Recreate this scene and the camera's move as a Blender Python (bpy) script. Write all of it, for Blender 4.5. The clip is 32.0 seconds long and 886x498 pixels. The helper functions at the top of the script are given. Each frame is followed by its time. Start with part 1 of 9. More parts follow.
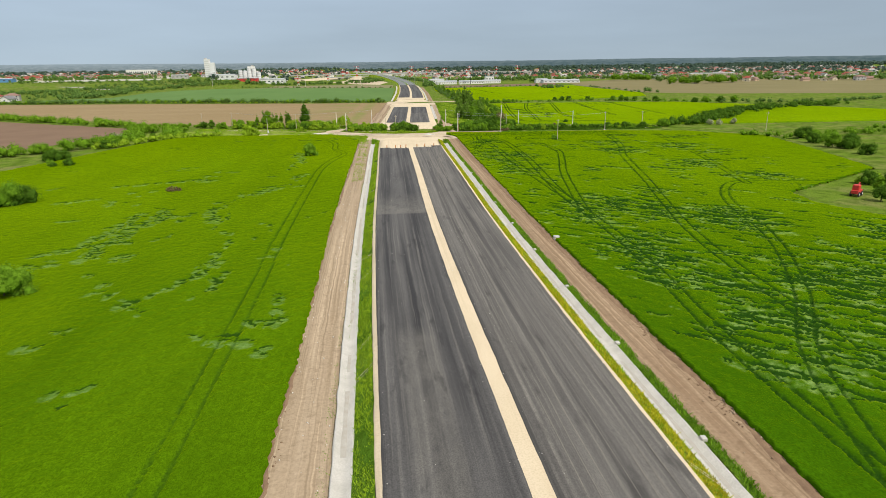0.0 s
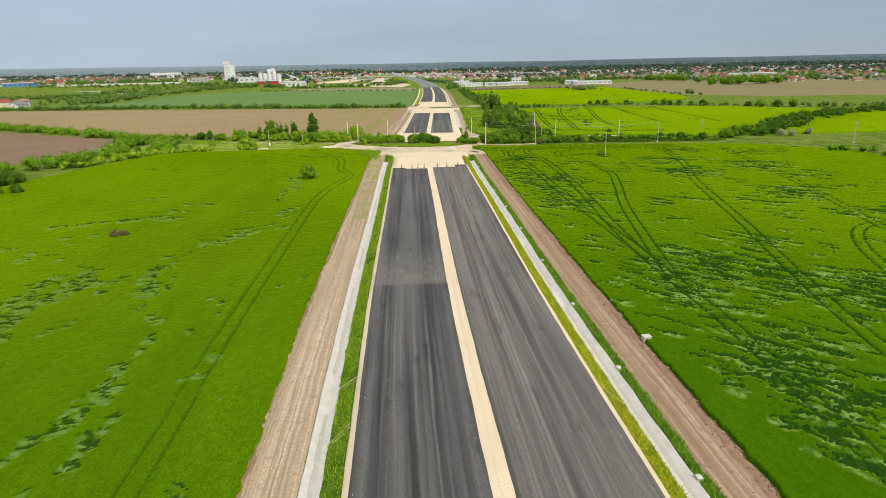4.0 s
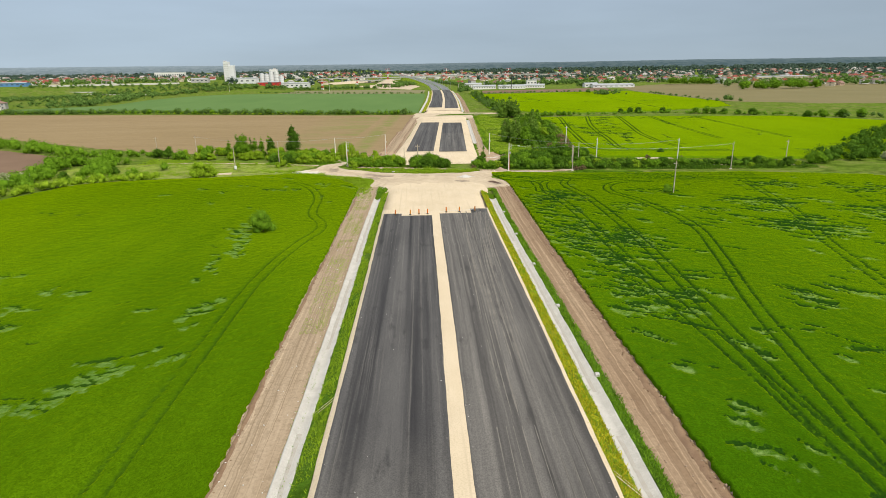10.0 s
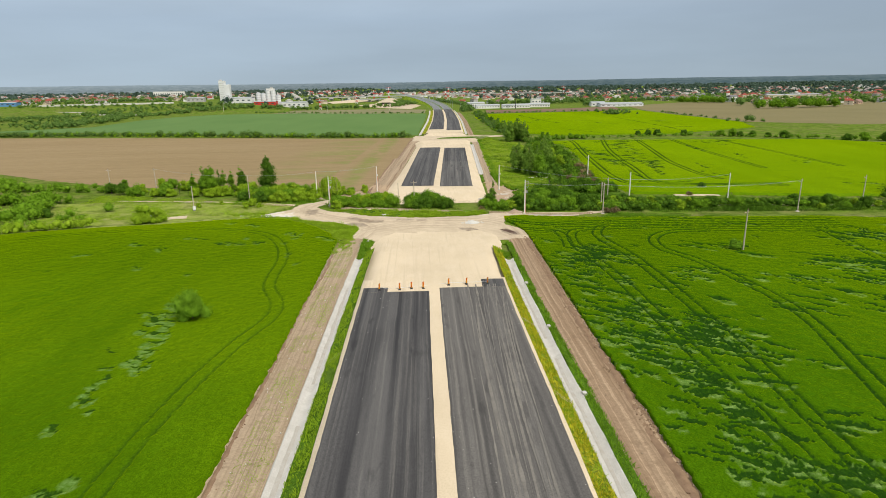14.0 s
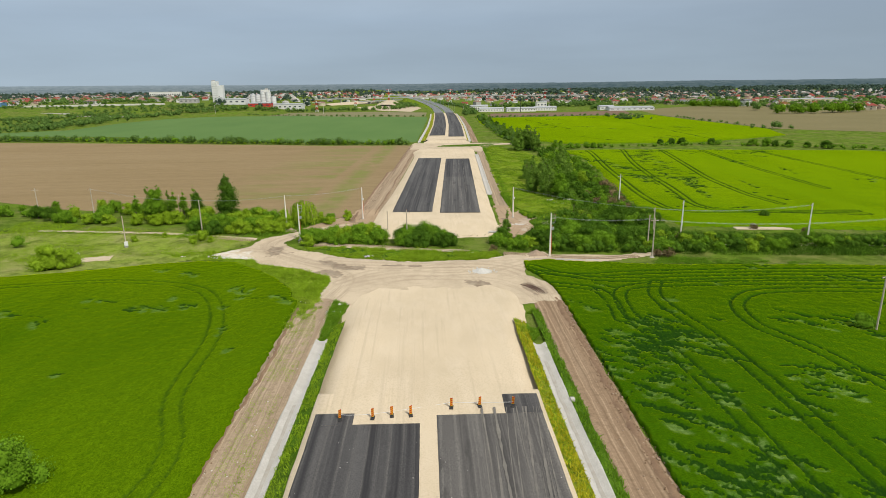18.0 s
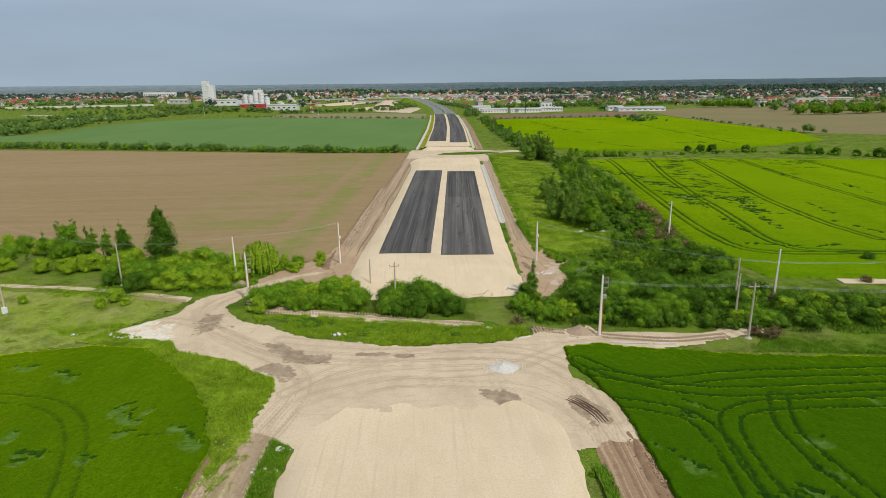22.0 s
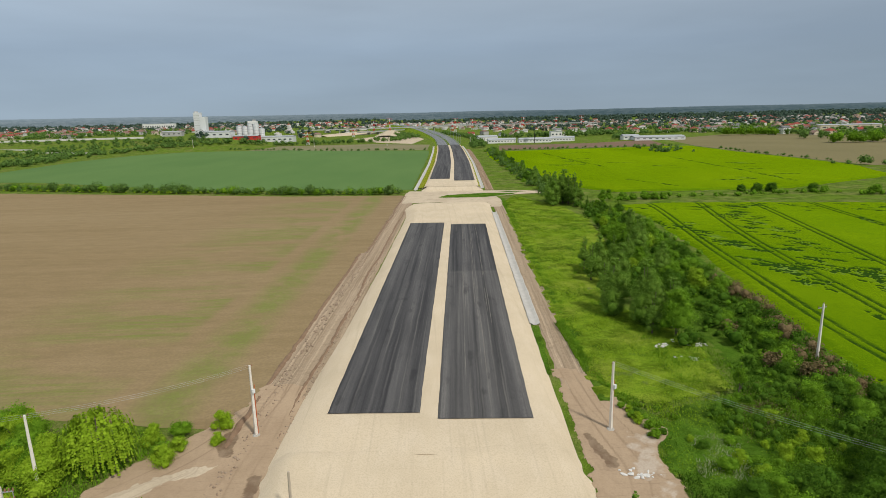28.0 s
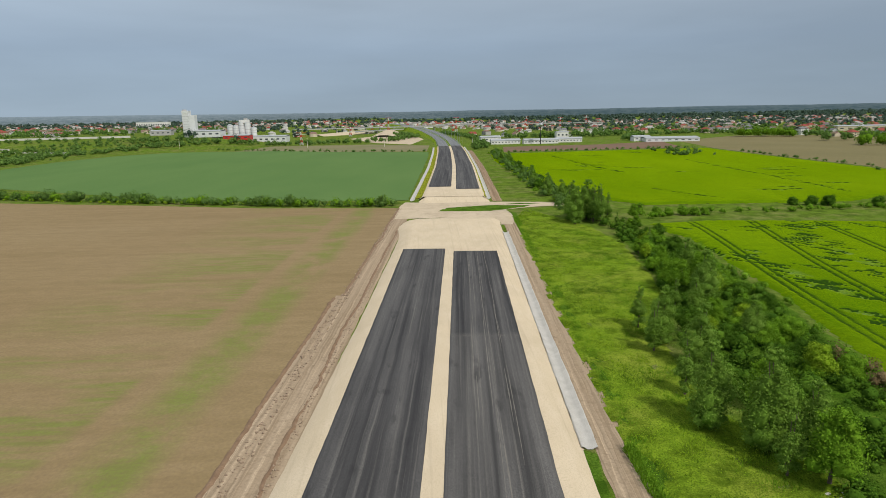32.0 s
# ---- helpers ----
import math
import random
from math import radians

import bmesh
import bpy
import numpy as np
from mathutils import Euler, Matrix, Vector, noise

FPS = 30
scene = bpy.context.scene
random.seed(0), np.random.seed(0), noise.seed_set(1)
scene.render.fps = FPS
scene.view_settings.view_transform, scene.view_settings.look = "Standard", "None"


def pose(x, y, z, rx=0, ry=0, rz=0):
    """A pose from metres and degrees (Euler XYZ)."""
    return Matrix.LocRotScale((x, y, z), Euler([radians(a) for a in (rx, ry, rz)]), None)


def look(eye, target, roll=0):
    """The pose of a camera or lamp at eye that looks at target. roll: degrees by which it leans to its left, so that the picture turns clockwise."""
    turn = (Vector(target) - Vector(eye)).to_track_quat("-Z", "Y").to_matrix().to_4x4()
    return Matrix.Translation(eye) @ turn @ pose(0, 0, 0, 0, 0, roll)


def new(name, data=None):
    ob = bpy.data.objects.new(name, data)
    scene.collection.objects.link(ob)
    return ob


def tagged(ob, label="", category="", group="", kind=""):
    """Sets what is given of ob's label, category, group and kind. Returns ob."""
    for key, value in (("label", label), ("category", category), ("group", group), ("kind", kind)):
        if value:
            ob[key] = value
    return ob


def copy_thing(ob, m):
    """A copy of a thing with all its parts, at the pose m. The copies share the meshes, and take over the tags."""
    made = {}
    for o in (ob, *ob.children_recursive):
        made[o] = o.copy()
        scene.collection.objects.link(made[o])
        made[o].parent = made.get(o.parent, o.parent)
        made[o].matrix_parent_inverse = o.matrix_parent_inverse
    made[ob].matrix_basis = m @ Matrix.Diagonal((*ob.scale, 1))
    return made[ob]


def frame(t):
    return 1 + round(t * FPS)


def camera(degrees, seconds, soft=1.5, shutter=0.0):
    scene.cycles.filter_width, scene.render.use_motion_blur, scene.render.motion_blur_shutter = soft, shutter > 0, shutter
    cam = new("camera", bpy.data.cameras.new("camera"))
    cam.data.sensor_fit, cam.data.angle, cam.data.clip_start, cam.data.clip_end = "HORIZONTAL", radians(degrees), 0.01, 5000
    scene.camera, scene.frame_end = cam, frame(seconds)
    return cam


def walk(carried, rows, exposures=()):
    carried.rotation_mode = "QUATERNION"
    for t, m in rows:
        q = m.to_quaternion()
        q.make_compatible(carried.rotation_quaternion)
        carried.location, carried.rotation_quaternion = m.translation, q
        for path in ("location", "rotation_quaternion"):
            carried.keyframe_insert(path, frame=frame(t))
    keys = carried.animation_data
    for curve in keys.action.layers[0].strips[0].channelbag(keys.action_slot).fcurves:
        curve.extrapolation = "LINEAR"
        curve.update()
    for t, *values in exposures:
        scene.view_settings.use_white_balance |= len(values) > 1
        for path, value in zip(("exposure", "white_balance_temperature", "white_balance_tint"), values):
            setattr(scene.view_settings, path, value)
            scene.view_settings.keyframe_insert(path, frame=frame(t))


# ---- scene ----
cam = camera(73.9, 32.0, soft=0.6)
PATH = [
    (0, (-11.368, 2.705, 31.585), (-11.176, 4.603, 30.985), -0.8),
    (0.5, (-11.12, 7.826, 31.756), (-10.931, 9.724, 31.155), -0.9),
    (1, (-10.683, 12.807, 31.886), (-10.504, 14.706, 31.286), -0.9),
    (1.5, (-10.191, 17.939, 31.926), (-10.021, 19.839, 31.326), -1.0),
    (2, (-9.736, 23.055, 31.986), (-9.575, 24.956, 31.387), -1.0),
    (2.5, (-9.331, 28.214, 32.132), (-9.181, 30.116, 31.533), -1.1),
    (3, (-8.798, 33.305, 32.219), (-8.659, 35.208, 31.62), -1.2),
    (3.5, (-8.172, 38.49, 32.183), (-8.047, 40.395, 31.587), -1.2),
    (5.5, (-6.573, 58.831, 32.678), (-6.485, 60.737, 32.081), -1.3),
    (6, (-6.539, 62.908, 32.868), (-6.455, 64.814, 32.27), -1.4),
    (6.5, (-6.263, 67.487, 33.005), (-6.177, 69.394, 32.408), -1.1),
    (7, (-6.068, 72.531, 33.082), (-5.98, 74.438, 32.486), -1.0),
    (7.5, (-5.754, 77.641, 33.041), (-5.665, 79.549, 32.446), -0.8),
    (8, (-5.483, 82.562, 33.064), (-5.395, 84.47, 32.468), -0.8),
    (8.5, (-5.051, 87.422, 33.123), (-4.964, 89.329, 32.528), -0.8),
    (9, (-4.814, 92.371, 33.183), (-4.727, 94.278, 32.588), -0.9),
    (9.5, (-4.455, 97.221, 33.258), (-4.371, 99.129, 32.662), -0.9),
    (10, (-4.173, 102.104, 33.182), (-4.091, 104.012, 32.588), -0.9),
    (10.5, (-3.919, 107.039, 33.257), (-3.84, 108.947, 32.663), -0.9),
    (11, (-3.656, 112.112, 33.341), (-3.578, 114.021, 32.747), -0.9),
    (11.5, (-3.469, 117.019, 33.336), (-3.391, 118.93, 32.749), -0.8),
    (12, (-3.323, 121.855, 33.256), (-3.244, 123.77, 32.683), -0.6),
    (12.5, (-3.13, 126.602, 33.432), (-3.05, 128.527, 32.897), -0.7),
    (13, (-2.902, 131.097, 33.655), (-2.822, 133.022, 33.117), -0.8),
    (13.5, (-2.575, 135.518, 33.782), (-2.497, 137.442, 33.244), -0.9),
    (14, (-2.22, 140.276, 33.813), (-2.143, 142.2, 33.274), -1.0),
    (14.5, (-1.985, 145.296, 33.792), (-1.908, 147.22, 33.254), -1.0),
    (16.5, (-0.865, 164.953, 33.795), (-0.792, 166.878, 33.259), -0.8),
    (17, (-0.765, 169.577, 33.981), (-0.69, 171.502, 33.445), -0.6),
    (17.5, (-0.397, 174.392, 34.121), (-0.325, 176.317, 33.585), -0.8),
    (18, (-0.392, 179.399, 34.134), (-0.318, 181.325, 33.6), -0.7),
    (18.5, (-0.285, 184.229, 34.306), (-0.21, 186.155, 33.771), -0.7),
    (19, (-0.188, 188.765, 34.349), (-0.113, 190.691, 33.816), -0.7),
    (19.5, (-0.154, 193.558, 34.448), (-0.078, 195.485, 33.917), -0.7),
    (20, (-0.066, 198.357, 34.594), (0.012, 200.283, 34.063), -0.5),
    (20.5, (0.057, 203.248, 34.683), (0.134, 205.175, 34.152), -0.6),
    (21, (0.206, 208.219, 34.746), (0.284, 210.146, 34.215), -0.6),
    (21.5, (0.504, 213.655, 34.856), (0.58, 215.58, 34.322), -0.8),
    (22, (0.996, 219.172, 34.852), (1.068, 221.097, 34.316), -0.8),
    (22.5, (1.406, 224.538, 34.829), (1.475, 226.463, 34.292), -1.0),
    (23, (1.739, 229.448, 34.728), (1.805, 231.373, 34.188), -1.2),
    (23.5, (1.871, 233.683, 34.325), (1.937, 235.607, 33.783), -1.1),
    (24, (2.11, 238.002, 34.177), (2.174, 239.927, 33.636), -1.1),
    (24.5, (2.664, 242.79, 34.116), (2.723, 244.716, 33.579), -0.9),
    (26.5, (3.766, 261.847, 34.634), (3.819, 263.782, 34.129), -1.2),
    (27, (3.937, 266.353, 34.9), (3.992, 268.298, 34.438), -1.2),
    (27.5, (4.115, 270.826, 35.045), (4.172, 272.775, 34.601), -1.2),
    (28, (4.268, 275.686, 35.085), (4.324, 277.635, 34.639), -1.3),
    (28.5, (4.423, 280.573, 35.12), (4.48, 282.522, 34.674), -1.3),
    (29, (4.599, 285.449, 35.199), (4.656, 287.397, 34.751), -1.3),
    (29.5, (4.865, 290.441, 35.281), (4.921, 292.389, 34.831), -1.5),
    (30, (5.087, 295.126, 34.975), (5.142, 297.075, 34.528), -1.2),
    (30.5, (5.174, 299.98, 35.001), (5.229, 301.928, 34.553), -1.2),
    (31, (5.173, 304.776, 35.095), (5.229, 306.725, 34.646), -1.2),
    (31.5, (5.367, 309.683, 35.209), (5.421, 311.631, 34.759), -1.2),
    (32, (5.414, 314.643, 35.199), (5.47, 316.591, 34.75), -1.1),
]
EXPOSURES = [(0, 0.27, 6700, 10), (6, 0.27, 6700, 10), (11, 0.25, 6700, 10), (13, 0.20, 6680, 10), (17, 0.09, 6650, 10), (20, -0.05, 6550, 10), (24, -0.12, 6480, 10), (28, -0.15, 6450, 10), (32, -0.13, 6450, 10)]
walk(cam, [(t, look(eye, target, roll)) for t, eye, target, roll in PATH], EXPOSURES)

# world: an even, thin overcast with a soft sun behind it
world = bpy.data.worlds.new("world")
scene.world = world
world.use_nodes = True
SUN_EL, SUN_AZ = 50.0, 144.0   # elevation; compass bearing from +y clockwise
wn, wl = world.node_tree.nodes, world.node_tree.links
wn.clear()
sky = wn.new("ShaderNodeTexSky")
sky.sky_type, sky.sun_disc = "NISHITA", False
sky.sun_elevation, sky.sun_rotation = radians(SUN_EL), radians(SUN_AZ)
sky.air_density, sky.dust_density = 1.0, 2.0
tc = wn.new("ShaderNodeTexCoord")
sep = wn.new("ShaderNodeSeparateXYZ")
wl.new(tc.outputs["Generated"], sep.inputs[0])
ramp = wn.new("ShaderNodeValToRGB")
els = ramp.color_ramp.elements
els[0].position, els[0].color = 0.0, (0.385, 0.49, 0.585, 1)
els[1].position, els[1].color = 0.5, (0.62, 0.66, 0.70, 1)
for p, c in ((0.035, (0.352, 0.458, 0.57, 1)), (0.10, (0.362, 0.466, 0.592, 1)), (0.20, (0.455, 0.545, 0.64, 1))):
    e = els.new(p)
    e.color = c
wl.new(sep.outputs["Z"], ramp.inputs[0])
mp = wn.new("ShaderNodeMapping")
mp.inputs["Scale"].default_value = (1.5, 1.5, 9.0)
wl.new(tc.outputs["Generated"], mp.inputs[0])
cl = wn.new("ShaderNodeTexNoise")
cl.inputs["Scale"].default_value, cl.inputs["Detail"].default_value = 1.6, 6.0
wl.new(mp.outputs[0], cl.inputs["Vector"])
cr = wn.new("ShaderNodeMapRange")
cr.inputs["From Min"].default_value, cr.inputs["From Max"].default_value = 0.36, 0.70
cr.inputs["To Min"].default_value, cr.inputs["To Max"].default_value = 0.96, 1.10
wl.new(cl.outputs["Fac"], cr.inputs[0])
mul = wn.new("ShaderNodeVectorMath")
mul.operation = "SCALE"
wl.new(ramp.outputs[0], mul.inputs[0])
side = wn.new("ShaderNodeMapRange")
for _k2, _v2 in (("From Min", -0.7), ("From Max", 0.7), ("To Min", 1.08), ("To Max", 0.84)):
    side.inputs[_k2].default_value = _v2
wl.new(sep.outputs["X"], side.inputs[0])
both = wn.new("ShaderNodeMath")
both.operation = "MULTIPLY"
wl.new(side.outputs[0], both.inputs[0])
wl.new(cr.outputs[0], both.inputs[1])
wl.new(both.outputs[0], mul.inputs["Scale"])
skm = wn.new("ShaderNodeVectorMath")
skm.operation = "SCALE"
skm.inputs["Scale"].default_value = 0.09
wl.new(sky.outputs[0], skm.inputs[0])
mx = wn.new("ShaderNodeMix")
mx.data_type = "RGBA"
mx.inputs["Factor"].default_value = 0.9
wl.new(skm.outputs[0], mx.inputs["A"])
wl.new(mul.outputs[0], mx.inputs["B"])
bg = wn.new("ShaderNodeBackground")
bg.inputs["Strength"].default_value = 0.96
wl.new(mx.outputs["Result"], bg.inputs[0])
wo = wn.new("ShaderNodeOutputWorld")
wl.new(bg.outputs[0], wo.inputs[0])

sun = new("sun", bpy.data.lights.new("sun", "SUN"))
sun.data.energy, sun.data.angle, sun.data.color = 3.3, radians(4), (1.0, 0.95, 0.86)
_a, _e = radians(SUN_AZ), radians(SUN_EL)
sun.matrix_world = look((math.sin(_a) * math.cos(_e) * 100, math.cos(_a) * math.cos(_e) * 100, math.sin(_e) * 100), (0, 0, 0))


# ---------------------------------------------------------------- materials
class Mat:
    """A small builder of node materials. Coordinates are metres."""
    def __init__(self, name, rough=0.9, metal=0.0, spec=0.25):
        self.m = bpy.data.materials.new(name)
        self.m.use_nodes = True
        self.n, self.l = self.m.node_tree.nodes, self.m.node_tree.links
        self.b = self.n["Principled BSDF"]
        self.b.inputs["Roughness"].default_value = rough
        self.b.inputs["Metallic"].default_value = metal
        self.b.inputs["Specular IOR Level"].default_value = spec
        self.tc = self.n.new("ShaderNodeTexCoord")

    def noise(self, scale, detail=4.0, stretch=(1, 1, 1), coord="Object", rough=0.55, offset=0.0):
        mp = self.n.new("ShaderNodeMapping")
        mp.inputs["Scale"].default_value = stretch
        mp.inputs["Location"].default_value = (offset, offset * 0.7, 0)
        self.l.new(self.tc.outputs[coord], mp.inputs[0])
        t = self.n.new("ShaderNodeTexNoise")
        t.inputs["Scale"].default_value, t.inputs["Detail"].default_value = scale, detail
        t.inputs["Roughness"].default_value = rough
        self.l.new(mp.outputs[0], t.inputs["Vector"])
        return t.outputs["Fac"]

    def attr(self, name):
        a = self.n.new("ShaderNodeAttribute")
        a.attribute_name = name
        return a.outputs["Fac"]

    def span(self, fac, lo, hi, to_lo=0.0, to_hi=1.0):
        r = self.n.new("ShaderNodeMapRange")
        for k, v in (("From Min", lo), ("From Max", hi), ("To Min", to_lo), ("To Max", to_hi)):
            r.inputs[k].default_value = v
        self.l.new(fac, r.inputs[0])
        return r.outputs[0]

    def times(self, a, b):
        m = self.n.new("ShaderNodeMath")
        m.operation = "MULTIPLY"
        for i, v in enumerate((a, b)):
            if isinstance(v, float):
                m.inputs[i].default_value = v
            else:
                self.l.new(v, m.inputs[i])
        return m.outputs[0]

    def mix(self, fac, a, b, blend="MIX"):
        x = self.n.new("ShaderNodeMix")
        x.data_type, x.blend_type = "RGBA", blend
        if isinstance(fac, float):
            x.inputs["Factor"].default_value = fac
        else:
            self.l.new(fac, x.inputs["Factor"])
        for k, v in (("A", a), ("B", b)):
            if isinstance(v, tuple):
                x.inputs[k].default_value = (*v, 1)
            else:
                self.l.new(v, x.inputs[k])
        return x.outputs["Result"]

    def random(self, island=False):
        if island:
            return self.n.new("ShaderNodeNewGeometry").outputs["Random Per Island"]
        return self.n.new("ShaderNodeObjectInfo").outputs["Random"]

    def color(self, c):
        if isinstance(c, tuple):
            self.b.inputs["Base Color"].default_value = (*c, 1)
        else:
            self.l.new(c, self.b.inputs["Base Color"])
        return self

    def bump(self, h, strength=0.5, dist=0.1):
        bp = self.n.new("ShaderNodeBump")
        bp.inputs["Strength"].default_value, bp.inputs["Distance"].default_value = strength, dist
        self.l.new(h, bp.inputs["Height"])
        self.l.new(bp.outputs[0], self.b.inputs["Normal"])
        return self

    def rough(self, fac):
        self.l.new(fac, self.b.inputs["Roughness"])
        return self


def plain(name, a, b, scale=1.5, rough=0.85, metal=0.0, bump=0.15, stretch=(1, 1, 1), coord="Object", fine=12.0, grain=0.5):
    """Two shades mixed at two scales, with fine relief."""
    m = Mat(name, rough, metal, 0.02 if rough >= 1 else 0.25)
    big = m.noise(scale, 3, stretch, coord)
    small = m.noise(scale * fine, 4, stretch, coord)
    c = m.mix(m.span(big, 0.3, 0.7), a, b)
    c = m.mix(m.span(small, 0.25, 0.75, 0.0, grain), c, tuple(0.6 * (p + q) / 2 for p, q in zip(a, b)))
    m.color(c)
    if bump:
        m.bump(small, bump, 0.05)
    return m.m


def asphalt_material(name, lo, hi, dust, dusty=0.0, seam=()):
    """Rolled asphalt; seam: dusty stretches as (start, fade from, fade to, left, right, strength), in metres along and across."""
    m = Mat(name, 0.82, 0, 0.3)
    band = m.noise(1.0, 3, (0.5, 0.006, 1), "UV", offset=1.0)
    streak = m.noise(1.0, 4, (1.3, 0.02, 1), "UV")
    fine = m.noise(1.0, 3, (2.4, 0.022, 1), "UV", offset=3.0)
    patch = m.noise(0.09, 6, (1.8, 0.45, 1), "UV", offset=11.0)
    stain = m.noise(0.35, 6, (1.4, 0.35, 1), "UV", offset=23.0)
    grit = m.noise(9.0, 6)
    c = m.mix(m.span(band, 0.41, 0.60), lo, hi)
    c = m.mix(m.span(streak, 0.42, 0.66, 0, 0.4), c, tuple(v * 1.25 for v in hi))
    c = m.mix(m.times(m.span(fine, 0.53 - dusty, 0.74 - dusty, 0, 0.42), m.span(patch, 0.34, 0.58, 0.25 + 3 * dusty, 1.0)), c, dust)
    hair = m.noise(1.0, 5, (13.0, 0.03, 1), "UV", offset=83.0)
    c = m.mix(m.times(m.span(hair, 0.58, 0.70, 0, 0.12), m.span(band, 0.38, 0.55, 0.3, 1.0)), c, dust)
    c = m.mix(m.span(hair, 0.42, 0.30, 0, 0.08), c, tuple(v * 0.6 for v in lo))
    c = m.mix(m.span(patch, 0.48, 0.60, 0, 0.25), c, tuple(v * 0.75 for v in lo))
    if seam:
        sp = m.n.new("ShaderNodeSeparateXYZ")
        m.l.new(m.tc.outputs["UV"], sp.inputs[0])
        wisp = m.noise(0.5, 7, (1.6, 0.5, 1), "UV", offset=31.0, rough=0.75)
        for y0, y1, y2, x0, x1, most in seam:
            band = m.times(m.span(sp.outputs["Y"], y0 - 0.5, y0 + 0.4), m.span(sp.outputs["Y"], y1, y2, 1.0, 0.0))
            side_ = m.times(m.span(sp.outputs["X"], x0 - 0.6, x0 + 0.3), m.span(sp.outputs["X"], x1 - 0.3, x1 + 0.6, 1.0, 0.0))
            c = m.mix(m.times(m.times(band, side_), m.span(wisp, 0.30, 0.60, 0.1, most)), c, tuple(v * 0.55 for v in dust))
    c = m.mix(m.span(stain, 0.60, 0.68, 0, 0.5), c, tuple(v * 0.55 for v in lo))
    c = m.mix(m.span(grit, 0.38, 0.66, 0, 0.5), c, tuple(v * 0.5 for v in lo))
    return m.color(c).bump(grit, 0.25, 0.02).m


def streaky_soil(name, a, b, c_, along=0.03):
    m = Mat(name, 0.95, 0, 0.1)
    streak = m.noise(1.0, 6, (1.1, along, 1), "UV")
    wheel = m.noise(1.0, 3, (2.6, along * 0.35, 1), "UV", offset=5.0)
    line = m.noise(1.0, 4, (7.0, along * 0.4, 1), "UV", offset=15.0)
    big = m.noise(0.12, 5, rough=0.7)
    clod = m.noise(0.9, 6, offset=19.0, rough=0.7)
    fine = m.noise(3.0, 6)
    c = m.mix(m.span(streak, 0.38, 0.62), a, b)
    c = m.mix(m.span(big, 0.42, 0.62, 0, 0.7), c, c_)
    c = m.mix(m.span(wheel, 0.55, 0.64, 0, 0.6), c, tuple(min(0.6, v * 1.35) for v in b))
    c = m.mix(m.span(wheel, 0.44, 0.36, 0, 0.55), c, tuple(v * 0.68 for v in a))
    c = m.mix(m.span(line, 0.57, 0.66, 0, 0.5), c, tuple(v * 0.6 for v in a))
    c = m.mix(m.span(clod, 0.52, 0.66, 0, 0.55), c, tuple(v * 0.72 for v in a))
    c = m.mix(m.span(fine, 0.35, 0.75, 0, 0.5), c, tuple(v * 0.62 for v in a))
    return m.color(c).bump(fine, 0.5, 0.08).m


def track_material(name="dusty_track", k=(1.0, 1.0, 1.0)):
    """Dusty trodden earth; 'rut', 'mud' and 'pale' mark where wheels, water and spilt lime have been."""
    m = Mat(name, 0.95, 0, 0.1)
    big = m.noise(0.11, 5, offset=2.0)
    mid = m.noise(0.7, 6, (1.0, 0.6, 1), offset=7.0)
    fine = m.noise(5.0, 6)
    c = m.mix(m.span(big, 0.36, 0.62), (0.57, 0.475, 0.345), (0.47, 0.385, 0.275))
    c = m.mix(m.span(mid, 0.42, 0.66, 0, 0.6), c, (0.56, 0.465, 0.34))
    c = m.mix(m.span(m.attr("rut"), 0.0, 1.0, 0, 0.65), c, (0.30, 0.235, 0.165))
    c = m.mix(m.span(m.noise(0.28, 7, (1.0, 0.45, 1), offset=44.0, rough=0.7), 0.50, 0.66, 0, 0.6), c, (0.40, 0.325, 0.235))
    c = m.mix(m.span(m.noise(1.0, 5, (0.25, 2.2, 1), offset=47.0, rough=0.65), 0.56, 0.66, 0, 0.4), c, (0.36, 0.29, 0.21))
    wet = m.mix(m.span(m.noise(0.8, 6, offset=61.0, rough=0.7), 0.40, 0.62), (0.20, 0.145, 0.095), (0.33, 0.27, 0.195))
    c = m.mix(m.span(m.attr("mud"), 0.1, 0.8, 0, 0.9), c, wet)
    m.rough(m.span(m.attr("mud"), 0.3, 1.0, 0.95, 0.5))
    c = m.mix(m.span(m.attr("pale"), 0.1, 0.8, 0, 0.9), c, (0.64, 0.60, 0.52))
    c = m.mix(m.span(fine, 0.45, 0.7, 0, 0.28), c, (0.30, 0.235, 0.165))
    if k != (1.0, 1.0, 1.0):
        c = m.mix(1.0, c, k, "MULTIPLY")
    return m.color(c).bump(mid, 0.4, 0.1).m


def sand_material():
    """Rolled sand with damp tints, wheel marks and grit."""
    m = Mat("compacted_sand", 0.95, 0, 0.1)
    big = m.noise(0.07, 5, offset=3.0)
    mid = m.noise(0.5, 6, (1.0, 0.35, 1), offset=9.0)
    wheel = m.noise(1.0, 3, (1.6, 0.02, 1), offset=12.0)
    fine = m.noise(6.0, 6)
    c = m.mix(m.span(big, 0.35, 0.65), (0.625, 0.52, 0.37), (0.55, 0.457, 0.322))
    c = m.mix(m.span(mid, 0.45, 0.7, 0, 0.5), c, (0.66, 0.56, 0.42))
    c = m.mix(m.span(wheel, 0.56, 0.7, 0, 0.35), c, (0.42, 0.345, 0.245))
    c = m.mix(m.span(fine, 0.45, 0.72, 0, 0.5), c, (0.40, 0.325, 0.225))
    return m.color(c).bump(fine, 0.35, 0.05).m


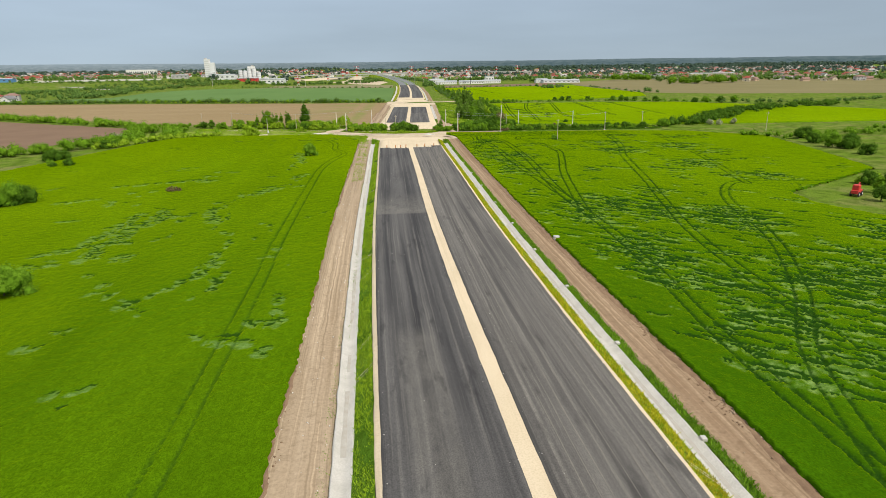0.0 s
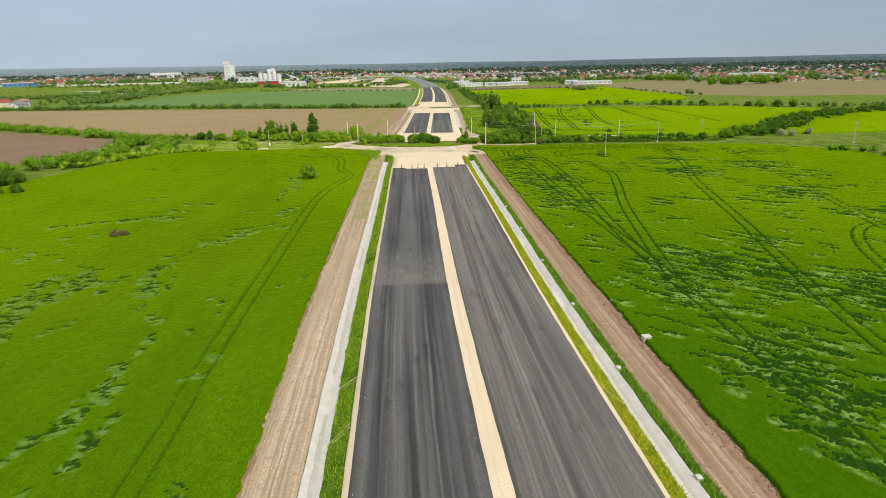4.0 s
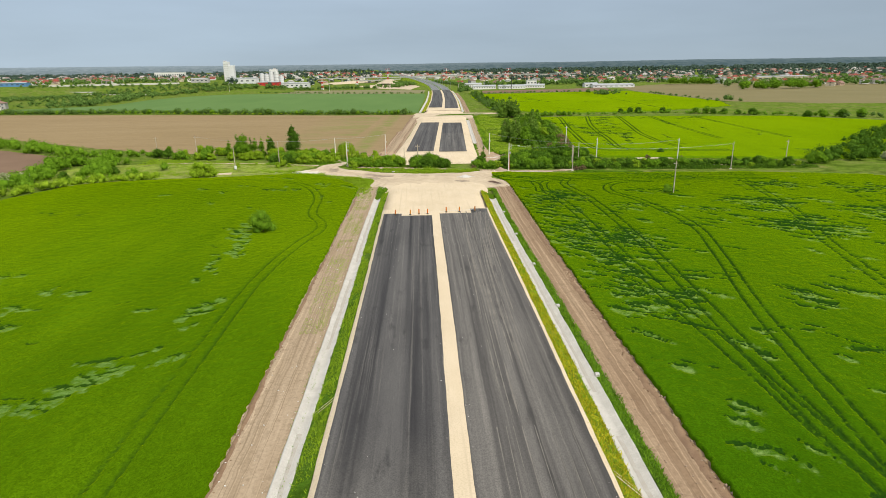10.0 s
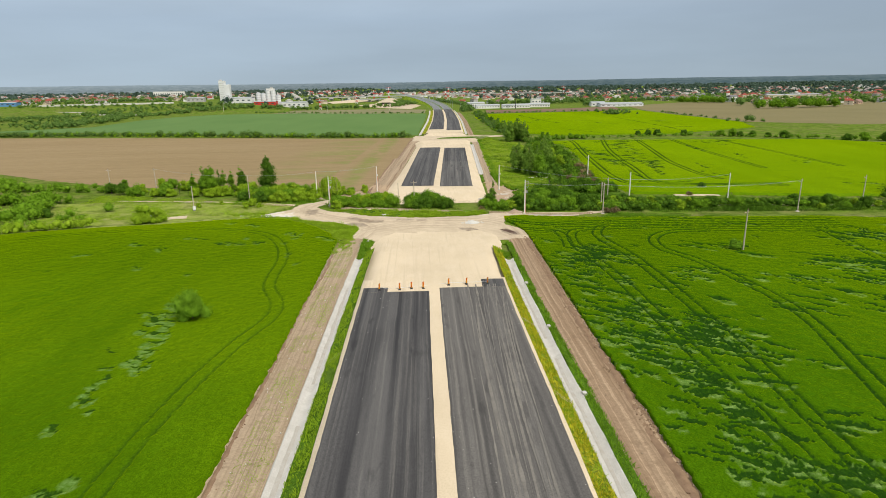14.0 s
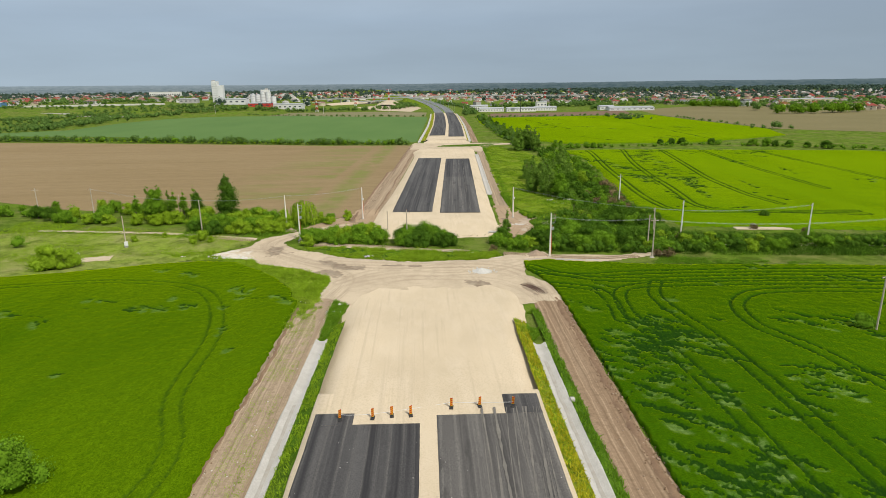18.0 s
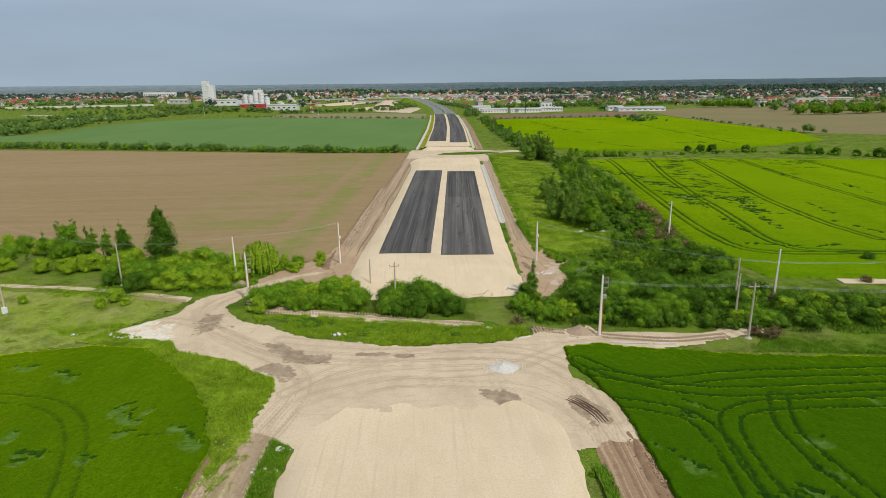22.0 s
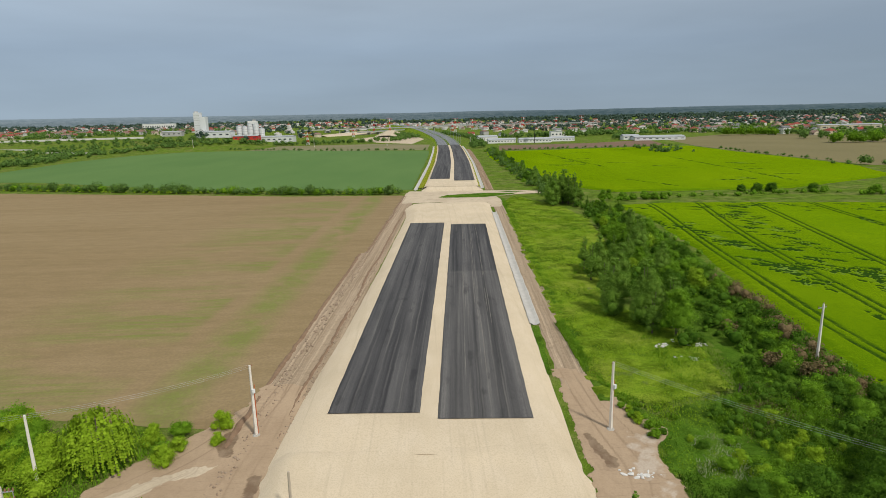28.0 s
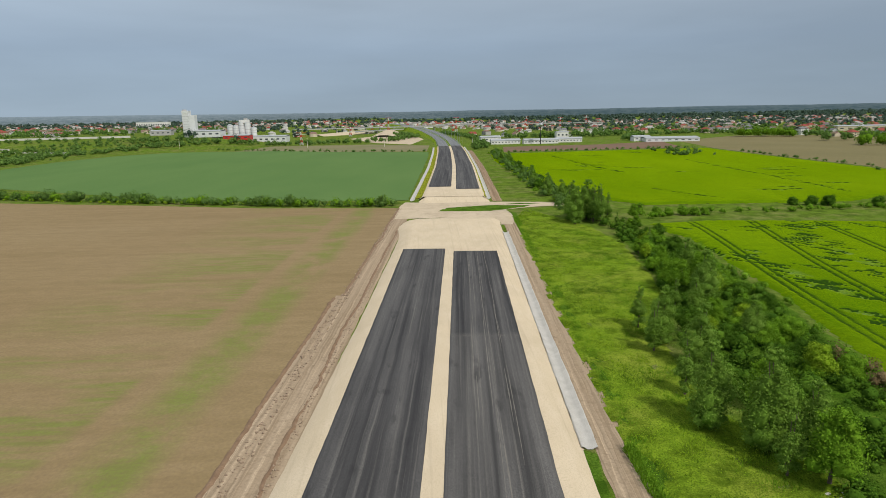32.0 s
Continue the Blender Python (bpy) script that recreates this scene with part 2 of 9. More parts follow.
def grass_material(name, a, b, dry, flower=None, amount=0.5, deep=0.5):
    m = Mat(name, 1.0, 0, 0.02)
    big = m.noise(0.09, 5)
    mid = m.noise(0.8, 5, offset=5.0)
    fine = m.noise(5.0, 5, offset=9.0)
    c = m.mix(m.span(mid, 0.3, 0.7), a, b)
    c = m.mix(m.span(big, 0.45, 0.68, 0, amount), c, dry)
    c = m.mix(m.span(m.noise(0.22, 7, offset=27.0, rough=0.72), 0.46, 0.62, 0, 0.85), c, tuple(v * deep for v in a))
    if flower:
        c = m.mix(m.span(m.noise(1.6, 5, offset=17.0), 0.46, 0.62, 0, 0.85), c, flower)
    c = m.mix(m.span(fine, 0.42, 0.66, 0, 0.75), c, tuple(v * 0.42 for v in a))
    return m.color(c).bump(fine, 0.9, 0.25).m


def crop_material(name, a, b, lodged, stem, soil, far=False, sheen=0.84, ruts=0.9):
    """A dense cereal crop: 'lodged' marks laid crop, 'gap' the torn places and wheel lines; soil paints their shade."""
    m = Mat(name, 1.0, 0, 0.0)
    big = m.noise(0.018, 4)
    mid = m.noise(0.16, 5, (1, 0.45, 1), offset=4.0)
    rows = m.noise(1.0, 3, (4.0, 0.25, 1), offset=2.0)
    swath = m.noise(1.0, 5, (0.12, 0.012, 1), offset=40.0)
    fine = m.noise(5.0, 6, offset=8.0)
    c = m.mix(m.span(big, 0.35, 0.65), a, b)
    c = m.mix(m.span(mid, 0.45, 0.7, 0, 0.35), c, tuple(v * 0.8 for v in a))
    c = m.mix(m.span(swath, 0.42, 0.62, 0, 0.55), c, tuple(v * 0.7 for v in a))
    c = m.mix(m.span(m.noise(1.0, 4, (0.03, 0.012, 1), offset=71.0), 0.48, 0.62, 0, 0.5), c, tuple(v * q for v, q in zip(b, (1.3, 1.12, 1.0))))
    c = m.mix(m.span(rows, 0.4, 0.75, 0, 0.25), c, tuple(v * 0.6 for v in a))
    c = m.mix(m.span(fine, 0.42, 0.68, 0, 0.7), c, tuple(v * 0.45 for v in a))
    if not far:
        lay = m.mix(m.span(m.noise(1.3, 5, (0.5, 1.6, 1), offset=21.0), 0.35, 0.65), lodged, stem)
        c = m.mix(m.span(m.attr("lodged"), 0.05, 0.9), c, lay)
        # low points get darker stems, with shade between plants painted in
        c = m.mix(m.span(m.attr("stems"), 0.0, 0.9, 0, 0.25), c, tuple(v * 0.4 for v in a))
        # darkening by place: shade seen into the crop from above, painted in
        c = m.mix(m.span(m.attr("growth_shade"), 0.0, 1.0, 0, 0.8), c, tuple(v * 0.42 for v in a))
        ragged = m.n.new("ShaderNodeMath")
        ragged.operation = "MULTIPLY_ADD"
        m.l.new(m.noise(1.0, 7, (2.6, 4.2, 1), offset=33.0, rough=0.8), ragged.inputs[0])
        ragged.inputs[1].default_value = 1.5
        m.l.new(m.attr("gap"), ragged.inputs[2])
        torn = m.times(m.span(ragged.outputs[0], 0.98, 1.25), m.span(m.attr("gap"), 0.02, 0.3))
        # soil is a near-black green: shade in gaps and wheel lines, painted in
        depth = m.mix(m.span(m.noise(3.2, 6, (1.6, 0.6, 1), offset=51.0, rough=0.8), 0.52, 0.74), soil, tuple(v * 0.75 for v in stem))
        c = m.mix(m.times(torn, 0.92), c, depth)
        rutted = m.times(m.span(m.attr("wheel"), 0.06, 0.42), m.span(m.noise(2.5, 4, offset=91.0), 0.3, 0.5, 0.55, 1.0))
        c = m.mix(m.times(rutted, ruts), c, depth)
        m.l.new(m.times(m.span(torn, 0.0, 1.0, sheen, 0.0), m.span(rutted, 0.0, 1.0, 1.0, 0.1)), m.b.inputs["Sheen Weight"])
    blade = m.noise(11.0, 4, (1.0, 0.45, 1), offset=15.0)
    c = m.mix(m.span(blade, 0.45, 0.68, 0, 0.6), c, tuple(v * 0.35 for v in a))
    m.b.inputs["Sheen Roughness"].default_value = 0.26
    m.b.inputs["Sheen Tint"].default_value = (0.78, 0.95, 0.0, 1)
    tuft = m.noise(1.5, 4, (1.0, 0.7, 1), offset=60.0)
    c = m.mix(m.span(tuft, 0.48, 0.66, 0, 0.35), c, tuple(v * 0.55 for v in a))
    relief = m.n.new("ShaderNodeMath")
    relief.operation = "MULTIPLY_ADD"
    m.l.new(tuft, relief.inputs[0])
    relief.inputs[1].default_value = 0.5
    m.l.new(fine, relief.inputs[2])
    return m.color(c).bump(relief.outputs[0], 0.45, 0.16).m


def leaf_material(name, a, b, c_):
    m = Mat(name, 0.85, 0, 0.04)
    r, o = m.random(True), m.random()
    c = m.mix(r, a, b)
    c = m.mix(m.span(o, 0, 1, 0, 0.6), c, c_)
    c = m.mix(m.span(m.noise(0.7, 3), 0.4, 0.65, 0, 0.4), c, tuple(v * 0.5 for v in a))
    m.color(c)
    tl = m.n.new("ShaderNodeBsdfTranslucent")
    m.l.new(c, tl.inputs[0])
    ms = m.n.new("ShaderNodeMixShader")
    ms.inputs[0].default_value = 0.22
    m.l.new(m.b.outputs[0], ms.inputs[1])
    m.l.new(tl.outputs[0], ms.inputs[2])
    m.l.new(ms.outputs[0], m.n["Material Output"].inputs[0])
    return m.m


M_ASPH = asphalt_material("asphalt", (0.032, 0.031, 0.033), (0.108, 0.104, 0.101), (0.34, 0.32, 0.285), 0.0, ((127.9, 132, 150, -13, -1.2, 0.75), (20, 66, 70, -9.4, -5.4, 0.5), (400, 402, 405, 1.1, 12, 0.9), (338, 350, 400, 4.2, 8.0, 0.3)))
M_ASPH_PALE = asphalt_material("asphalt_dusty", (0.066, 0.062, 0.059), (0.148, 0.139, 0.128), (0.36, 0.335, 0.295), 0.045)
M_ASPH_WORN = asphalt_material("asphalt_scuffed", (0.05, 0.048, 0.047), (0.132, 0.126, 0.12), (0.36, 0.335, 0.295), 0.02)
M_ASPH_OLD = asphalt_material("asphalt_finished", (0.16, 0.17, 0.18), (0.22, 0.23, 0.235), (0.28, 0.28, 0.27))
M_SAND = sand_material()
M_SAND_PALE = plain("pale_crushed_stone", (0.60, 0.51, 0.37), (0.52, 0.42, 0.29), 0.3, 0.95, bump=0.4, fine=12)
M_CONC = plain("ditch_concrete", (0.56, 0.54, 0.50), (0.45, 0.43, 0.39), 0.8, 0.85, bump=0.2, fine=8)
M_CONC_STAIN = plain("stained_concrete", (0.46, 0.44, 0.40), (0.38, 0.35, 0.30), 1.2, 0.85, bump=0.2)
M_DIRT = streaky_soil("haul_road_soil", (0.245, 0.165, 0.102), (0.36, 0.265, 0.175), (0.285, 0.20, 0.13))
M_DIRT_PALE = streaky_soil("haul_road_dusty_soil", (0.31, 0.232, 0.152), (0.43, 0.335, 0.235), (0.37, 0.285, 0.195))
M_TRACK = track_material()
M_CHURNED = track_material("churned_earth", (0.74, 0.66, 0.60))
M_GRASS = grass_material("meadow_grass", (0.145, 0.25, 0.014), (0.255, 0.37, 0.026), (0.315, 0.345, 0.052), amount=0.65, deep=0.4)
M_MEADOW = grass_material("dry_meadow_grass", (0.22, 0.31, 0.042), (0.31, 0.385, 0.068), (0.37, 0.34, 0.15), amount=0.75)
M_LUSH = grass_material("lush_grass", (0.078, 0.172, 0.012), (0.115, 0.215, 0.02), (0.15, 0.21, 0.035))
M_FLOWER = grass_material("flowering_verge", (0.17, 0.23, 0.02), (0.27, 0.31, 0.025), (0.28, 0.28, 0.06), (0.52, 0.47, 0.03))
M_GROUND = grass_material("open_country", (0.12, 0.205, 0.02), (0.17, 0.25, 0.03), (0.25, 0.235, 0.09), amount=0.8)
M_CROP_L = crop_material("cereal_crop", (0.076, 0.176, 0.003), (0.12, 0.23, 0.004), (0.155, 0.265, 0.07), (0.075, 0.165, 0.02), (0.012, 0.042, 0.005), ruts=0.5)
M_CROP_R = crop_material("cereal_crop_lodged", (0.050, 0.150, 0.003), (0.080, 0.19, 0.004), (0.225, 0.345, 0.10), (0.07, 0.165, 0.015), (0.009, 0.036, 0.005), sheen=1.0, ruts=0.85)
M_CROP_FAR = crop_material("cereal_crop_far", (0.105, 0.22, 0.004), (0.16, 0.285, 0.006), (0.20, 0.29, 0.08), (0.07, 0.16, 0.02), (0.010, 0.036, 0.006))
M_WHEAT = plain("wheat_dark", (0.10, 0.182, 0.057), (0.124, 0.21, 0.067), 0.02, 1.0, bump=0.5, fine=60, grain=0.3, stretch=(1, 0.35, 1))
M_BARK = plain("bark", (0.11, 0.085, 0.06), (0.17, 0.14, 0.10), 3.0, 0.95, bump=0.6)
M_LEAF = leaf_material("leaves_mid", (0.105, 0.235, 0.012), (0.21, 0.37, 0.028), (0.155, 0.295, 0.016))
M_LEAF_DARK = leaf_material("leaves_dark", (0.048, 0.118, 0.010), (0.112, 0.218, 0.019), (0.074, 0.16, 0.013))
M_LEAF_LIGHT = leaf_material("leaves_light", (0.21, 0.35, 0.015), (0.33, 0.475, 0.035), (0.26, 0.40, 0.02))
M_LEAF_PALE = leaf_material("leaves_blossom", (0.28, 0.33, 0.12), (0.58, 0.57, 0.42), (0.36, 0.40, 0.2))
# distant foliage: haze is mixed into these paler, bluer leaf colours
M_LEAF_HAZED = leaf_material("leaves_far_hazed", (0.085, 0.165, 0.035), (0.165, 0.275, 0.06), (0.12, 0.215, 0.045))
M_WOODS_HAZED = leaf_material("woodland_leaves_hazed", (0.06, 0.10, 0.075), (0.10, 0.15, 0.11), (0.08, 0.125, 0.095))
M_LEAF_POPLAR = leaf_material("leaves_poplar", (0.115, 0.23, 0.024), (0.235, 0.37, 0.058), (0.165, 0.29, 0.035))
M_LEAF_DRY = leaf_material("dry_twigs", (0.16, 0.115, 0.055), (0.25, 0.185, 0.095), (0.19, 0.165, 0.065))


def along_road(m):
    """Metres across the field, square to the road."""
    sp = m.n.new("ShaderNodeSeparateXYZ")
    m.l.new(m.tc.outputs["Object"], sp.inputs[0])
    k = m.n.new("ShaderNodeMath")
    k.operation = "MULTIPLY_ADD"
    m.l.new(sp.outputs["Y"], k.inputs[0])
    k.inputs[1].default_value = -0.06
    m.l.new(sp.outputs["X"], k.inputs[2])
    return k.outputs[0]


def ploughed_material():
    m = Mat("ploughed_soil", 0.95, 0, 0.1)
    rows = m.noise(1.0, 4, (0.008, 0.2, 1))
    big = m.noise(0.012, 4, (0.6, 2.2, 1), offset=6.0)
    fine = m.noise(2.2, 6)
    weed = m.noise(0.045, 5, (0.5, 1.6, 1), offset=31.0)
    c = m.mix(m.span(rows, 0.35, 0.65), (0.245, 0.178, 0.086), (0.282, 0.208, 0.105))
    c = m.mix(m.span(big, 0.4, 0.7, 0, 0.6), c, (0.315, 0.238, 0.128))
    u = along_road(m)
    rows_w = m.noise(1.0, 5, (0.09, 0.9, 1), offset=14.0)
    left = m.times(m.span(u, -100.0, -72.0, 0.0, 1.0), m.span(u, -60.0, -58.5, 1.0, 0.0))
    belt = m.times(m.span(u, -56.5, -52.0, 0.0, 1.0), m.span(u, -48.5, -45.0, 1.0, 0.0))
    c = m.mix(m.times(m.times(m.span(weed, 0.42, 0.54), left), m.span(rows_w, 0.38, 0.58, 0.15, 1.0)), c, (0.185, 0.212, 0.05))
    c = m.mix(m.times(belt, m.span(m.noise(0.09, 8, offset=40.0, rough=0.7), 0.36, 0.56, 0.0, 1.0)), c, (0.185, 0.212, 0.05))
    clod = m.noise(0.35, 8, (0.6, 1.5, 1), offset=18.0, rough=0.7)
    c = m.mix(m.span(clod, 0.45, 0.68, 0, 0.3), c, (0.175, 0.125, 0.064))
    c = m.mix(m.span(clod, 0.5, 0.3, 0, 0.2), c, (0.345, 0.26, 0.155))
    c = m.mix(m.span(fine, 0.35, 0.8, 0, 0.5), c, (0.16, 0.11, 0.07))
    return m.color(c).bump(fine, 0.6, 0.15).m


M_PLOUGH = ploughed_material()
M_PLOUGH_DARK = plain("dark_ploughed_soil", (0.17, 0.105, 0.065), (0.21, 0.135, 0.085), 0.05, 0.95, bump=0.4, fine=40)
M_FALLOW = plain("fallow_field", (0.24, 0.205, 0.11), (0.17, 0.175, 0.07), 0.02, 0.95, bump=0.3, fine=30)
M_FALLOW_R = plain("stubble_field", (0.175, 0.152, 0.06), (0.21, 0.178, 0.078), 0.015, 0.95, bump=0.3, fine=40)
M_POLE = plain("pole_concrete", (0.72, 0.67, 0.59), (0.80, 0.75, 0.67), 1.0, 0.85, bump=0.2)
M_WOODPOLE = plain("weathered_wood_pole", (0.46, 0.39, 0.30), (0.54, 0.47, 0.38), 1.2, 0.9, bump=0.3, stretch=(1, 1, 0.1))
M_STEEL = plain("galvanised_steel", (0.42, 0.44, 0.45), (0.52, 0.54, 0.55), 3.0, 0.45, 0.7, bump=0.05)
M_CERAMIC = plain("insulator_ceramic", (0.25, 0.12, 0.07), (0.33, 0.17, 0.1), 4.0, 0.3, bump=0)
M_ORANGE = plain("orange_duct", (0.55, 0.13, 0.03), (0.48, 0.10, 0.03), 2.0, 0.5, bump=0.05)
M_WHITE = plain("white_painted_metal", (0.76, 0.77, 0.76), (0.66, 0.67, 0.66), 2.0, 0.5, bump=0.05)
M_RED = plain("red_panel", (0.60, 0.05, 0.04), (0.52, 0.04, 0.035), 0.4, 0.5, bump=0.05)
M_RUBBER = plain("black_rubber", (0.035, 0.035, 0.035), (0.05, 0.05, 0.05), 4.0, 0.8, bump=0.1)
M_YELLOW = plain("reflective_yellow", (0.72, 0.42, 0.03), (0.66, 0.36, 0.02), 4.0, 0.5, bump=0.03)
M_REDSTRIPE = plain("reflective_red", (0.60, 0.06, 0.02), (0.52, 0.05, 0.02), 4.0, 0.5, bump=0.03)


# ---------------------------------------------------------------- tools
def obj(name, me, material, parent=None, label=""):
    me.materials.append(material)
    o = new(name, me)
    if parent is not None:
        o.parent = parent
    if label:
        o["label"] = label
    return o


def mesh_np(name, V, F, smooth=False):
    """A mesh from arrays: V (n, 3), F (m, k) with k corners a face."""
    me = bpy.data.meshes.new(name)
    V, F = np.asarray(V, np.float32), np.asarray(F, np.int32)
    m, k = F.shape
    me.vertices.add(len(V))
    me.vertices.foreach_set("co", V.ravel())
    me.loops.add(m * k)
    me.loops.foreach_set("vertex_index", F.ravel())
    me.polygons.add(m)
    me.polygons.foreach_set("loop_start", np.arange(0, m * k, k, dtype=np.int32))
    if smooth:
        me.polygons.foreach_set("use_smooth", np.ones(m, bool))
    me.update(calc_edges=True)
    return me


def part(name, bm, material, parent, label=""):
    me = bpy.data.meshes.new(name)
    bm.to_mesh(me)
    bm.free()
    return obj(name, me, material, parent, label)


def box(bm, x, y, z, sx, sy, sz, rz=0.0, ry=0.0, rx=0.0, bevel=0.0):
    """A box centred at x, y with its foot at z."""
    m = Matrix.Translation((x, y, z + sz / 2)) @ Euler((radians(rx), radians(ry), radians(rz))).to_matrix().to_4x4()
    r = bmesh.ops.create_cube(bm, size=1.0, matrix=m @ Matrix.Diagonal((sx, sy, sz, 1)))
    if bevel:
        es = list({e for v in r["verts"] for e in v.link_edges})
        bmesh.ops.bevel(bm, geom=es, offset=bevel, segments=1, affect="EDGES")
    return bm


def rod(bm, a, b, r0, r1=None, seg=8):
    """A tapered round bar from a to b."""
    a, b = Vector(a), Vector(b)
    d = b - a
    m = Matrix.Translation((a + b) / 2) @ d.to_track_quat("Z", "Y").to_matrix().to_4x4()
    bmesh.ops.create_cone(bm, cap_ends=True, segments=seg, radius1=r0, radius2=r0 if r1 is None else r1, depth=d.length, matrix=m)
    return bm


def base(name, x, y, z, label, category, group="", rz=0.0):
    o = new(name)
    o.matrix_world = pose(x, y, z, 0, 0, rz)
    return tagged(o, label, category, group)


_tab = np.random.RandomState(7).rand(256, 256)


def vnoise(x, y, s=0):
    """Smooth value noise, one cell a metre of its arguments, 0 to 1."""
    xi, yi = np.floor(x).astype(int), np.floor(y).astype(int)
    fx, fy = x - xi, y - yi
    fx, fy = fx * fx * (3 - 2 * fx), fy * fy * (3 - 2 * fy)
    g = lambda i, j: _tab[(i + s * 37) % 256, (j + s * 91) % 256]
    return (g(xi, yi) * (1 - fx) + g(xi + 1, yi) * fx) * (1 - fy) + (g(xi, yi + 1) * (1 - fx) + g(xi + 1, yi + 1) * fx) * fy


def fbm(x, y, s=0, octaves=4):
    v, a, t = 0, 0.5, 0
    for o in range(octaves):
        v, t = v + a * vnoise(x * 2 ** o, y * 2 ** o, s + o), t + a
        a *= 0.5
    return v / t


def inside(poly, x, y):
    """Which of the points lie in the polygon."""
    r = np.zeros(np.shape(x), bool)
    n = len(poly)
    for i in range(n):
        (x0, y0), (x1, y1) = poly[i], poly[(i + 1) % n]
        if y0 == y1:
            continue
        r ^= ((y0 > y) != (y1 > y)) & (x < (x1 - x0) * (y - y0) / (y1 - y0) + x0)
    return r


# the road's axis in plan and its height
AXIS_Y = [-300, -60, 0, 38, 60, 93, 127, 182, 237, 280, 339, 464, 588, 716, 860, 960, 1075, 1220, 1400, 1560, 1750, 1900, 2200]
AXIS_X = [-1.0, 0.3, 0.2, -0.2, -0.7, -1.1, -1.2, -0.4, 0.0, 1.2, 3.9, 11.4, 18.7, 25.6, 31.0, 33.5, 34.0, 29.0, 15.0, -2.0, -30.0, -58.0, -130.0]
AXIS_Z = [0.5] * 15 + [0.6, 1.0, 2.0, 4.0, 6.0, 8.0, 9.0, 9.0]
_ys = np.arange(-300, 2201, 5.0)
_ax, _az = np.interp(_ys, AXIS_Y, AXIS_X), np.interp(_ys, AXIS_Y, AXIS_Z)
_k = np.hanning(15) / np.hanning(15).sum()
_ax = np.convolve(np.pad(_ax, 7, mode="edge"), _k, "valid")
_az = np.convolve(np.pad(_az, 7, mode="edge"), _k, "valid")


def cx(y):
    return np.interp(y, _ys, _ax)


def cz(y):
    return np.interp(y, _ys, _az)


def gz(x, y):
    """The lie of the land."""
    x, y = np.asarray(x, float), np.asarray(y, float)
    k = np.clip((-x - 34) / 26, 0, 1)
    u = (y - 272) / np.where(y > 272, 20.0, 88.0)
    r, w = np.clip((y - 960) / 150, 0, 1), np.clip((-x - 190) / 90, 0, 1)   # higher ground in the north-west
    return -1.0 + 2.7 * np.exp(-((x + 82) / 46) ** 2 - u * u) * k * k * (3 - 2 * k) + 11.0 * r * r * (3 - 2 * r) * w


def gh(x, y):
    return float(gz(x, y))


def ribbon(name, y0, y1, profile, material, step=2.0, parent=None, wob=0.0, seed=0, label="", zfollow=True, flare=None):
    """A strip along the road's axis. profile: (offset from the axis, height over the road's grade)."""
    ys = np.linspace(y0, y1, max(2, int((y1 - y0) / step) + 1))
    P = np.array(profile, float)
    V, U = [], []
    for i, y in enumerate(ys):
        d = (cx(y + 1) - cx(y - 1)) / 2
        w = (fbm(np.full(len(P), y * 0.35), np.arange(len(P)) * 7.3 + seed, seed) - 0.5) * wob
        off = P[:, 0] + w
        if flare:
            off[:2] += flare(y)
        z = P[:, 1] + (cz(y) if zfollow else 0)
        V.append(np.stack([cx(y) + off, y - off * d, z], 1))
        U.append(np.stack([P[:, 0], np.full(len(P), y)], 1))
    n, k = len(ys), len(P)
    V, U = np.concatenate(V), np.concatenate(U)
    i, j = np.meshgrid(np.arange(n - 1), np.arange(k - 1), indexing="ij")
    a = (i * k + j).ravel()
    F = np.stack([a, a + 1, a + k + 1, a + k], 1)
    me = mesh_np(name, V, F)
    uv = me.uv_layers.new(name="UVMap")
    uv.data.foreach_set("uv", U[F.ravel()].astype(np.float32).ravel())
    return obj(name, me, material, parent, label)


def patch(name, outline, z, material, ragged=0.4, seed=0, step=0.8, rise=0.0):
    """A flat sheet of ground with an uneven edge; rise lifts its middle."""
    pts = []
    n = len(outline)
    for i in range(n):
        a, b = Vector(outline[i]), Vector(outline[(i + 1) % n])
        m = max(1, int((b - a).length / step))
        for j in range(m):
            p = a.lerp(b, j / m)
            w = noise.noise_vector((p.x * 0.45, p.y * 0.45, seed)) + 0.6 * noise.noise_vector((p.x * 1.7, p.y * 1.7, seed + 5))
            pts.append((p.x + w.x * ragged, p.y + w.y * ragged))
    bm = bmesh.new()
    vs = [bm.verts.new((x, y, z + (gh(x, y) + 1.0 if y < 700 else 0.0))) for x, y in pts]
    es = [bm.edges.new((vs[i], vs[(i + 1) % len(vs)])) for i in range(len(vs))]
    bmesh.ops.triangle_fill(bm, use_beauty=True, use_dissolve=False, edges=es, normal=(0, 0, 1))
    uv = bm.loops.layers.uv.new("UVMap")
    for f in bm.faces:
        if f.normal.z < 0:
            f.normal_flip()
        for l in f.loops:
            l[uv].uv = (l.vert.co.x, l.vert.co.y)
    me = bpy.data.meshes.new(name)
    bm.to_mesh(me)
    bm.free()
    return obj(name, me, material)


def structure(o, label, category="ground"):
    return tagged(o, label, category, kind="structure")


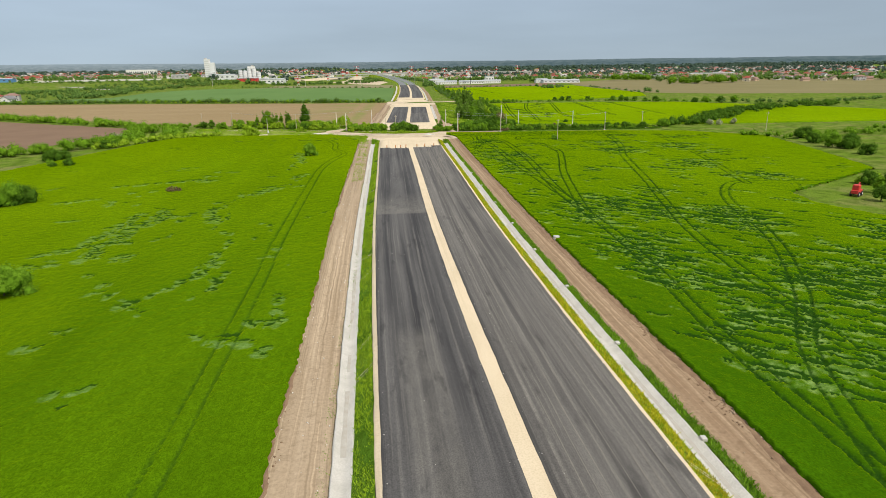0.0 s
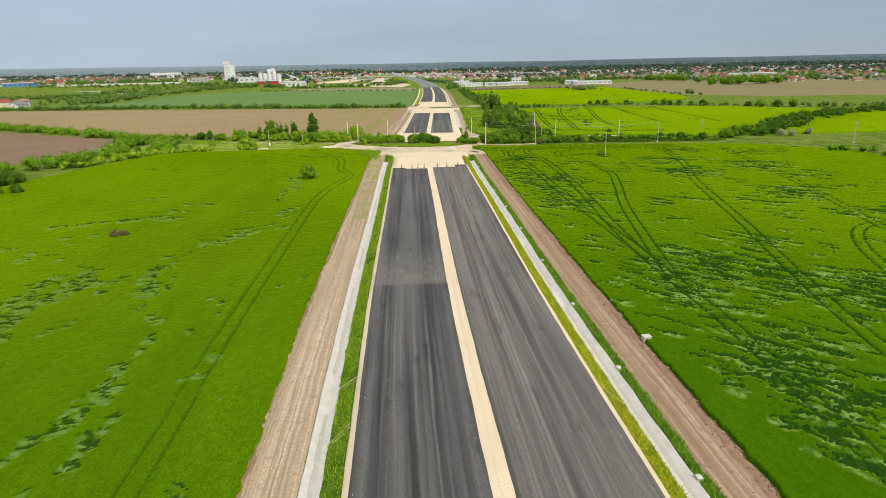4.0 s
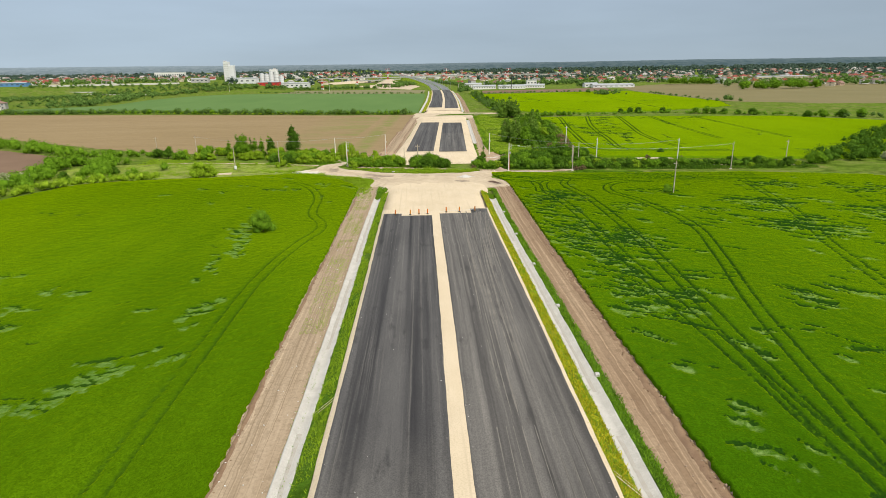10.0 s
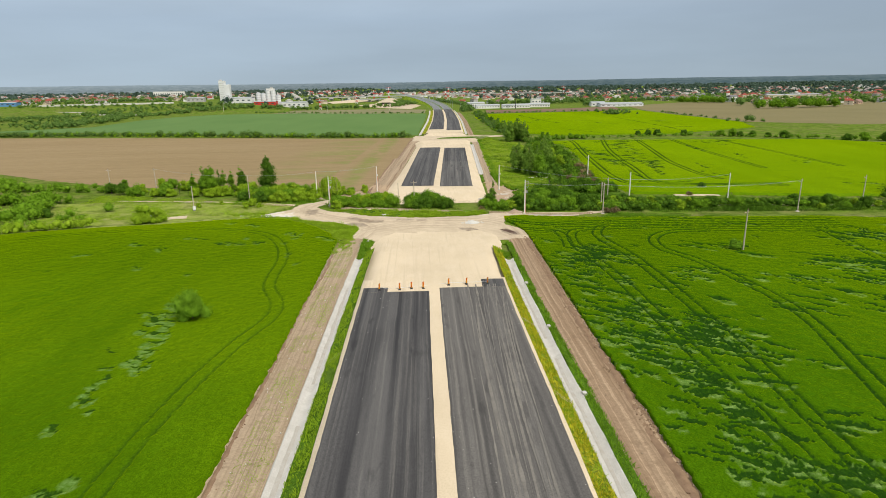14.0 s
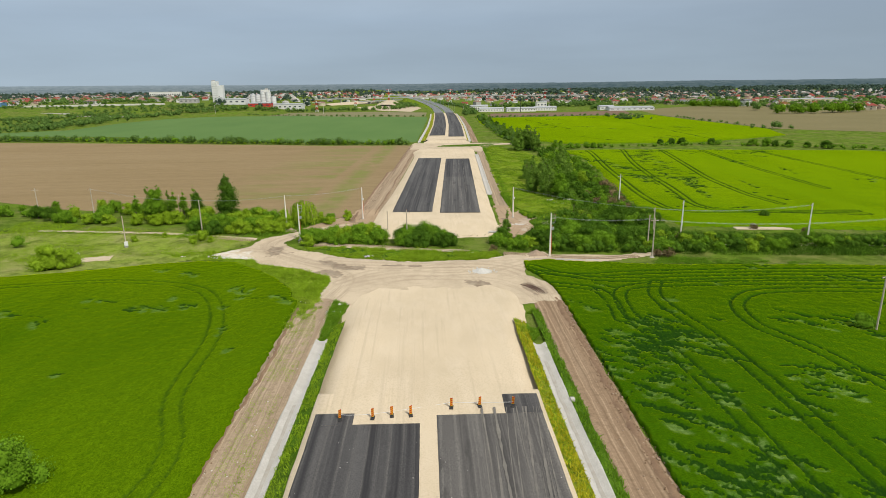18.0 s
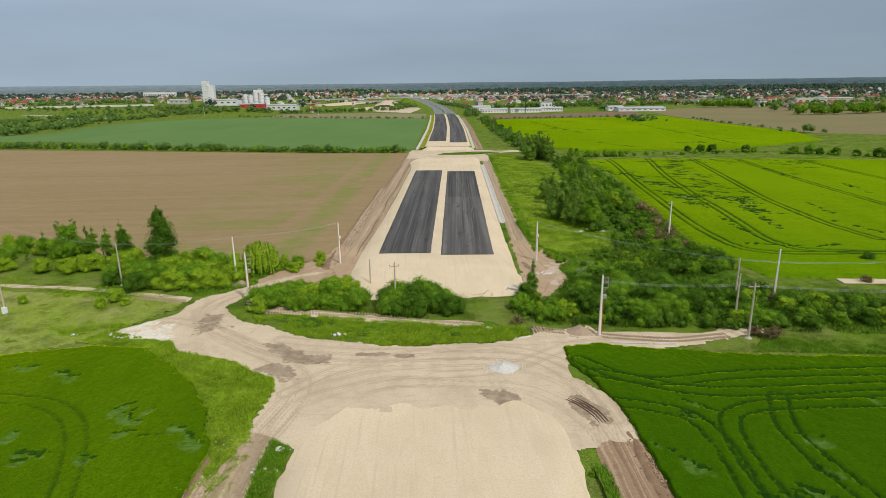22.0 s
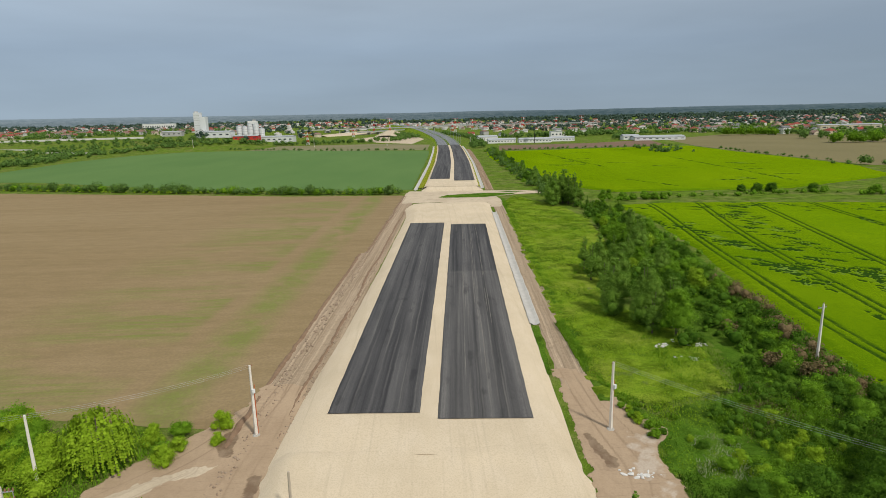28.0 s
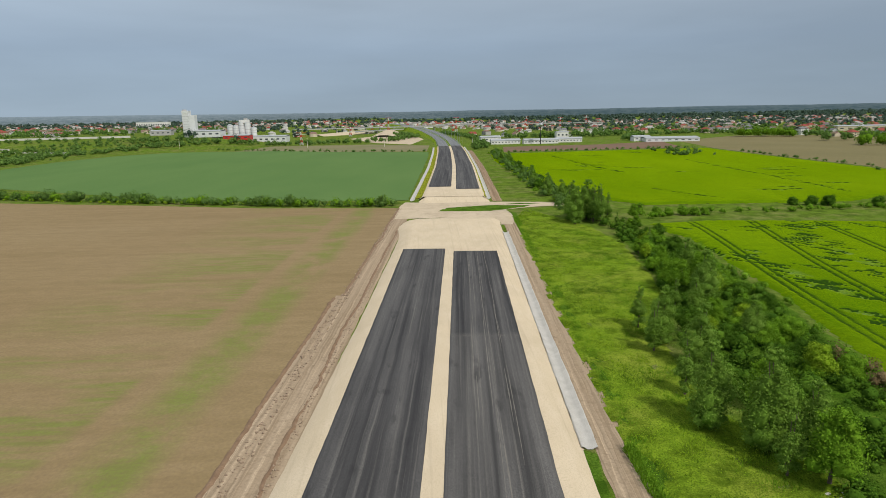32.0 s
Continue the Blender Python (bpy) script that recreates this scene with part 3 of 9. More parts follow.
# ---------------------------------------------------------------- the ground sheet
def ground_sheet():
    xs = np.unique(np.concatenate([np.linspace(-4800, -400, 23), np.arange(-400, 401, 8.0), np.linspace(400, 4800, 23)]))
    ys = np.unique(np.concatenate([np.linspace(-4800, -150, 20), np.arange(-150, 651, 8.0), np.arange(660, 1300, 20.0), np.linspace(1300, 4800, 36)]))
    X, Y = np.meshgrid(xs, ys)
    V = np.stack([X, Y, gz(X, Y) - 0.02], -1).reshape(-1, 3)
    n, k = len(ys), len(xs)
    i, j = np.meshgrid(np.arange(n - 1), np.arange(k - 1), indexing="ij")
    a = (i * k + j).ravel()
    me = mesh_np("ground", V, np.stack([a, a + 1, a + k + 1, a + k], 1), True)
    return structure(obj("ground", me, M_GROUND), "rough green meadow ground reaching to the horizon")


ground_sheet()

# distance: low wooded rises at the horizon, their haze painted into a glowing colour
def far_backdrop():
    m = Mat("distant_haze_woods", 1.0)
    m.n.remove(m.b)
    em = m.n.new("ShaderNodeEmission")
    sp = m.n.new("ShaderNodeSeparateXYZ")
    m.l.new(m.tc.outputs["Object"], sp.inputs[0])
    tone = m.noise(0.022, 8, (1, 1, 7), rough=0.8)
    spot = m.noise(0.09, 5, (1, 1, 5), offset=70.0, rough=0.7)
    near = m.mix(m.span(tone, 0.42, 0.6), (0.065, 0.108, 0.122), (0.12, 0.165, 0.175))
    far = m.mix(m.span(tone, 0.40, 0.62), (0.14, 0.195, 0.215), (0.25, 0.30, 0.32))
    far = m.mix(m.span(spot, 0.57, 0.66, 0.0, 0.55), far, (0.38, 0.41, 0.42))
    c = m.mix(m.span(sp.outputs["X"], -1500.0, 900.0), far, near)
    # rises fade upwards into a sky tint, as painted haze
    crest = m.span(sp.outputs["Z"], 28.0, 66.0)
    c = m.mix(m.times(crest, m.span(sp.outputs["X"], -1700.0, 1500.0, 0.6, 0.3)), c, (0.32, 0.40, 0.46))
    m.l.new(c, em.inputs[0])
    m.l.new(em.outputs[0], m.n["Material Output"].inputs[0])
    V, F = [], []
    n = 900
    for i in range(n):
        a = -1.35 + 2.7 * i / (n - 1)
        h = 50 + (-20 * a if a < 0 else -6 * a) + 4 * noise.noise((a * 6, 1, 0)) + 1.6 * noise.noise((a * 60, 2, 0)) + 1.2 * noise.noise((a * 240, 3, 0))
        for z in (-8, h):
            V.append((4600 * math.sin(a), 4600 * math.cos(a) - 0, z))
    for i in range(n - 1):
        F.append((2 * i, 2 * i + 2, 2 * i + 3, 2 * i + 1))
    return tagged(obj("backdrop", mesh_np("backdrop", V, F), m.m), "glowing wooded skyline with painted blue haze at the horizon", "backdrop", kind="structure")


far_backdrop()

# ---------------------------------------------------------------- the motorway
def carriageway(name, y0, y1, o0, o1, material, label, ends=None):
    """An asphalt carriageway with a thickness that shows at its edges."""
    o = ribbon(name, y0, y1, [(o0 - 0.1, -0.16), (o0, 0), (o0 + 0.5, 0.005), ((o0 + o1) / 2, 0.03), (o1 - 0.5, 0.005), (o1, 0), (o1 + 0.1, -0.16)],
               material, 2.0, wob=0.22, seed=int(y0) % 50 + int(o0 * 3))
    return structure(o, label, "road")


def lane(name, y0, y1, o0, o1, material, label):
    return carriageway(name, y0, y1, o0, o1, material, label)


lane("road_lower_south", -60, 128.5, -12.1, -1.0, M_ASPH, "dark new asphalt carriageway with smudged pale dust")
lane("road_lower_west", 128.5, 233.4, -12.1, -1.0, M_ASPH, "dark new asphalt carriageway with pale dust streaks")
lane("road_lower_east", -60, 234.9, 0.8, 12.05, M_ASPH_PALE, "dusty grey new asphalt carriageway with tyre streaks")
lane("road_stub_west", 233.4, 235.6, -12.1, -8.0, M_ASPH, "short asphalt step at the end of the carriageway")
lane("road_stub_east", 234.9, 239.0, 8.2, 12.1, M_ASPH, "dark asphalt step at the end of the carriageway")
lane("road_middle_west", 339.8, 465.6, -12.15, -1.15, M_ASPH, "dark asphalt carriageway between two sandy ends")
lane("road_middle_seam", 403, 462.5, 1.1, 12.15, M_ASPH, "darker asphalt beyond the paving seam")
lane("road_middle_east", 338.3, 403, 1.1, 12.15, M_ASPH_WORN, "grey asphalt carriageway with tyre marks")
lane("road_upper_west", 600, 965, -12.2, -1.2, M_ASPH, "dark asphalt carriageway beyond the second crossing")
lane("road_upper_east", 590, 965, 1.2, 12.2, M_ASPH, "dark asphalt carriageway beyond the second crossing")
lane("road_finished_west", 965, 2000, -12.2, -1.6, M_ASPH_OLD, "pale finished carriageway bending towards the interchange")
lane("road_finished_east", 965, 2000, 1.6, 12.2, M_ASPH_OLD, "pale finished carriageway bending towards the interchange")

# road body: sand bed, shoulders and slopes
def bed(name, y0, y1, left, right, label, mat_=None, flare=None):
    prof = left + [(-11, -0.10), (-1.6, -0.08), (-0.5, -0.02), (0.4, -0.02), (1.5, -0.08), (11, -0.10)] + right
    return structure(ribbon(name, y0, y1, prof, mat_ or M_SAND, 2.0, wob=0.25, seed=3, flare=flare), label, "sand")


bed("sand_bed_lower", -60, 240, [(-12.75, -0.35), (-12.6, -0.06)], [(12.45, -0.06), (12.6, -0.3)], "compacted pale sand bed, median and shoulders of the new road")
bed("sand_bed_middle", 331, 506, [(-16.9, -1.52), (-14.0, -0.12)], [(13.6, -0.12), (16.2, -1.52)], "pale sand embankment carrying the middle stretch", None, lambda y: float(np.interp(y, [331, 345, 370, 415, 485, 500], [0, 0, 0.9, 1.5, 1.5, -0.3])))
bed("sand_bed_upper", 566, 965, [(-14.8, -1.52), (-12.8, -0.12)], [(12.8, -0.12), (14.8, -1.52)], "pale sand bed of the far stretch")
bed("sand_bed_finished", 960, 2010, [(-26, -10.5), (-13.4, -0.15)], [(13.4, -0.15), (26, -10.5)], "grassy embankment of the finished road", M_GRASS)
# the sand pad where the lower stretch ends, sloping into the crossing
def pad(name, rows, material, label):
    """rows: (y, left x, right x, height)"""
    R = np.array(rows, float)
    ys = np.linspace(R[0, 0], R[-1, 0], 40)
    V, U = [], []
    n = 30
    for y in ys:
        l, r, z = (np.interp(y, R[:, 0], R[:, k]) for k in (1, 2, 3))
        for j in range(n + 1):
            u = j / n
            e = min(1.0, min(u, 1 - u) * (r - l) / 2.6)
            x = l + (r - l) * u + (0.5 * noise.noise((y * 0.5, u * 3, 7)) if j in (0, n) else 0)
            V.append((x, y, -1.1 + (z + 1.1) * e + 0.09 * noise.noise((x * 0.3, y * 0.3, 2))))
            U.append((x, y))
    i, j = np.meshgrid(np.arange(len(ys) - 1), np.arange(n), indexing="ij")
    a = (i * (n + 1) + j).ravel()
    F = np.stack([a, a + 1, a + n + 2, a + n + 1], 1)
    me = mesh_np(name, V, F, True)
    me.uv_layers.new(name="UVMap").data.foreach_set("uv", np.array(U, np.float32)[F.ravel()].ravel())
    return structure(obj(name, me, material), label, "sand")


pad("sand_pad_lower", [(233.0, -13.4, 13.4, 0.40), (240, -13.3, 13.6, 0.42), (257, -13.2, 14.6, 0.3), (268, -13.3, 16.4, -0.2), (276, -12.8, 16.8, -0.75), (283, -9.5, 14.5, -1.02)],
    M_SAND, "smooth pale sand pad where the asphalt stops")
pad("sand_slope_middle", [(315.8, -11.5, 19.5, -1.05), (318.5, -12.6, 20.2, -0.75), (326.0, -13.3, 20.2, 0.25), (331.0, -13.4, 19.9, 0.46), (332.2, -13.4, 19.9, 0.43), (333.2, -13.4, 19.9, 0.15)], M_SAND, "steep sand face at the near end of the embankment")
pad("sand_end_middle", [(504, -3.3, 30, 0.405), (512, -2.5, 31, 0.1), (521, 1.5, 30, -1.05)], M_SAND, "sand ramp down to the second crossing")
pad("sand_end_upper", [(556, 2.5, 33, -1.05), (563, 2.5, 32.5, 0.1), (568, 3.5, 32, 0.42)], M_SAND, "sand ramp up from the second crossing")

# grass slopes between shoulder and ditch, ditches, haul roads
structure(ribbon("verge_west", -60, 262, [(-14.65, -1.15), (-12.7, -0.22)], M_LUSH, 1.0, wob=0.35, seed=5), "green grass slope beside the carriageway", "grass")
structure(ribbon("verge_east", -60, 262, [(12.5, -0.22), (14.45, -1.15)], M_FLOWER, 1.0, wob=0.35, seed=6), "yellow flowering grass slope beside the carriageway", "grass")
structure(ribbon("verge_outer", -60, 268, [(16.2, -1.15), (16.9, -1.25), (17.5, -1.50)], M_LUSH, 1.0, wob=0.5, seed=8), "strip of green grass along the ditch", "grass")
structure(ribbon("verge_upper_west", 568, 960, [(-16.7, -1.13), (-14.4, -1.0), (-12.6, -0.2)], M_FLOWER, 3.0, wob=0.4, seed=5), "yellowish grass slope by the far road", "grass")
structure(ribbon("verge_upper_east", 568, 960, [(12.6, -0.2), (14.5, -1.13)], M_FLOWER, 3.0, wob=0.4, seed=6), "yellowish grass slope by the far road", "grass")


def haul(name, y0, y1, o0, o1, label, material=M_DIRT):
    k = 14
    prof = [(o0 + (o1 - o0) * i / k, -1.475 + 0.02 * noise.noise((i * 1.7, o0, 3.0)) + (0.02 if i % 5 else -0.02)) for i in range(k + 1)]
    return structure(ribbon(name, y0, y1, prof, material, 1.0, wob=0.5, seed=int(abs(o0))), label, "track")


haul("haul_road_west", -60, 277, -22.2, -16.2, "rutted pale brown earth haul road beside the crop", M_DIRT_PALE)
haul("haul_road_east", -60, 276, 17.2, 22.3, "rutted brown earth haul road beside the crop")
haul("haul_road_middle_west", 322, 430, -23.0, -15.6, "rutted brown earth haul road at the embankment's foot", M_DIRT_PALE)
haul("haul_road_middle_far", 430, 545, -21.4, -15.6, "rutted brown earth haul road at the embankment's foot", M_DIRT_PALE)
haul("haul_road_middle_east", 343, 530, 17.4, 21.4, "pale earth track beside the embankment", M_DIRT_PALE)
structure(ribbon("verge_middle_outer", 345, 530, [(21.3, -1.47), (22.0, -1.38), (23.4, -1.47)], M_LUSH, 0.8, wob=0.6, seed=13), "lush grass edge beside the track", "grass")
haul("haul_road_upper_east", 560, 900, 16.6, 20.5, "earth track beside the far road")


def ditch(name, y0, y1, o, lip, label):
    """A cast concrete channel, trapezoid in section."""
    s = 1 if o > 0 else -1
    a = abs(o)
    w = 1.8
    p = [(a - 0.05, lip - 0.15), (a, lip + 0.02), (a + 0.14, lip + 0.02), (a + 0.6, lip - 0.30), (a + 1.2, lip - 0.30), (a + w - 0.14, lip + 0.02), (a + w, lip + 0.02), (a + w + 0.05, lip - 0.15)]
    p = [(s * x, z) for x, z in p]
    if s < 0:
        p = p[::-1]
    return structure(ribbon(name, y0, y1, p, M_CONC, 1.0, wob=0.28, seed=2), label, "ditch")


ditch("ditch_west", -60, 257.5, -14.55, -1.13, "pale concrete drainage channel, chipped and stained")
ditch("ditch_east", -60, 255.2, 14.35, -1.13, "pale concrete drainage channel beside flowering grass")
ditch("ditch_middle", 373, 493, 15.9, -1.13, "pale concrete drainage channel below the embankment")
ditch("ditch_upper_west", 562, 960, -16.6, -1.13, "pale concrete drainage channel along the far road")
ditch("ditch_upper_east", 566, 960, 14.4, -1.13, "pale concrete drainage channel along the far road")

# silt lying in the channels
for nm, o, runs in (("west", -15.45, ((20, 42), (47, 58), (62, 66), (75, 96), (104, 131), (140, 152), (170, 196), (205, 240))), ("east", 15.25, ((25, 60), (66, 120), (128, 150), (158, 210), (216, 250)))):
    for a, b in runs:
        structure(ribbon("silt_" + nm, a, b, [(o - 0.22, -1.415), (o, -1.40), (o + 0.22, -1.415)], M_CONC_STAIN, 0.8, wob=0.3, seed=int(a)), "streak of damp brown silt in the channel", "silt")

# ---------------------------------------------------------------- the crossings
TURN = [(-18.5, 276), (-17.2, 286.5), (-20.5, 290), (-25.4, 293.4), (-32.4, 296.3), (-36.6, 300.2), (-46.8, 304.6), (-40, 311.5), (-39.4, 318), (-35.5, 321.5), (-29.8, 327), (-20.5, 333),
        (-18, 333), (-27.0, 325.5), (-32.6, 315.4), (-30.5, 309.8), (-24, 306), (-18.6, 302), (-11.5, 299.2), (-4.5, 296.9), (6, 297), (13.5, 297.4), (17, 299.3), (26, 302.2),
        (28, 298.5), (44, 297), (45, 295.4), (30.8, 292.9), (20.2, 293.6), (20.4, 286), (23.7, 280), (24, 272), (15, 270), (-12, 272)]
def blob(x, y, pts, r, s):
    """A soft-edged stain along a line of points, with a ragged rim."""
    d = 1 - distance_to(pts, x, y) / (r * np.clip(2.6 * fbm(x * 0.42, y * 0.42, s, 4) + 1.2 * fbm(x * 2.1, y * 2.1, s + 9, 2) - 0.95, 0.05, 2.2))
    return np.clip(d * 4.0, 0, 1)


def track_sheet(name, poly, z, ruts, mud, pale, label, res=0.17, material=M_TRACK):
    """Trampled ground as one sheet: wheel ruts pressed in, mud and pale spills where they lie."""
    P = np.array(poly, float)
    X, Y = np.meshgrid(np.arange(P[:, 0].min() - 1, P[:, 0].max() + 1, res), np.arange(P[:, 1].min() - 1, P[:, 1].max() + 1, res))
    wx, wy = X + 2.2 * (fbm(X * 0.3, Y * 0.3, 51) - 0.5) + 0.8 * (fbm(X * 1.3, Y * 1.3, 53) - 0.5), Y + 2.2 * (fbm(X * 0.3, Y * 0.3, 52) - 0.5) + 0.8 * (fbm(X * 1.3, Y * 1.3, 54) - 0.5)
    ok = inside(poly, wx, wy)
    rut = np.zeros_like(X)
    for k, (line, gauge, width) in enumerate(ruts):
        d = distance_to(line, X + 0.3 * (fbm(X * 0.2, Y * 0.2, 70 + k) - 0.5), Y)
        rut = np.maximum(rut, np.clip(1.3 - np.abs(d - gauge) / width, 0, 1) * np.clip(fbm(X * 0.13, Y * 0.13, 80 + k) * 2.4 - 0.55, 0, 1))
    m = np.zeros_like(X)
    for k, (line, r) in enumerate(mud):
        m = np.maximum(m, blob(X, Y, line, r, 90 + k))
    w = np.zeros_like(X)
    for k, (line, r) in enumerate(pale):
        w = np.maximum(w, blob(X, Y, line, r, 120 + k) * np.clip(fbm(X * 0.9, Y * 0.9, 130 + k) * 2.6 - 0.6, 0, 1))
    zz = z + gz(X, Y) + 1.0 + 0.03 * (fbm(X * 0.35, Y * 0.35, 60) - 0.5) - 0.015 * rut - 0.008 * m - 0.06 * (1 - shrink(ok))
    n, k = X.shape
    i, j = np.meshgrid(np.arange(n - 1), np.arange(k - 1), indexing="ij")
    a = (i * k + j).ravel()
    F = np.stack([a, a + 1, a + k + 1, a + k], 1)
    F = F[ok.ravel()[F].all(1)]
    me = mesh_np(name, np.stack([X, Y, zz], -1).reshape(-1, 3), F, True)
    me.uv_layers.new(name="UVMap").data.foreach_set("uv", np.stack([X, Y], -1).reshape(-1, 2).astype(np.float32)[F.ravel()].ravel())
    for nm, v in (("mud", m), ("pale", w), ("rut", rut)):
        me.attributes.new(nm, "FLOAT", "POINT").data.foreach_set("value", np.clip(v, 0, 1).astype(np.float32).ravel())
    return structure(obj(name, me, material), label, "track")


structure(patch("crossing_far", [(-6, 520), (-5, 548), (-3, 560), (10, 557), (30, 557), (36, 556), (52, 553), (62, 548), (60, 543), (48, 541), (36, 536), (37, 520), (34, 505), (30.5, 505), (30, 518), (10, 521)], -0.925, M_TRACK, 0.5, 7),
          "dusty earth crossing beyond the embankment", "track")
structure(patch("crossing_island", [(10, 535), (30, 533), (44, 541), (47, 545), (30, 547), (14, 543)], -0.90, M_LUSH, 0.6, 8), "island of green grass in the crossing", "grass")
structure(patch("crossing_island_small", [(36, 549), (46, 548), (52, 549), (44, 551.5)], -0.90, M_LUSH, 0.4, 9), "narrow island of grass in the crossing", "grass")
structure(patch("grass_strip", [(-24, 309), (-16, 303), (-8, 301.2), (2, 299.6), (10, 299.6), (15, 301), (12, 304.5), (0, 306.5), (-14, 310)], -0.90, M_LUSH, 0.7, 10), "lush green grass before the bushes", "grass")


structure(patch("grass_tongue", [(19.8, 352), (21.3, 352), (23.2, 371), (21.9, 372)], -0.93, M_LUSH, 0.3, 15), "tongue of green grass at the ditch's end", "grass")


# ---------------------------------------------------------------- fields
def distance_to(line, x, y):
    d = np.full(np.shape(x), 1e9)
    for (x0, y0), (x1, y1) in zip(line, line[1:]):
        dx, dy = x1 - x0, y1 - y0
        t = np.clip(((x - x0) * dx + (y - y0) * dy) / (dx * dx + dy * dy), 0, 1)
        d = np.minimum(d, np.hypot(x - x0 - t * dx, y - y0 - t * dy))
    return d


def smooth_line(pts, n=8):
    """A curve through the points."""
    P = [pts[0], *pts, pts[-1]]
    out = []
    for i in range(1, len(P) - 2):
        a, b, c, d = (np.array(p, float) for p in P[i - 1:i + 3])
        for k in range(n):
            t = k / n
            out.append(tuple(0.5 * (2 * b + (c - a) * t + (2 * a - 5 * b + 4 * c - d) * t * t + (3 * b - a - 3 * c + d) * t ** 3)))
    return out + [tuple(pts[-1])]


def shrink(ok):
    """Inner points of a mask, so that a sheet's rim can drop to the ground."""
    r = ok.copy()
    r[1:] &= ok[:-1]
    r[:-1] &= ok[1:]
    r[:, 1:] &= ok[:, :-1]
    r[:, :-1] &= ok[:, 1:]
    return r.astype(float)


def crop(name, poly, edge, side, width, y0, y1, res, lines, lodge, material, label, growth_shade, height=0.6, gauge=1.0):
    """A standing crop as a sheet with real relief: wheel lines, laid patches, a raised edge.
    edge(y) is the border next to the road; side is the way that it runs from there."""
    us = np.concatenate([[0, 0.1], np.arange(res, 45, res), np.arange(45, 80, res * 1.6), np.arange(80, width, res * 3.2)])
    ys = np.arange(y0, y1, res * 1.1)
    Ug, Y = np.meshgrid(us, ys)
    rng = np.random.RandomState(len(label))
    jit = np.minimum(Ug, 1)
    Y = Y + rng.uniform(-0.36, 0.36, Ug.shape) * res
    X = edge(Y) + side * (Ug + jit * rng.uniform(-0.36, 0.36, Ug.shape) * res + ((fbm(Y * 0.06, Y * 0 + 3, 2) - 0.5) * 0.7 + (fbm(Y * 1.3, Y * 0 + 5, 4) - 0.5) * 0.7) * np.exp(-Ug / 2))
    g = gz(X, Y)
    z = height * (0.86 + 0.14 * fbm(X * 0.25, Y * 0.25, 3)) + 0.12 * (fbm(X * 1.2, Y * 1.2, 5, 2) - 0.5)
    gap = np.zeros_like(X)
    for line in lines:
        d = distance_to(line, X, Y)
        gap = np.maximum(gap, np.clip(1.2 - np.abs(d - gauge) / 0.22, 0, 1) * (0.5 + 0.7 * fbm(X * 0.15, Y * 0.15, 17)) * (0.75 if side < 0 else 1.0))
    lod, cut = lodge(X, Y)
    stems = rng.rand(*X.shape) ** 1.4
    z = z - 0.12 * height * stems * (1 - 0.6 * np.clip(lod, 0, 1))
    z = z - 0.3 * height * np.clip(lod, 0, 1) * (0.5 + 0.5 * fbm(X * 0.8, Y * 1.6, 9)) - 0.45 * height * cut
    z = z * (1 - 0.7 * np.clip(gap, 0, 1))
    z[:, 0] = -0.05
    n, k = X.shape
    z = z * shrink(inside(poly, X + 1.2 * (fbm(X * .4, Y * .4, 31) - .5), Y + 1.2 * (fbm(X * .4, Y * .4, 33) - .5)))
    V = np.stack([X, Y, g + z - 0.03], -1).reshape(-1, 3)
    i, j = np.meshgrid(np.arange(n - 1), np.arange(k - 1), indexing="ij")
    a = (i * k + j).ravel()
    F = np.stack([a, a + 1, a + k + 1, a + k], 1)
    if side < 0:
        F = F[:, ::-1]
    ok = inside(poly, X.ravel(), Y.ravel())
    F = F[ok[F].all(1)]
    me = mesh_np(name, V, F, True)
    for nm, v in (("lodged", np.clip(lod, 0, 1)), ("gap", np.clip(cut, 0, 1)), ("wheel", np.clip(gap, 0, 1)), ("growth_shade", np.clip(growth_shade(X, Y), 0, 1)), ("stems", stems * (1 - 0.5 * np.clip(lod, 0, 1)))):
        at = me.attributes.new(nm, "FLOAT", "POINT")
        at.data.foreach_set("value", v.astype(np.float32).ravel())
    return tagged(obj(name, me, material), label, "crop field", kind="stuff")


def laid(seed, tries, area, dens, size=1.0, tilt=-0.7):
    """Ragged tears in a laid crop, in loose clusters: (x, y, half length, slope, bend, half width, pale reach)."""
    rng = random.Random(seed)
    out = []
    for _ in range(tries):
        cx, cy = rng.uniform(area[0], area[1]), rng.uniform(area[2], area[3])
        d = float(dens(np.array([cx]), np.array([cy]))[0])
        if rng.random() > d:
            continue
        base = tilt + rng.gauss(0, 0.2)
        for k in range(rng.randint(1, 3 + int(4 * d))):
            h = size * rng.uniform(0.7, 1.5) * (1 + 1.6 * rng.random() ** 3)
            out.append((cx + size * rng.gauss(0, 2.2), cy + size * rng.gauss(0, 1.5), h, base + rng.gauss(0, 0.12), rng.gauss(0, 0.03),
                        min(size, 1.35) * rng.uniform(0.15, 0.36) * (1 + 0.15 * min(1.0, max(0.0, (cy - 120) / 90))), min(size, 1.6) * rng.uniform(0.2, 2.0) if rng.random() < 0.7 else 0.0))
    return out


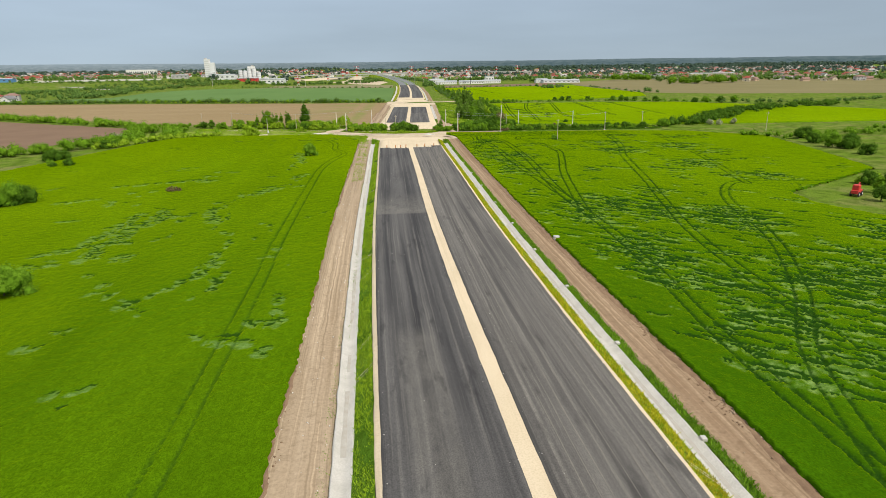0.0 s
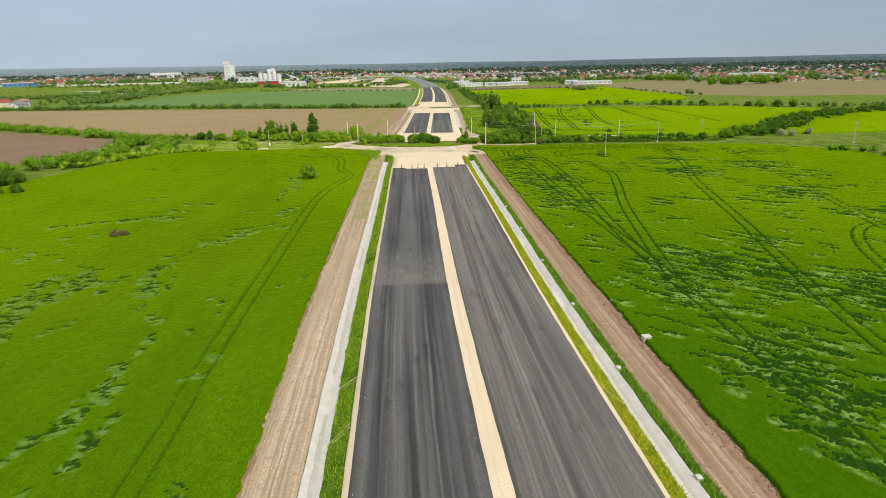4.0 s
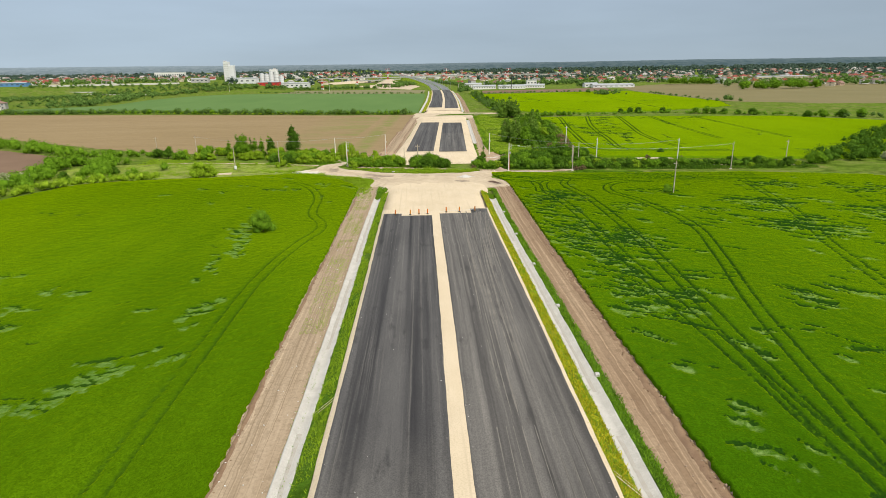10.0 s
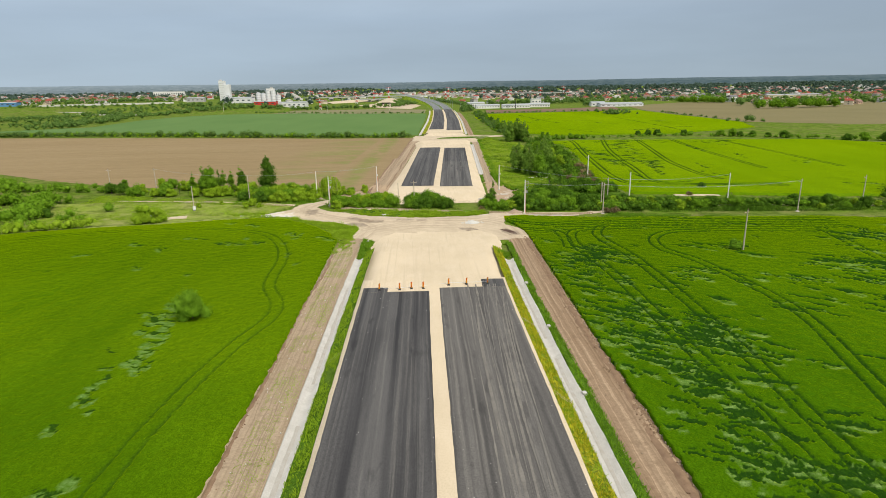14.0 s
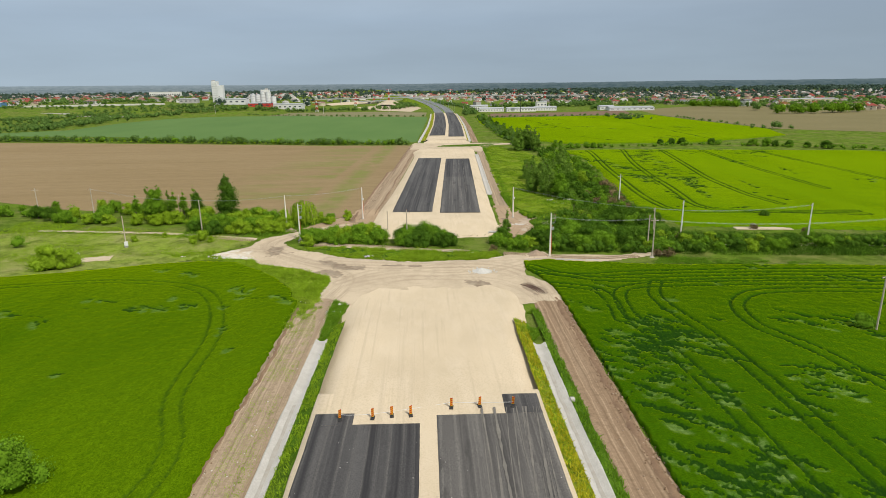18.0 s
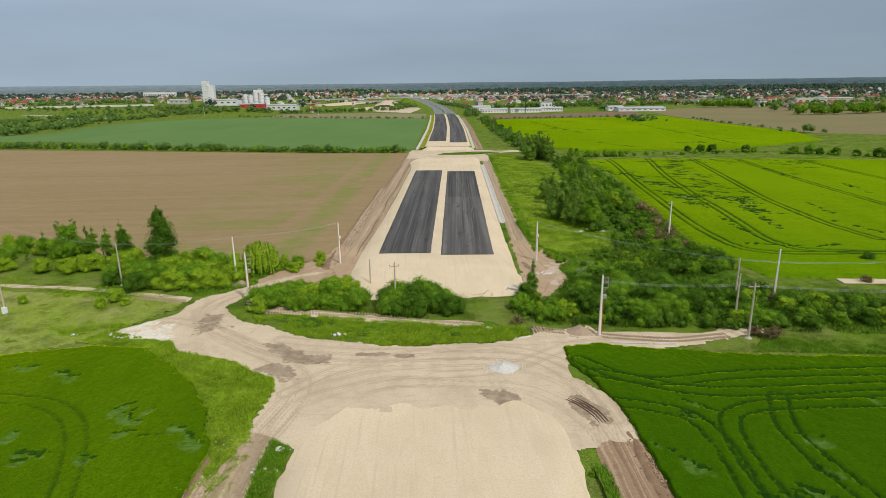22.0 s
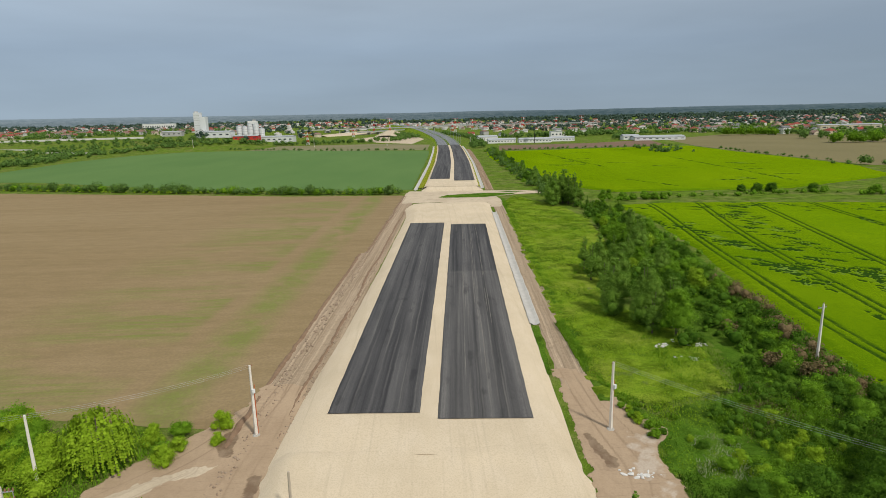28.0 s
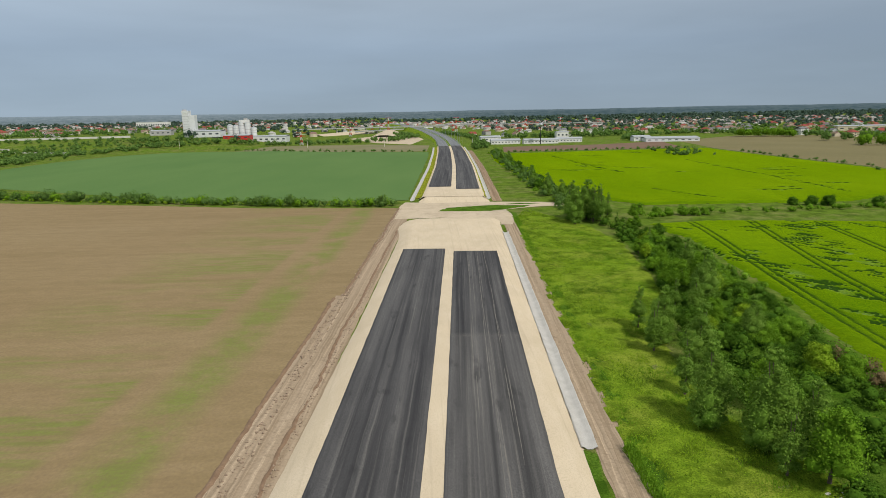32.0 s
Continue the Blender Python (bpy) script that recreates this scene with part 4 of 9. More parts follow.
def tear(X, Y, strokes, least=0.0):
    """(pale laid stems, dark torn gaps) over a grid."""
    lay, cut = np.zeros_like(X), np.zeros_like(X)
    rough_a, rough_b = fbm(X * 0.9, Y * 0.9, 61, 2) - 0.5, fbm(X * 1.7, Y * 1.1, 62, 2)
    mid = Y.mean(1)
    for x, y, h, m, b, w, reach in strokes:
        w = max(w, least)
        r0, r1 = np.searchsorted(mid, (y - 5 - h * 0.6, y + 4 + h * 0.6))
        if r1 <= r0:
            continue
        xs = X[(r0 + r1) // 2]
        hit = np.nonzero(np.abs(xs - x) < h + 2.5)[0]
        if not len(hit):
            continue
        s = (slice(r0, r1), slice(hit[0], hit[-1] + 1))
        dx = X[s] - x
        u = np.clip(1 - (dx / h) ** 2, 0, 1)
        off = Y[s] - (y + m * dx + b * dx * dx / max(1.0, h * 0.5) + 1.3 * rough_a[s])
        t = w * np.sqrt(u) * (0.35 + 1.3 * rough_b[s])
        cut[s] = np.maximum(cut[s], np.clip((t - np.abs(off)) / 0.16 + 0.35, 0, 1) * (u > 0.02))
        if reach > 0.3:
            q = 1 - (dx / (h * 0.95)) ** 2 - ((off + 0.25 + reach * 0.6) / (reach * 0.8)) ** 2
            lay[s] = np.maximum(lay[s], np.clip(q * 1.6, 0, 1) * np.clip((rough_b[s] - 0.30) / 0.25, 0, 1))
    return lay * (1 - cut), cut


def bumps(x, y, spots):
    d = np.zeros_like(x)
    for px, py, rx, ry, v in spots:
        d = np.maximum(d, v * np.exp(-((x - px) / rx) ** 2 - ((y - py) / ry) ** 2))
    return d


def thick_left(x, y):
    return 0.62 * bumps(x, y, [(-78, 150, 10, 6, .9), (-58, 165, 18, 5, .75), (-48, 185, 16, 4, .8), (-40, 100, 5, 8, .7), (-50, 90, 9, 10, .7), (-62, 110, 12, 14, .75), (-35, 72, 4, 9, .7), (-46, 228, 4, 9, .8),
                         (-44, 205, 3, 7, .7), (-70, 130, 10, 10, .75), (-90, 130, 14, 14, .7), (-40, 125, 6, 7, .6), (-28, 145, 2, 6, .6), (-26, 105, 1.5, 5, .6), (-55, 60, 14, 14, .75), (-36, 272, 9, 4, .6), (-52, 268, 9, 5, .7)])


ZONES_R = [(45, 130, 12, 15, 1.0), (29, 125, 4, 8, .9), (31, 137, 4, 5, .8), (55, 147, 9, 4, .9), (61, 118, 11, 12, .9), (36, 96, 9, 17, .9), (62, 82, 18, 18, .8), (42, 60, 18, 22, .7), (90, 100, 14, 18, .7),
           (43.6, 191, 5, 4, .95), (29, 173, 4, 4, .9), (30, 198, 5, 11, .95), (29, 222, 5, 14, .9), (48, 207, 4, 5, .5), (81, 243, 11, 9, 1.0), (79, 220, 8, 9, 1.0), (104, 228, 11, 9, .95), (109, 210, 9, 9, .95),
           (62, 185, 4, 3, .85), (51, 181, 4, 3, .85), (88, 187, 9, 7, .95), (57, 225, 6, 4, .8), (97, 164, 8, 7, .9), (76, 167, 5, 5, .6), (34, 256, 7, 8, .6), (58, 257, 10, 4, .5), (96, 264, 14, 6, .6),
           (27, 149, 2.5, 5, .7), (68, 203, 3, 3, .7), (64, 160, 3, 2, .5), (120, 255, 12, 8, .7), (31, 186, 6, 13, 1.0), (37, 213, 7, 18, .75), (46, 240, 9, 8, .7), (27.5, 246, 4, 12, .9), (41, 170, 5, 6, .6), (61, 238, 7, 5, .6)]


def thick_right(x, y):
    """How much of the eastern crop is torn: in places only, with whole crop between them."""
    dens = np.clip(1.25 * bumps(x, y, ZONES_R) - 0.12, 0, 1) * (0.6 + 0.5 * fbm(x * 0.06, y * 0.05, 14))
    return np.clip(np.maximum(dens, 0.035), 0, 1) * np.clip((x - 23) / 3, 0, 1)


def chain(seed, line, size, pale=0.8):
    """A torn strip that wanders through the crop."""
    rng, out = random.Random(seed), []
    for (x0, y0), (x1, y1) in zip(line, line[1:]):
        d = math.hypot(x1 - x0, y1 - y0)
        for k in range(max(1, int(d / 0.75))):
            t = rng.random()
            if rng.random() < 0.25:
                continue
            out.append((x0 + (x1 - x0) * t + rng.gauss(0, 0.5 * size), y0 + (y1 - y0) * t, size * rng.uniform(0.5, 1.1), rng.gauss(0, 0.5), 0.0, rng.uniform(0.14, 0.34),
                        size * rng.uniform(0.7, 1.5) if rng.random() < pale else 0.0))
    return out


TEARS_L = laid(11, 700, (-130, -26, 20, 290), thick_left, 0.95, 0.05)
TEARS_L += laid(12, 90, (-120, -30, 40, 285), lambda x, y: np.full(np.shape(x), 0.5), 0.6, 0.1)
for _k, (_s, _line) in enumerate(((1.6, [(-92, 155), (-83, 159)]), (1.5, [(-86, 173), (-78, 175), (-71, 177), (-62, 181)]), (1.9, [(-70, 114), (-67, 124), (-66, 130), (-67, 141)]), (2.2, [(-64, 146), (-60, 136), (-64, 130)]),
                                  (0.9, [(-46, 88), (-43.4, 94), (-42, 99), (-41.6, 104), (-41.5, 112), (-41, 118)]), (0.8, [(-37, 86), (-38.4, 92), (-37.5, 95), (-38, 99)]), (1.2, [(-29.5, 76), (-26, 77), (-26.8, 81), (-27.3, 88)]),
                                  (0.6, [(-28, 99), (-28.2, 101)]), (0.9, [(-47, 168), (-41, 169), (-38, 172)]), (0.6, [(-47, 156), (-50, 148), (-46, 137), (-47, 124)]), (1.0, [(-52, 90), (-46, 82), (-44, 81)]), (1.1, [(-43.5, 222), (-42.5, 227), (-41, 230)]),
                                  (0.8, [(-57, 117), (-54, 122)]), (0.9, [(-36.6, 117), (-36, 119)]), (0.9, [(-56, 132), (-55, 140)]), (0.9, [(-39.5, 200), (-42, 206), (-41, 212)]), (1.1, [(-36, 178), (-38, 184), (-33, 190)]), (1.0, [(-30, 262), (-31, 266)]))):
    TEARS_L += chain(200 + _k, _line, _s)
for _k, (_s, _line) in enumerate(((1.3, [(-41.4, 227.4), (-39.6, 217), (-39.2, 210)]), (1.0, [(-44.6, 214.7), (-45, 216)]), (1.0, [(-40.4, 199), (-40.5, 204)]), (1.0, [(-57.4, 261.8), (-56, 263)]), (0.9, [(-55.3, 272), (-52, 272.5)]),
                                  (1.0, [(-56, 249.4), (-54.5, 250)]), (1.0, [(-72, 257), (-69, 257.5)]), (1.1, [(-25.7, 256.5), (-27, 255)]), (0.9, [(-47.3, 247.6), (-46, 248)]), (1.0, [(-73.7, 246.8), (-71, 247)]), (1.3, [(-52.7, 292), (-50, 292.5)]),
                                  (1.6, [(-25.4, 277.5), (-23.6, 274.5)]), (1.3, [(-33.3, 282), (-31.2, 278.5)]), (1.2, [(-43.5, 288.8), (-46, 291)]), (1.8, [(-65.6, 177.5), (-60, 179)]), (1.7, [(-39.6, 168.8), (-42, 166), (-46.5, 158)]), (1.5, [(-52.6, 150.3), (-50.5, 138.6), (-47.9, 130.7)]),
                                  (1.2, [(-45.7, 124.3), (-43, 121)]), (1.0, [(-36.8, 117.8), (-36, 119)]), (0.8, [(-25.5, 138), (-25.2, 136)]), (0.8, [(-28.3, 133), (-28, 131.5)]), (1.9, [(-61.7, 142), (-62.8, 134.4), (-63.8, 121.7), (-64.5, 107)]),
                                  (1.1, [(-40.5, 106), (-40.9, 98.2), (-43.4, 91.8)]), (1.3, [(-38.2, 94.4), (-38.4, 92)]), (1.2, [(-49.7, 82), (-48.1, 86.7)]), (1.4, [(-26.5, 80.4), (-26.1, 74)]), (1.2, [(-26.3, 68.8), (-25.8, 67)]), (1.1, [(-35.1, 72.3), (-36, 74)]), (1.0, [(-39.6, 85.7), (-40.5, 87)]))):
    TEARS_L += chain(400 + _k, _line, _s, 0.95)
TEARS_R = laid(13, 1100, (24, 140, 16, 288), thick_right, 1.3) + laid(14, 3600, (24, 125, 16, 288), thick_right, 0.75) + laid(17, 70, (28, 140, 16, 288), thick_right, 1.9) + laid(18, 260, (23.5, 40, 150, 280), thick_right, 0.9) + laid(19, 260, (60, 130, 160, 284), thick_right, 1.5) + laid(20, 700, (28, 120, 30, 155), thick_right, 1.1, -0.95)


def lodge_left(x, y):
    lay, cut = tear(x, y, TEARS_L)
    return np.clip(lay * 1.9, 0, 1), cut * 0.7


def lodge_right(x, y):
    return tear(x, y, TEARS_R)


LINE_L = smooth_line([(-31.4, -60), (-31.3, 80), (-32, 112), (-31.8, 180), (-31, 200), (-28.5, 216), (-25.8, 226), (-26.2, 233), (-29.2, 240.5), (-30.2, 247), (-30.9, 259), (-33.8, 270.5), (-38.9, 279.5), (-46, 283), (-58, 282), (-90, 272)])
R_A = smooth_line([(27, -40), (28, 38), (29.2, 66), (32, 90), (33.6, 115), (33.8, 150), (33.2, 190), (33.6, 240), (32.0, 262), (33.2, 272.5), (36.6, 276.6), (46, 277.4), (70, 276.5), (100, 273)])
R_F = smooth_line([(21.6, 290), (25.6, 285.2), (32.5, 281.4), (40.2, 280.4), (60, 280.5), (100, 277.5)])
R_G = smooth_line([(22.6, 286.4), (30.2, 283.6), (42, 284.6), (70, 283.8), (100, 281)])
R_H = smooth_line([(23.2, 279), (27, 277.6), (30.2, 275.4), (31, 270), (30, 262)])
R_A2 = smooth_line([(33.6, 115), (34.4, 150), (37.4, 182), (40.2, 215), (41, 250), (39, 270), (42, 279)])
R_B = smooth_line([(34.2, 130), (38, 150), (44, 178), (51, 203), (55.5, 224), (52.8, 248), (49, 259), (52, 269), (62, 273), (90, 270)])
R_C = smooth_line([(42, 60), (45.6, 90), (48.9, 109), (54.8, 132), (63, 161), (73.8, 203), (79, 218), (86.6, 241), (93, 272)])
R_D = smooth_line([(25.5, 30), (35.6, 57), (48, 76), (58, 95), (64.4, 111), (67, 121.8), (73.5, 139), (82.5, 152), (92, 155.4), (100, 154), (140, 146)])
R_E = smooth_line([(87.5, 152), (89.2, 158), (100.3, 198.3), (112.8, 254.8), (115, 268)])
FIELD_L = [(-20, -60), (-20, 272), (-22.8, 277), (-23.5, 280), (-28.5, 288), (-38, 298), (-46, 299.5), (-55, 297), (-71, 289), (-88, 283), (-104, 278), (-114, 262), (-124, 240), (-138, 205), (-150, 150), (-150, -60)]
FIELD_R = [(20, -60), (20, 276), (19.6, 284), (19.4, 294.5), (26, 295.3), (32, 293.5), (42, 291), (50, 289.8), (103, 285), (135, 276), (160, 252), (150, 205), (140, 168), (110, 150), (92, 140), (90, 128), (98, 110), (130, 90), (160, 60), (190, -60)]
# each crop's last function paints uneven tone and a shade gradient northwards
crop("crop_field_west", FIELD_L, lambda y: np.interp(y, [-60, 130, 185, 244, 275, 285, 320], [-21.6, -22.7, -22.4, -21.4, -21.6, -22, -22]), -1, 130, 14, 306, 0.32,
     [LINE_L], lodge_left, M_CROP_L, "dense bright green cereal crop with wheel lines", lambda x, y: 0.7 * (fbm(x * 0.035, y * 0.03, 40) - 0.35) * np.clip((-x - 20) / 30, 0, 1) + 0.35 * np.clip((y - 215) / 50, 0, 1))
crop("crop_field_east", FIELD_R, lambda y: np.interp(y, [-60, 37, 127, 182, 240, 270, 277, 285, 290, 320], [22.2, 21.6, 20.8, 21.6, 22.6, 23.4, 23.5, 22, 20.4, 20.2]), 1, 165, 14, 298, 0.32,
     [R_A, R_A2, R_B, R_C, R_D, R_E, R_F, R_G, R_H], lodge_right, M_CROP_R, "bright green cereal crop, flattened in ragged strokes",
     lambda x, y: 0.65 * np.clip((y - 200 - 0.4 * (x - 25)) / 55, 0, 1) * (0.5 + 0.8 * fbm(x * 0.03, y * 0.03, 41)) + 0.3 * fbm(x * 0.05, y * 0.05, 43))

WAYS = [[(19.5, 268), (20.5, 280), (17, 290), (8, 293), (-6, 293), (-20, 296), (-28, 302), (-34, 308), (-36, 314), (-31, 322), (-24, 330)],
        [(-18, 268), (-15.5, 282), (-8, 287), (-2.6, 288.4), (4.3, 287.6), (12, 289), (22, 295), (34, 297.5), (52, 299)],
        [(-17, 272), (-14, 285), (-18, 292), (-25, 298), (-31, 304), (-35, 311), (-33, 320), (-22, 332)],
        [(21, 272), (19, 284), (10, 290.5), (-2, 291), (-14, 293), (-24, 298.5), (-33, 306), (-41, 309), (-46, 306)],
        [(-13, 280), (-4, 285.5), (6, 285), (14, 283), (19, 276), (20, 268)], [(-20, 300), (-8, 297), (6, 296), (18, 297), (30, 298)], [(-16, 284), (-10, 290), (2, 294.5), (16, 295)], [(22, 276), (21, 287), (14, 294), (2, 296), (-10, 298)]]
RUTS = [(smooth_line(w), g, k) for w, c in zip(WAYS, (0.95, 0.95, 1.0, 0.9, 0.95, 1.0, 0.9, 0.95)) for g, k in ((c, 0.15), (c + 0.42, 0.08), (c - 0.36, 0.07))]
track_sheet("crossing_track", TURN, -0.90, RUTS,
            [([(-33.0, 308.8), (-31.6, 305.6)], 2.3), ([(-21.2, 297.8), (-18.5, 295.5), (-15.5, 293.2), (-13.2, 293.2)], 1.5), ([(-19.2, 291.2), (-16.6, 288.8)], 1.6), ([(-2.5, 293.6), (-1.1, 293.5)], 0.7), ([(8.6, 282.2), (10.6, 281.8)], 1.5),
             ([(18.6, 281.2), (19.8, 278.4), (20.9, 275.4)], 0.55), ([(18.2, 279.5), (18.9, 276.6), (19.3, 275.0)], 0.6), ([(19.4, 281), (21.2, 277.4)], 0.3), ([(19.0, 281.4), (20.4, 278)], 0.25), ([(-8, 294.2), (-4, 294)], 0.5)],
            [([(-45.5, 306), (-42, 307), (-40, 303), (-38, 302)], 2.6), ([(-12, 301), (-8, 300.5)], 1.0), ([(12, 298), (16, 299)], 0.8)],
            "dusty pale earth crossing with wheel ruts and mud")
def lawn(name, poly, material, label, res=1.0, z=0.03):
    """Rough grass that follows the lie of the land."""
    P = np.array(poly, float)
    X, Y = np.meshgrid(np.arange(P[:, 0].min() - 1, P[:, 0].max() + 1, res), np.arange(P[:, 1].min() - 1, P[:, 1].max() + 1, res))
    ok = inside(poly, X + 2 * (fbm(X * .3, Y * .3, 31) - .5), Y + 2 * (fbm(X * .3, Y * .3, 33) - .5))
    Z = gz(X, Y) + z + (0.55 * (fbm(X * 0.45, Y * 0.45, 35) - 0.35) + 0.25 * (fbm(X * 1.6, Y * 1.6, 36, 2) - 0.5)) * shrink(ok)
    n, k = X.shape
    i, j = np.meshgrid(np.arange(n - 1), np.arange(k - 1), indexing="ij")
    a = (i * k + j).ravel()
    F = np.stack([a, a + 1, a + k + 1, a + k], 1)
    me = mesh_np(name, np.stack([X, Y, Z], -1).reshape(-1, 3), F[ok.ravel()[F].all(1)], True)
    return structure(obj(name, me, material), label, "grass")


APRON_E = [(17.5, 314.5), (23, 315.4), (26.5, 321), (29.5, 325.5), (28.5, 331), (31.5, 336.5), (29.5, 341), (27, 349), (25.5, 354), (22.3, 354), (21, 343), (20, 330)]
track_sheet("dirt_apron_east", APRON_E, -0.94, [(smooth_line([(23.5, 356), (23.8, 345), (24.5, 336), (25, 328), (22, 318)]), 0.9, 0.14), (smooth_line([(24.2, 356), (24.6, 344), (26.5, 335), (28, 328)]), 0.95, 0.1)],
            [([(22, 336), (23, 330)], 0.7)], [([(27, 329), (28, 335)], 1.6), ([(25.5, 322), (27, 326)], 1.0)], "bare dusty earth beside the embankment", material=M_CHURNED)
APRON_W = [(-31, 323), (-24, 327.5), (-18.5, 326), (-15, 315), (-11.5, 316), (-11.6, 330), (-12.5, 352), (-18.8, 352), (-20.5, 343), (-25.8, 336), (-31, 329)]
track_sheet("dirt_apron_west", APRON_W, -0.925,
            [(smooth_line([(-15.5, 354), (-17, 342), (-20, 334), (-27, 327)]), 0.9, 0.14), (smooth_line([(-16.5, 354), (-18.5, 343), (-22, 335), (-29, 327)]), 0.95, 0.12), (smooth_line([(-14.5, 354), (-14.8, 340), (-15.5, 328), (-14, 316)]), 0.9, 0.14)],
            [([(-19.5, 339), (-18.6, 335)], 0.9), ([(-14, 330), (-13.5, 322)], 0.7)], [], "churned brown earth where the haul road meets the track", material=M_CHURNED)


lawn("meadow_west", [(-124, 262), (-110, 276), (-97, 277), (-72, 284), (-56, 294), (-47, 303), (-41, 312), (-40, 319), (-52, 321), (-66, 325), (-104, 331), (-130, 330), (-134, 290)], M_MEADOW, "bright rough meadow beside the crop")
lawn("scrub_floor", [(30, 318), (48, 312), (62, 314), (64, 335), (66, 372), (74, 426), (78, 470), (66, 500), (60, 470), (54, 430), (46, 400), (44, 380), (48, 362), (45, 347), (34, 341), (28, 330)], M_LUSH, "dark lush growth under the scrub", 0.8, 0.04)
lawn("meadow_east", [(25.5, 344), (34, 342), (44, 346), (47, 362), (41, 380), (43, 400), (54, 430), (60, 470), (58, 500), (46, 530), (38, 520), (33, 480), (28, 400)], M_GRASS, "bright rough meadow beside the embankment", 0.6, 0.05)
structure(patch("weed_bank", [(26.3, 347), (29, 344.5), (32.5, 338), (38, 338.5), (46, 343), (56, 345), (55, 324), (33, 323.5), (31, 328), (29.5, 334)], -0.955, M_LUSH, 0.6, 34), "lush weeds under the scrub", "grass")
structure(patch("weed_corner", [(-20, 268), (-17.5, 276.5), (-16, 283), (-18, 290), (-33, 298), (-37, 302), (-47, 306), (-58, 305.5), (-47, 300), (-38, 296), (-28.5, 286), (-23.4, 279), (-22.3, 270)], -0.945, M_GRASS, 0.6, 32), "lush weeds between crop and crossing", "grass")


def field(name, poly, material, label, z=-0.985):
    return structure(patch(name, poly, z, material, 0.7, len(name), 2.5), label, "field")


def gridfield(name, poly, material, label, res, height, lines=(), lodge=None, weeds=None):
    P = np.array(poly, float)
    X, Y = np.meshgrid(np.arange(P[:, 0].min(), P[:, 0].max() + res, res), np.arange(P[:, 1].min(), P[:, 1].max() + res, res))
    gap = np.zeros_like(X)
    for line in lines:
        gap = np.maximum(gap, np.clip(1.25 - np.abs(distance_to(line, X, Y) - 1.0) / (0.3 + res * 0.25), 0, 1) * (0.35 + 0.6 * fbm(X * 0.08, Y * 0.08, 19)))
    lod, cut = lodge(X, Y) if lodge else (gap * 0, gap * 0)
    z = height * (0.85 + 0.2 * fbm(X * 0.15, Y * 0.3, 4)) * (1 - 0.6 * gap) * (1 - 0.5 * np.maximum(lod, cut))
    n, k = X.shape
    ok = inside(poly, X + 2 * (fbm(X * .2, Y * .2, 31) - .5), Y + 2 * (fbm(X * .2, Y * .2, 33) - .5))
    rim = shrink(ok)
    rim2 = shrink(rim > 0.5)
    z = z * (rim + rim2 + shrink(rim2 > 0.5)) / 3 - 0.01
    V = np.stack([X, Y, gz(X, Y) + z], -1).reshape(-1, 3)
    i, j = np.meshgrid(np.arange(n - 1), np.arange(k - 1), indexing="ij")
    a = (i * k + j).ravel()
    F = np.stack([a, a + 1, a + k + 1, a + k], 1)
    me = mesh_np(name, V, F[ok.ravel()[F].all(1)], True)
    for nm, v in (("lodged", lod), ("gap", cut), ("wheel", gap)):
        me.attributes.new(nm, "FLOAT", "POINT").data.foreach_set("value", np.clip(v, 0, 1).astype(np.float32).ravel())
    return tagged(obj(name, me, material), label, "field", kind="stuff")


field("ploughed_field", [(-21, 340), (-16, 356), (-13, 402), (-8.3, 480), (-5.8, 520), (-6, 546), (-60, 553), (-120, 570), (-225, 596), (-330, 620), (-450, 645), (-450, 585), (-300, 484), (-150, 382), (-112, 362), (-70, 349)], M_PLOUGH, "ploughed brown soil with faint green weed patches")
field("ploughed_field_dark", [(-141, 349), (-161, 266), (-190, 200), (-460, 200), (-460, 540), (-254, 421)], M_PLOUGH_DARK, "dark reddish ploughed soil")
field("wheat_field", [(-2, 566), (4, 700), (9, 830), (10, 888), (-90, 925), (-150, 958), (-263, 972), (-305, 925), (-322, 850), (-318, 738), (-400, 690), (-240, 652), (-120, 590), (-60, 572)], M_WHEAT, "even dark green young wheat field", -0.9)
field("fallow_field", [(8, 900), (12, 1010), (-60, 1060), (-230, 1060), (-270, 1000), (-90, 925)], M_FALLOW, "dry tan fallow field")


def thick_far(x, y):
    return bumps(x, y, [(87, 432, 4, 16, 1.0), (85, 402, 3, 14, .9), (89, 448, 3, 10, .9), (108, 452, 4, 16, 1.0), (103, 422, 4, 14, 1.0), (98, 401, 3.5, 12, 1.0), (96, 386, 3, 8, .9), (112, 470, 5, 10, .8), (125, 488, 22, 4, .7), (165, 478, 25, 4, .6)])


TEARS_N = laid(15, 2600, (70, 190, 340, 495), thick_far, 0.9, -0.9) + chain(300, [(194, 738), (191, 660), (190, 610), (187, 557)], 1.4, 0.1) + chain(301, [(110, 800), (116, 697), (123, 654)], 1.4, 0.1)
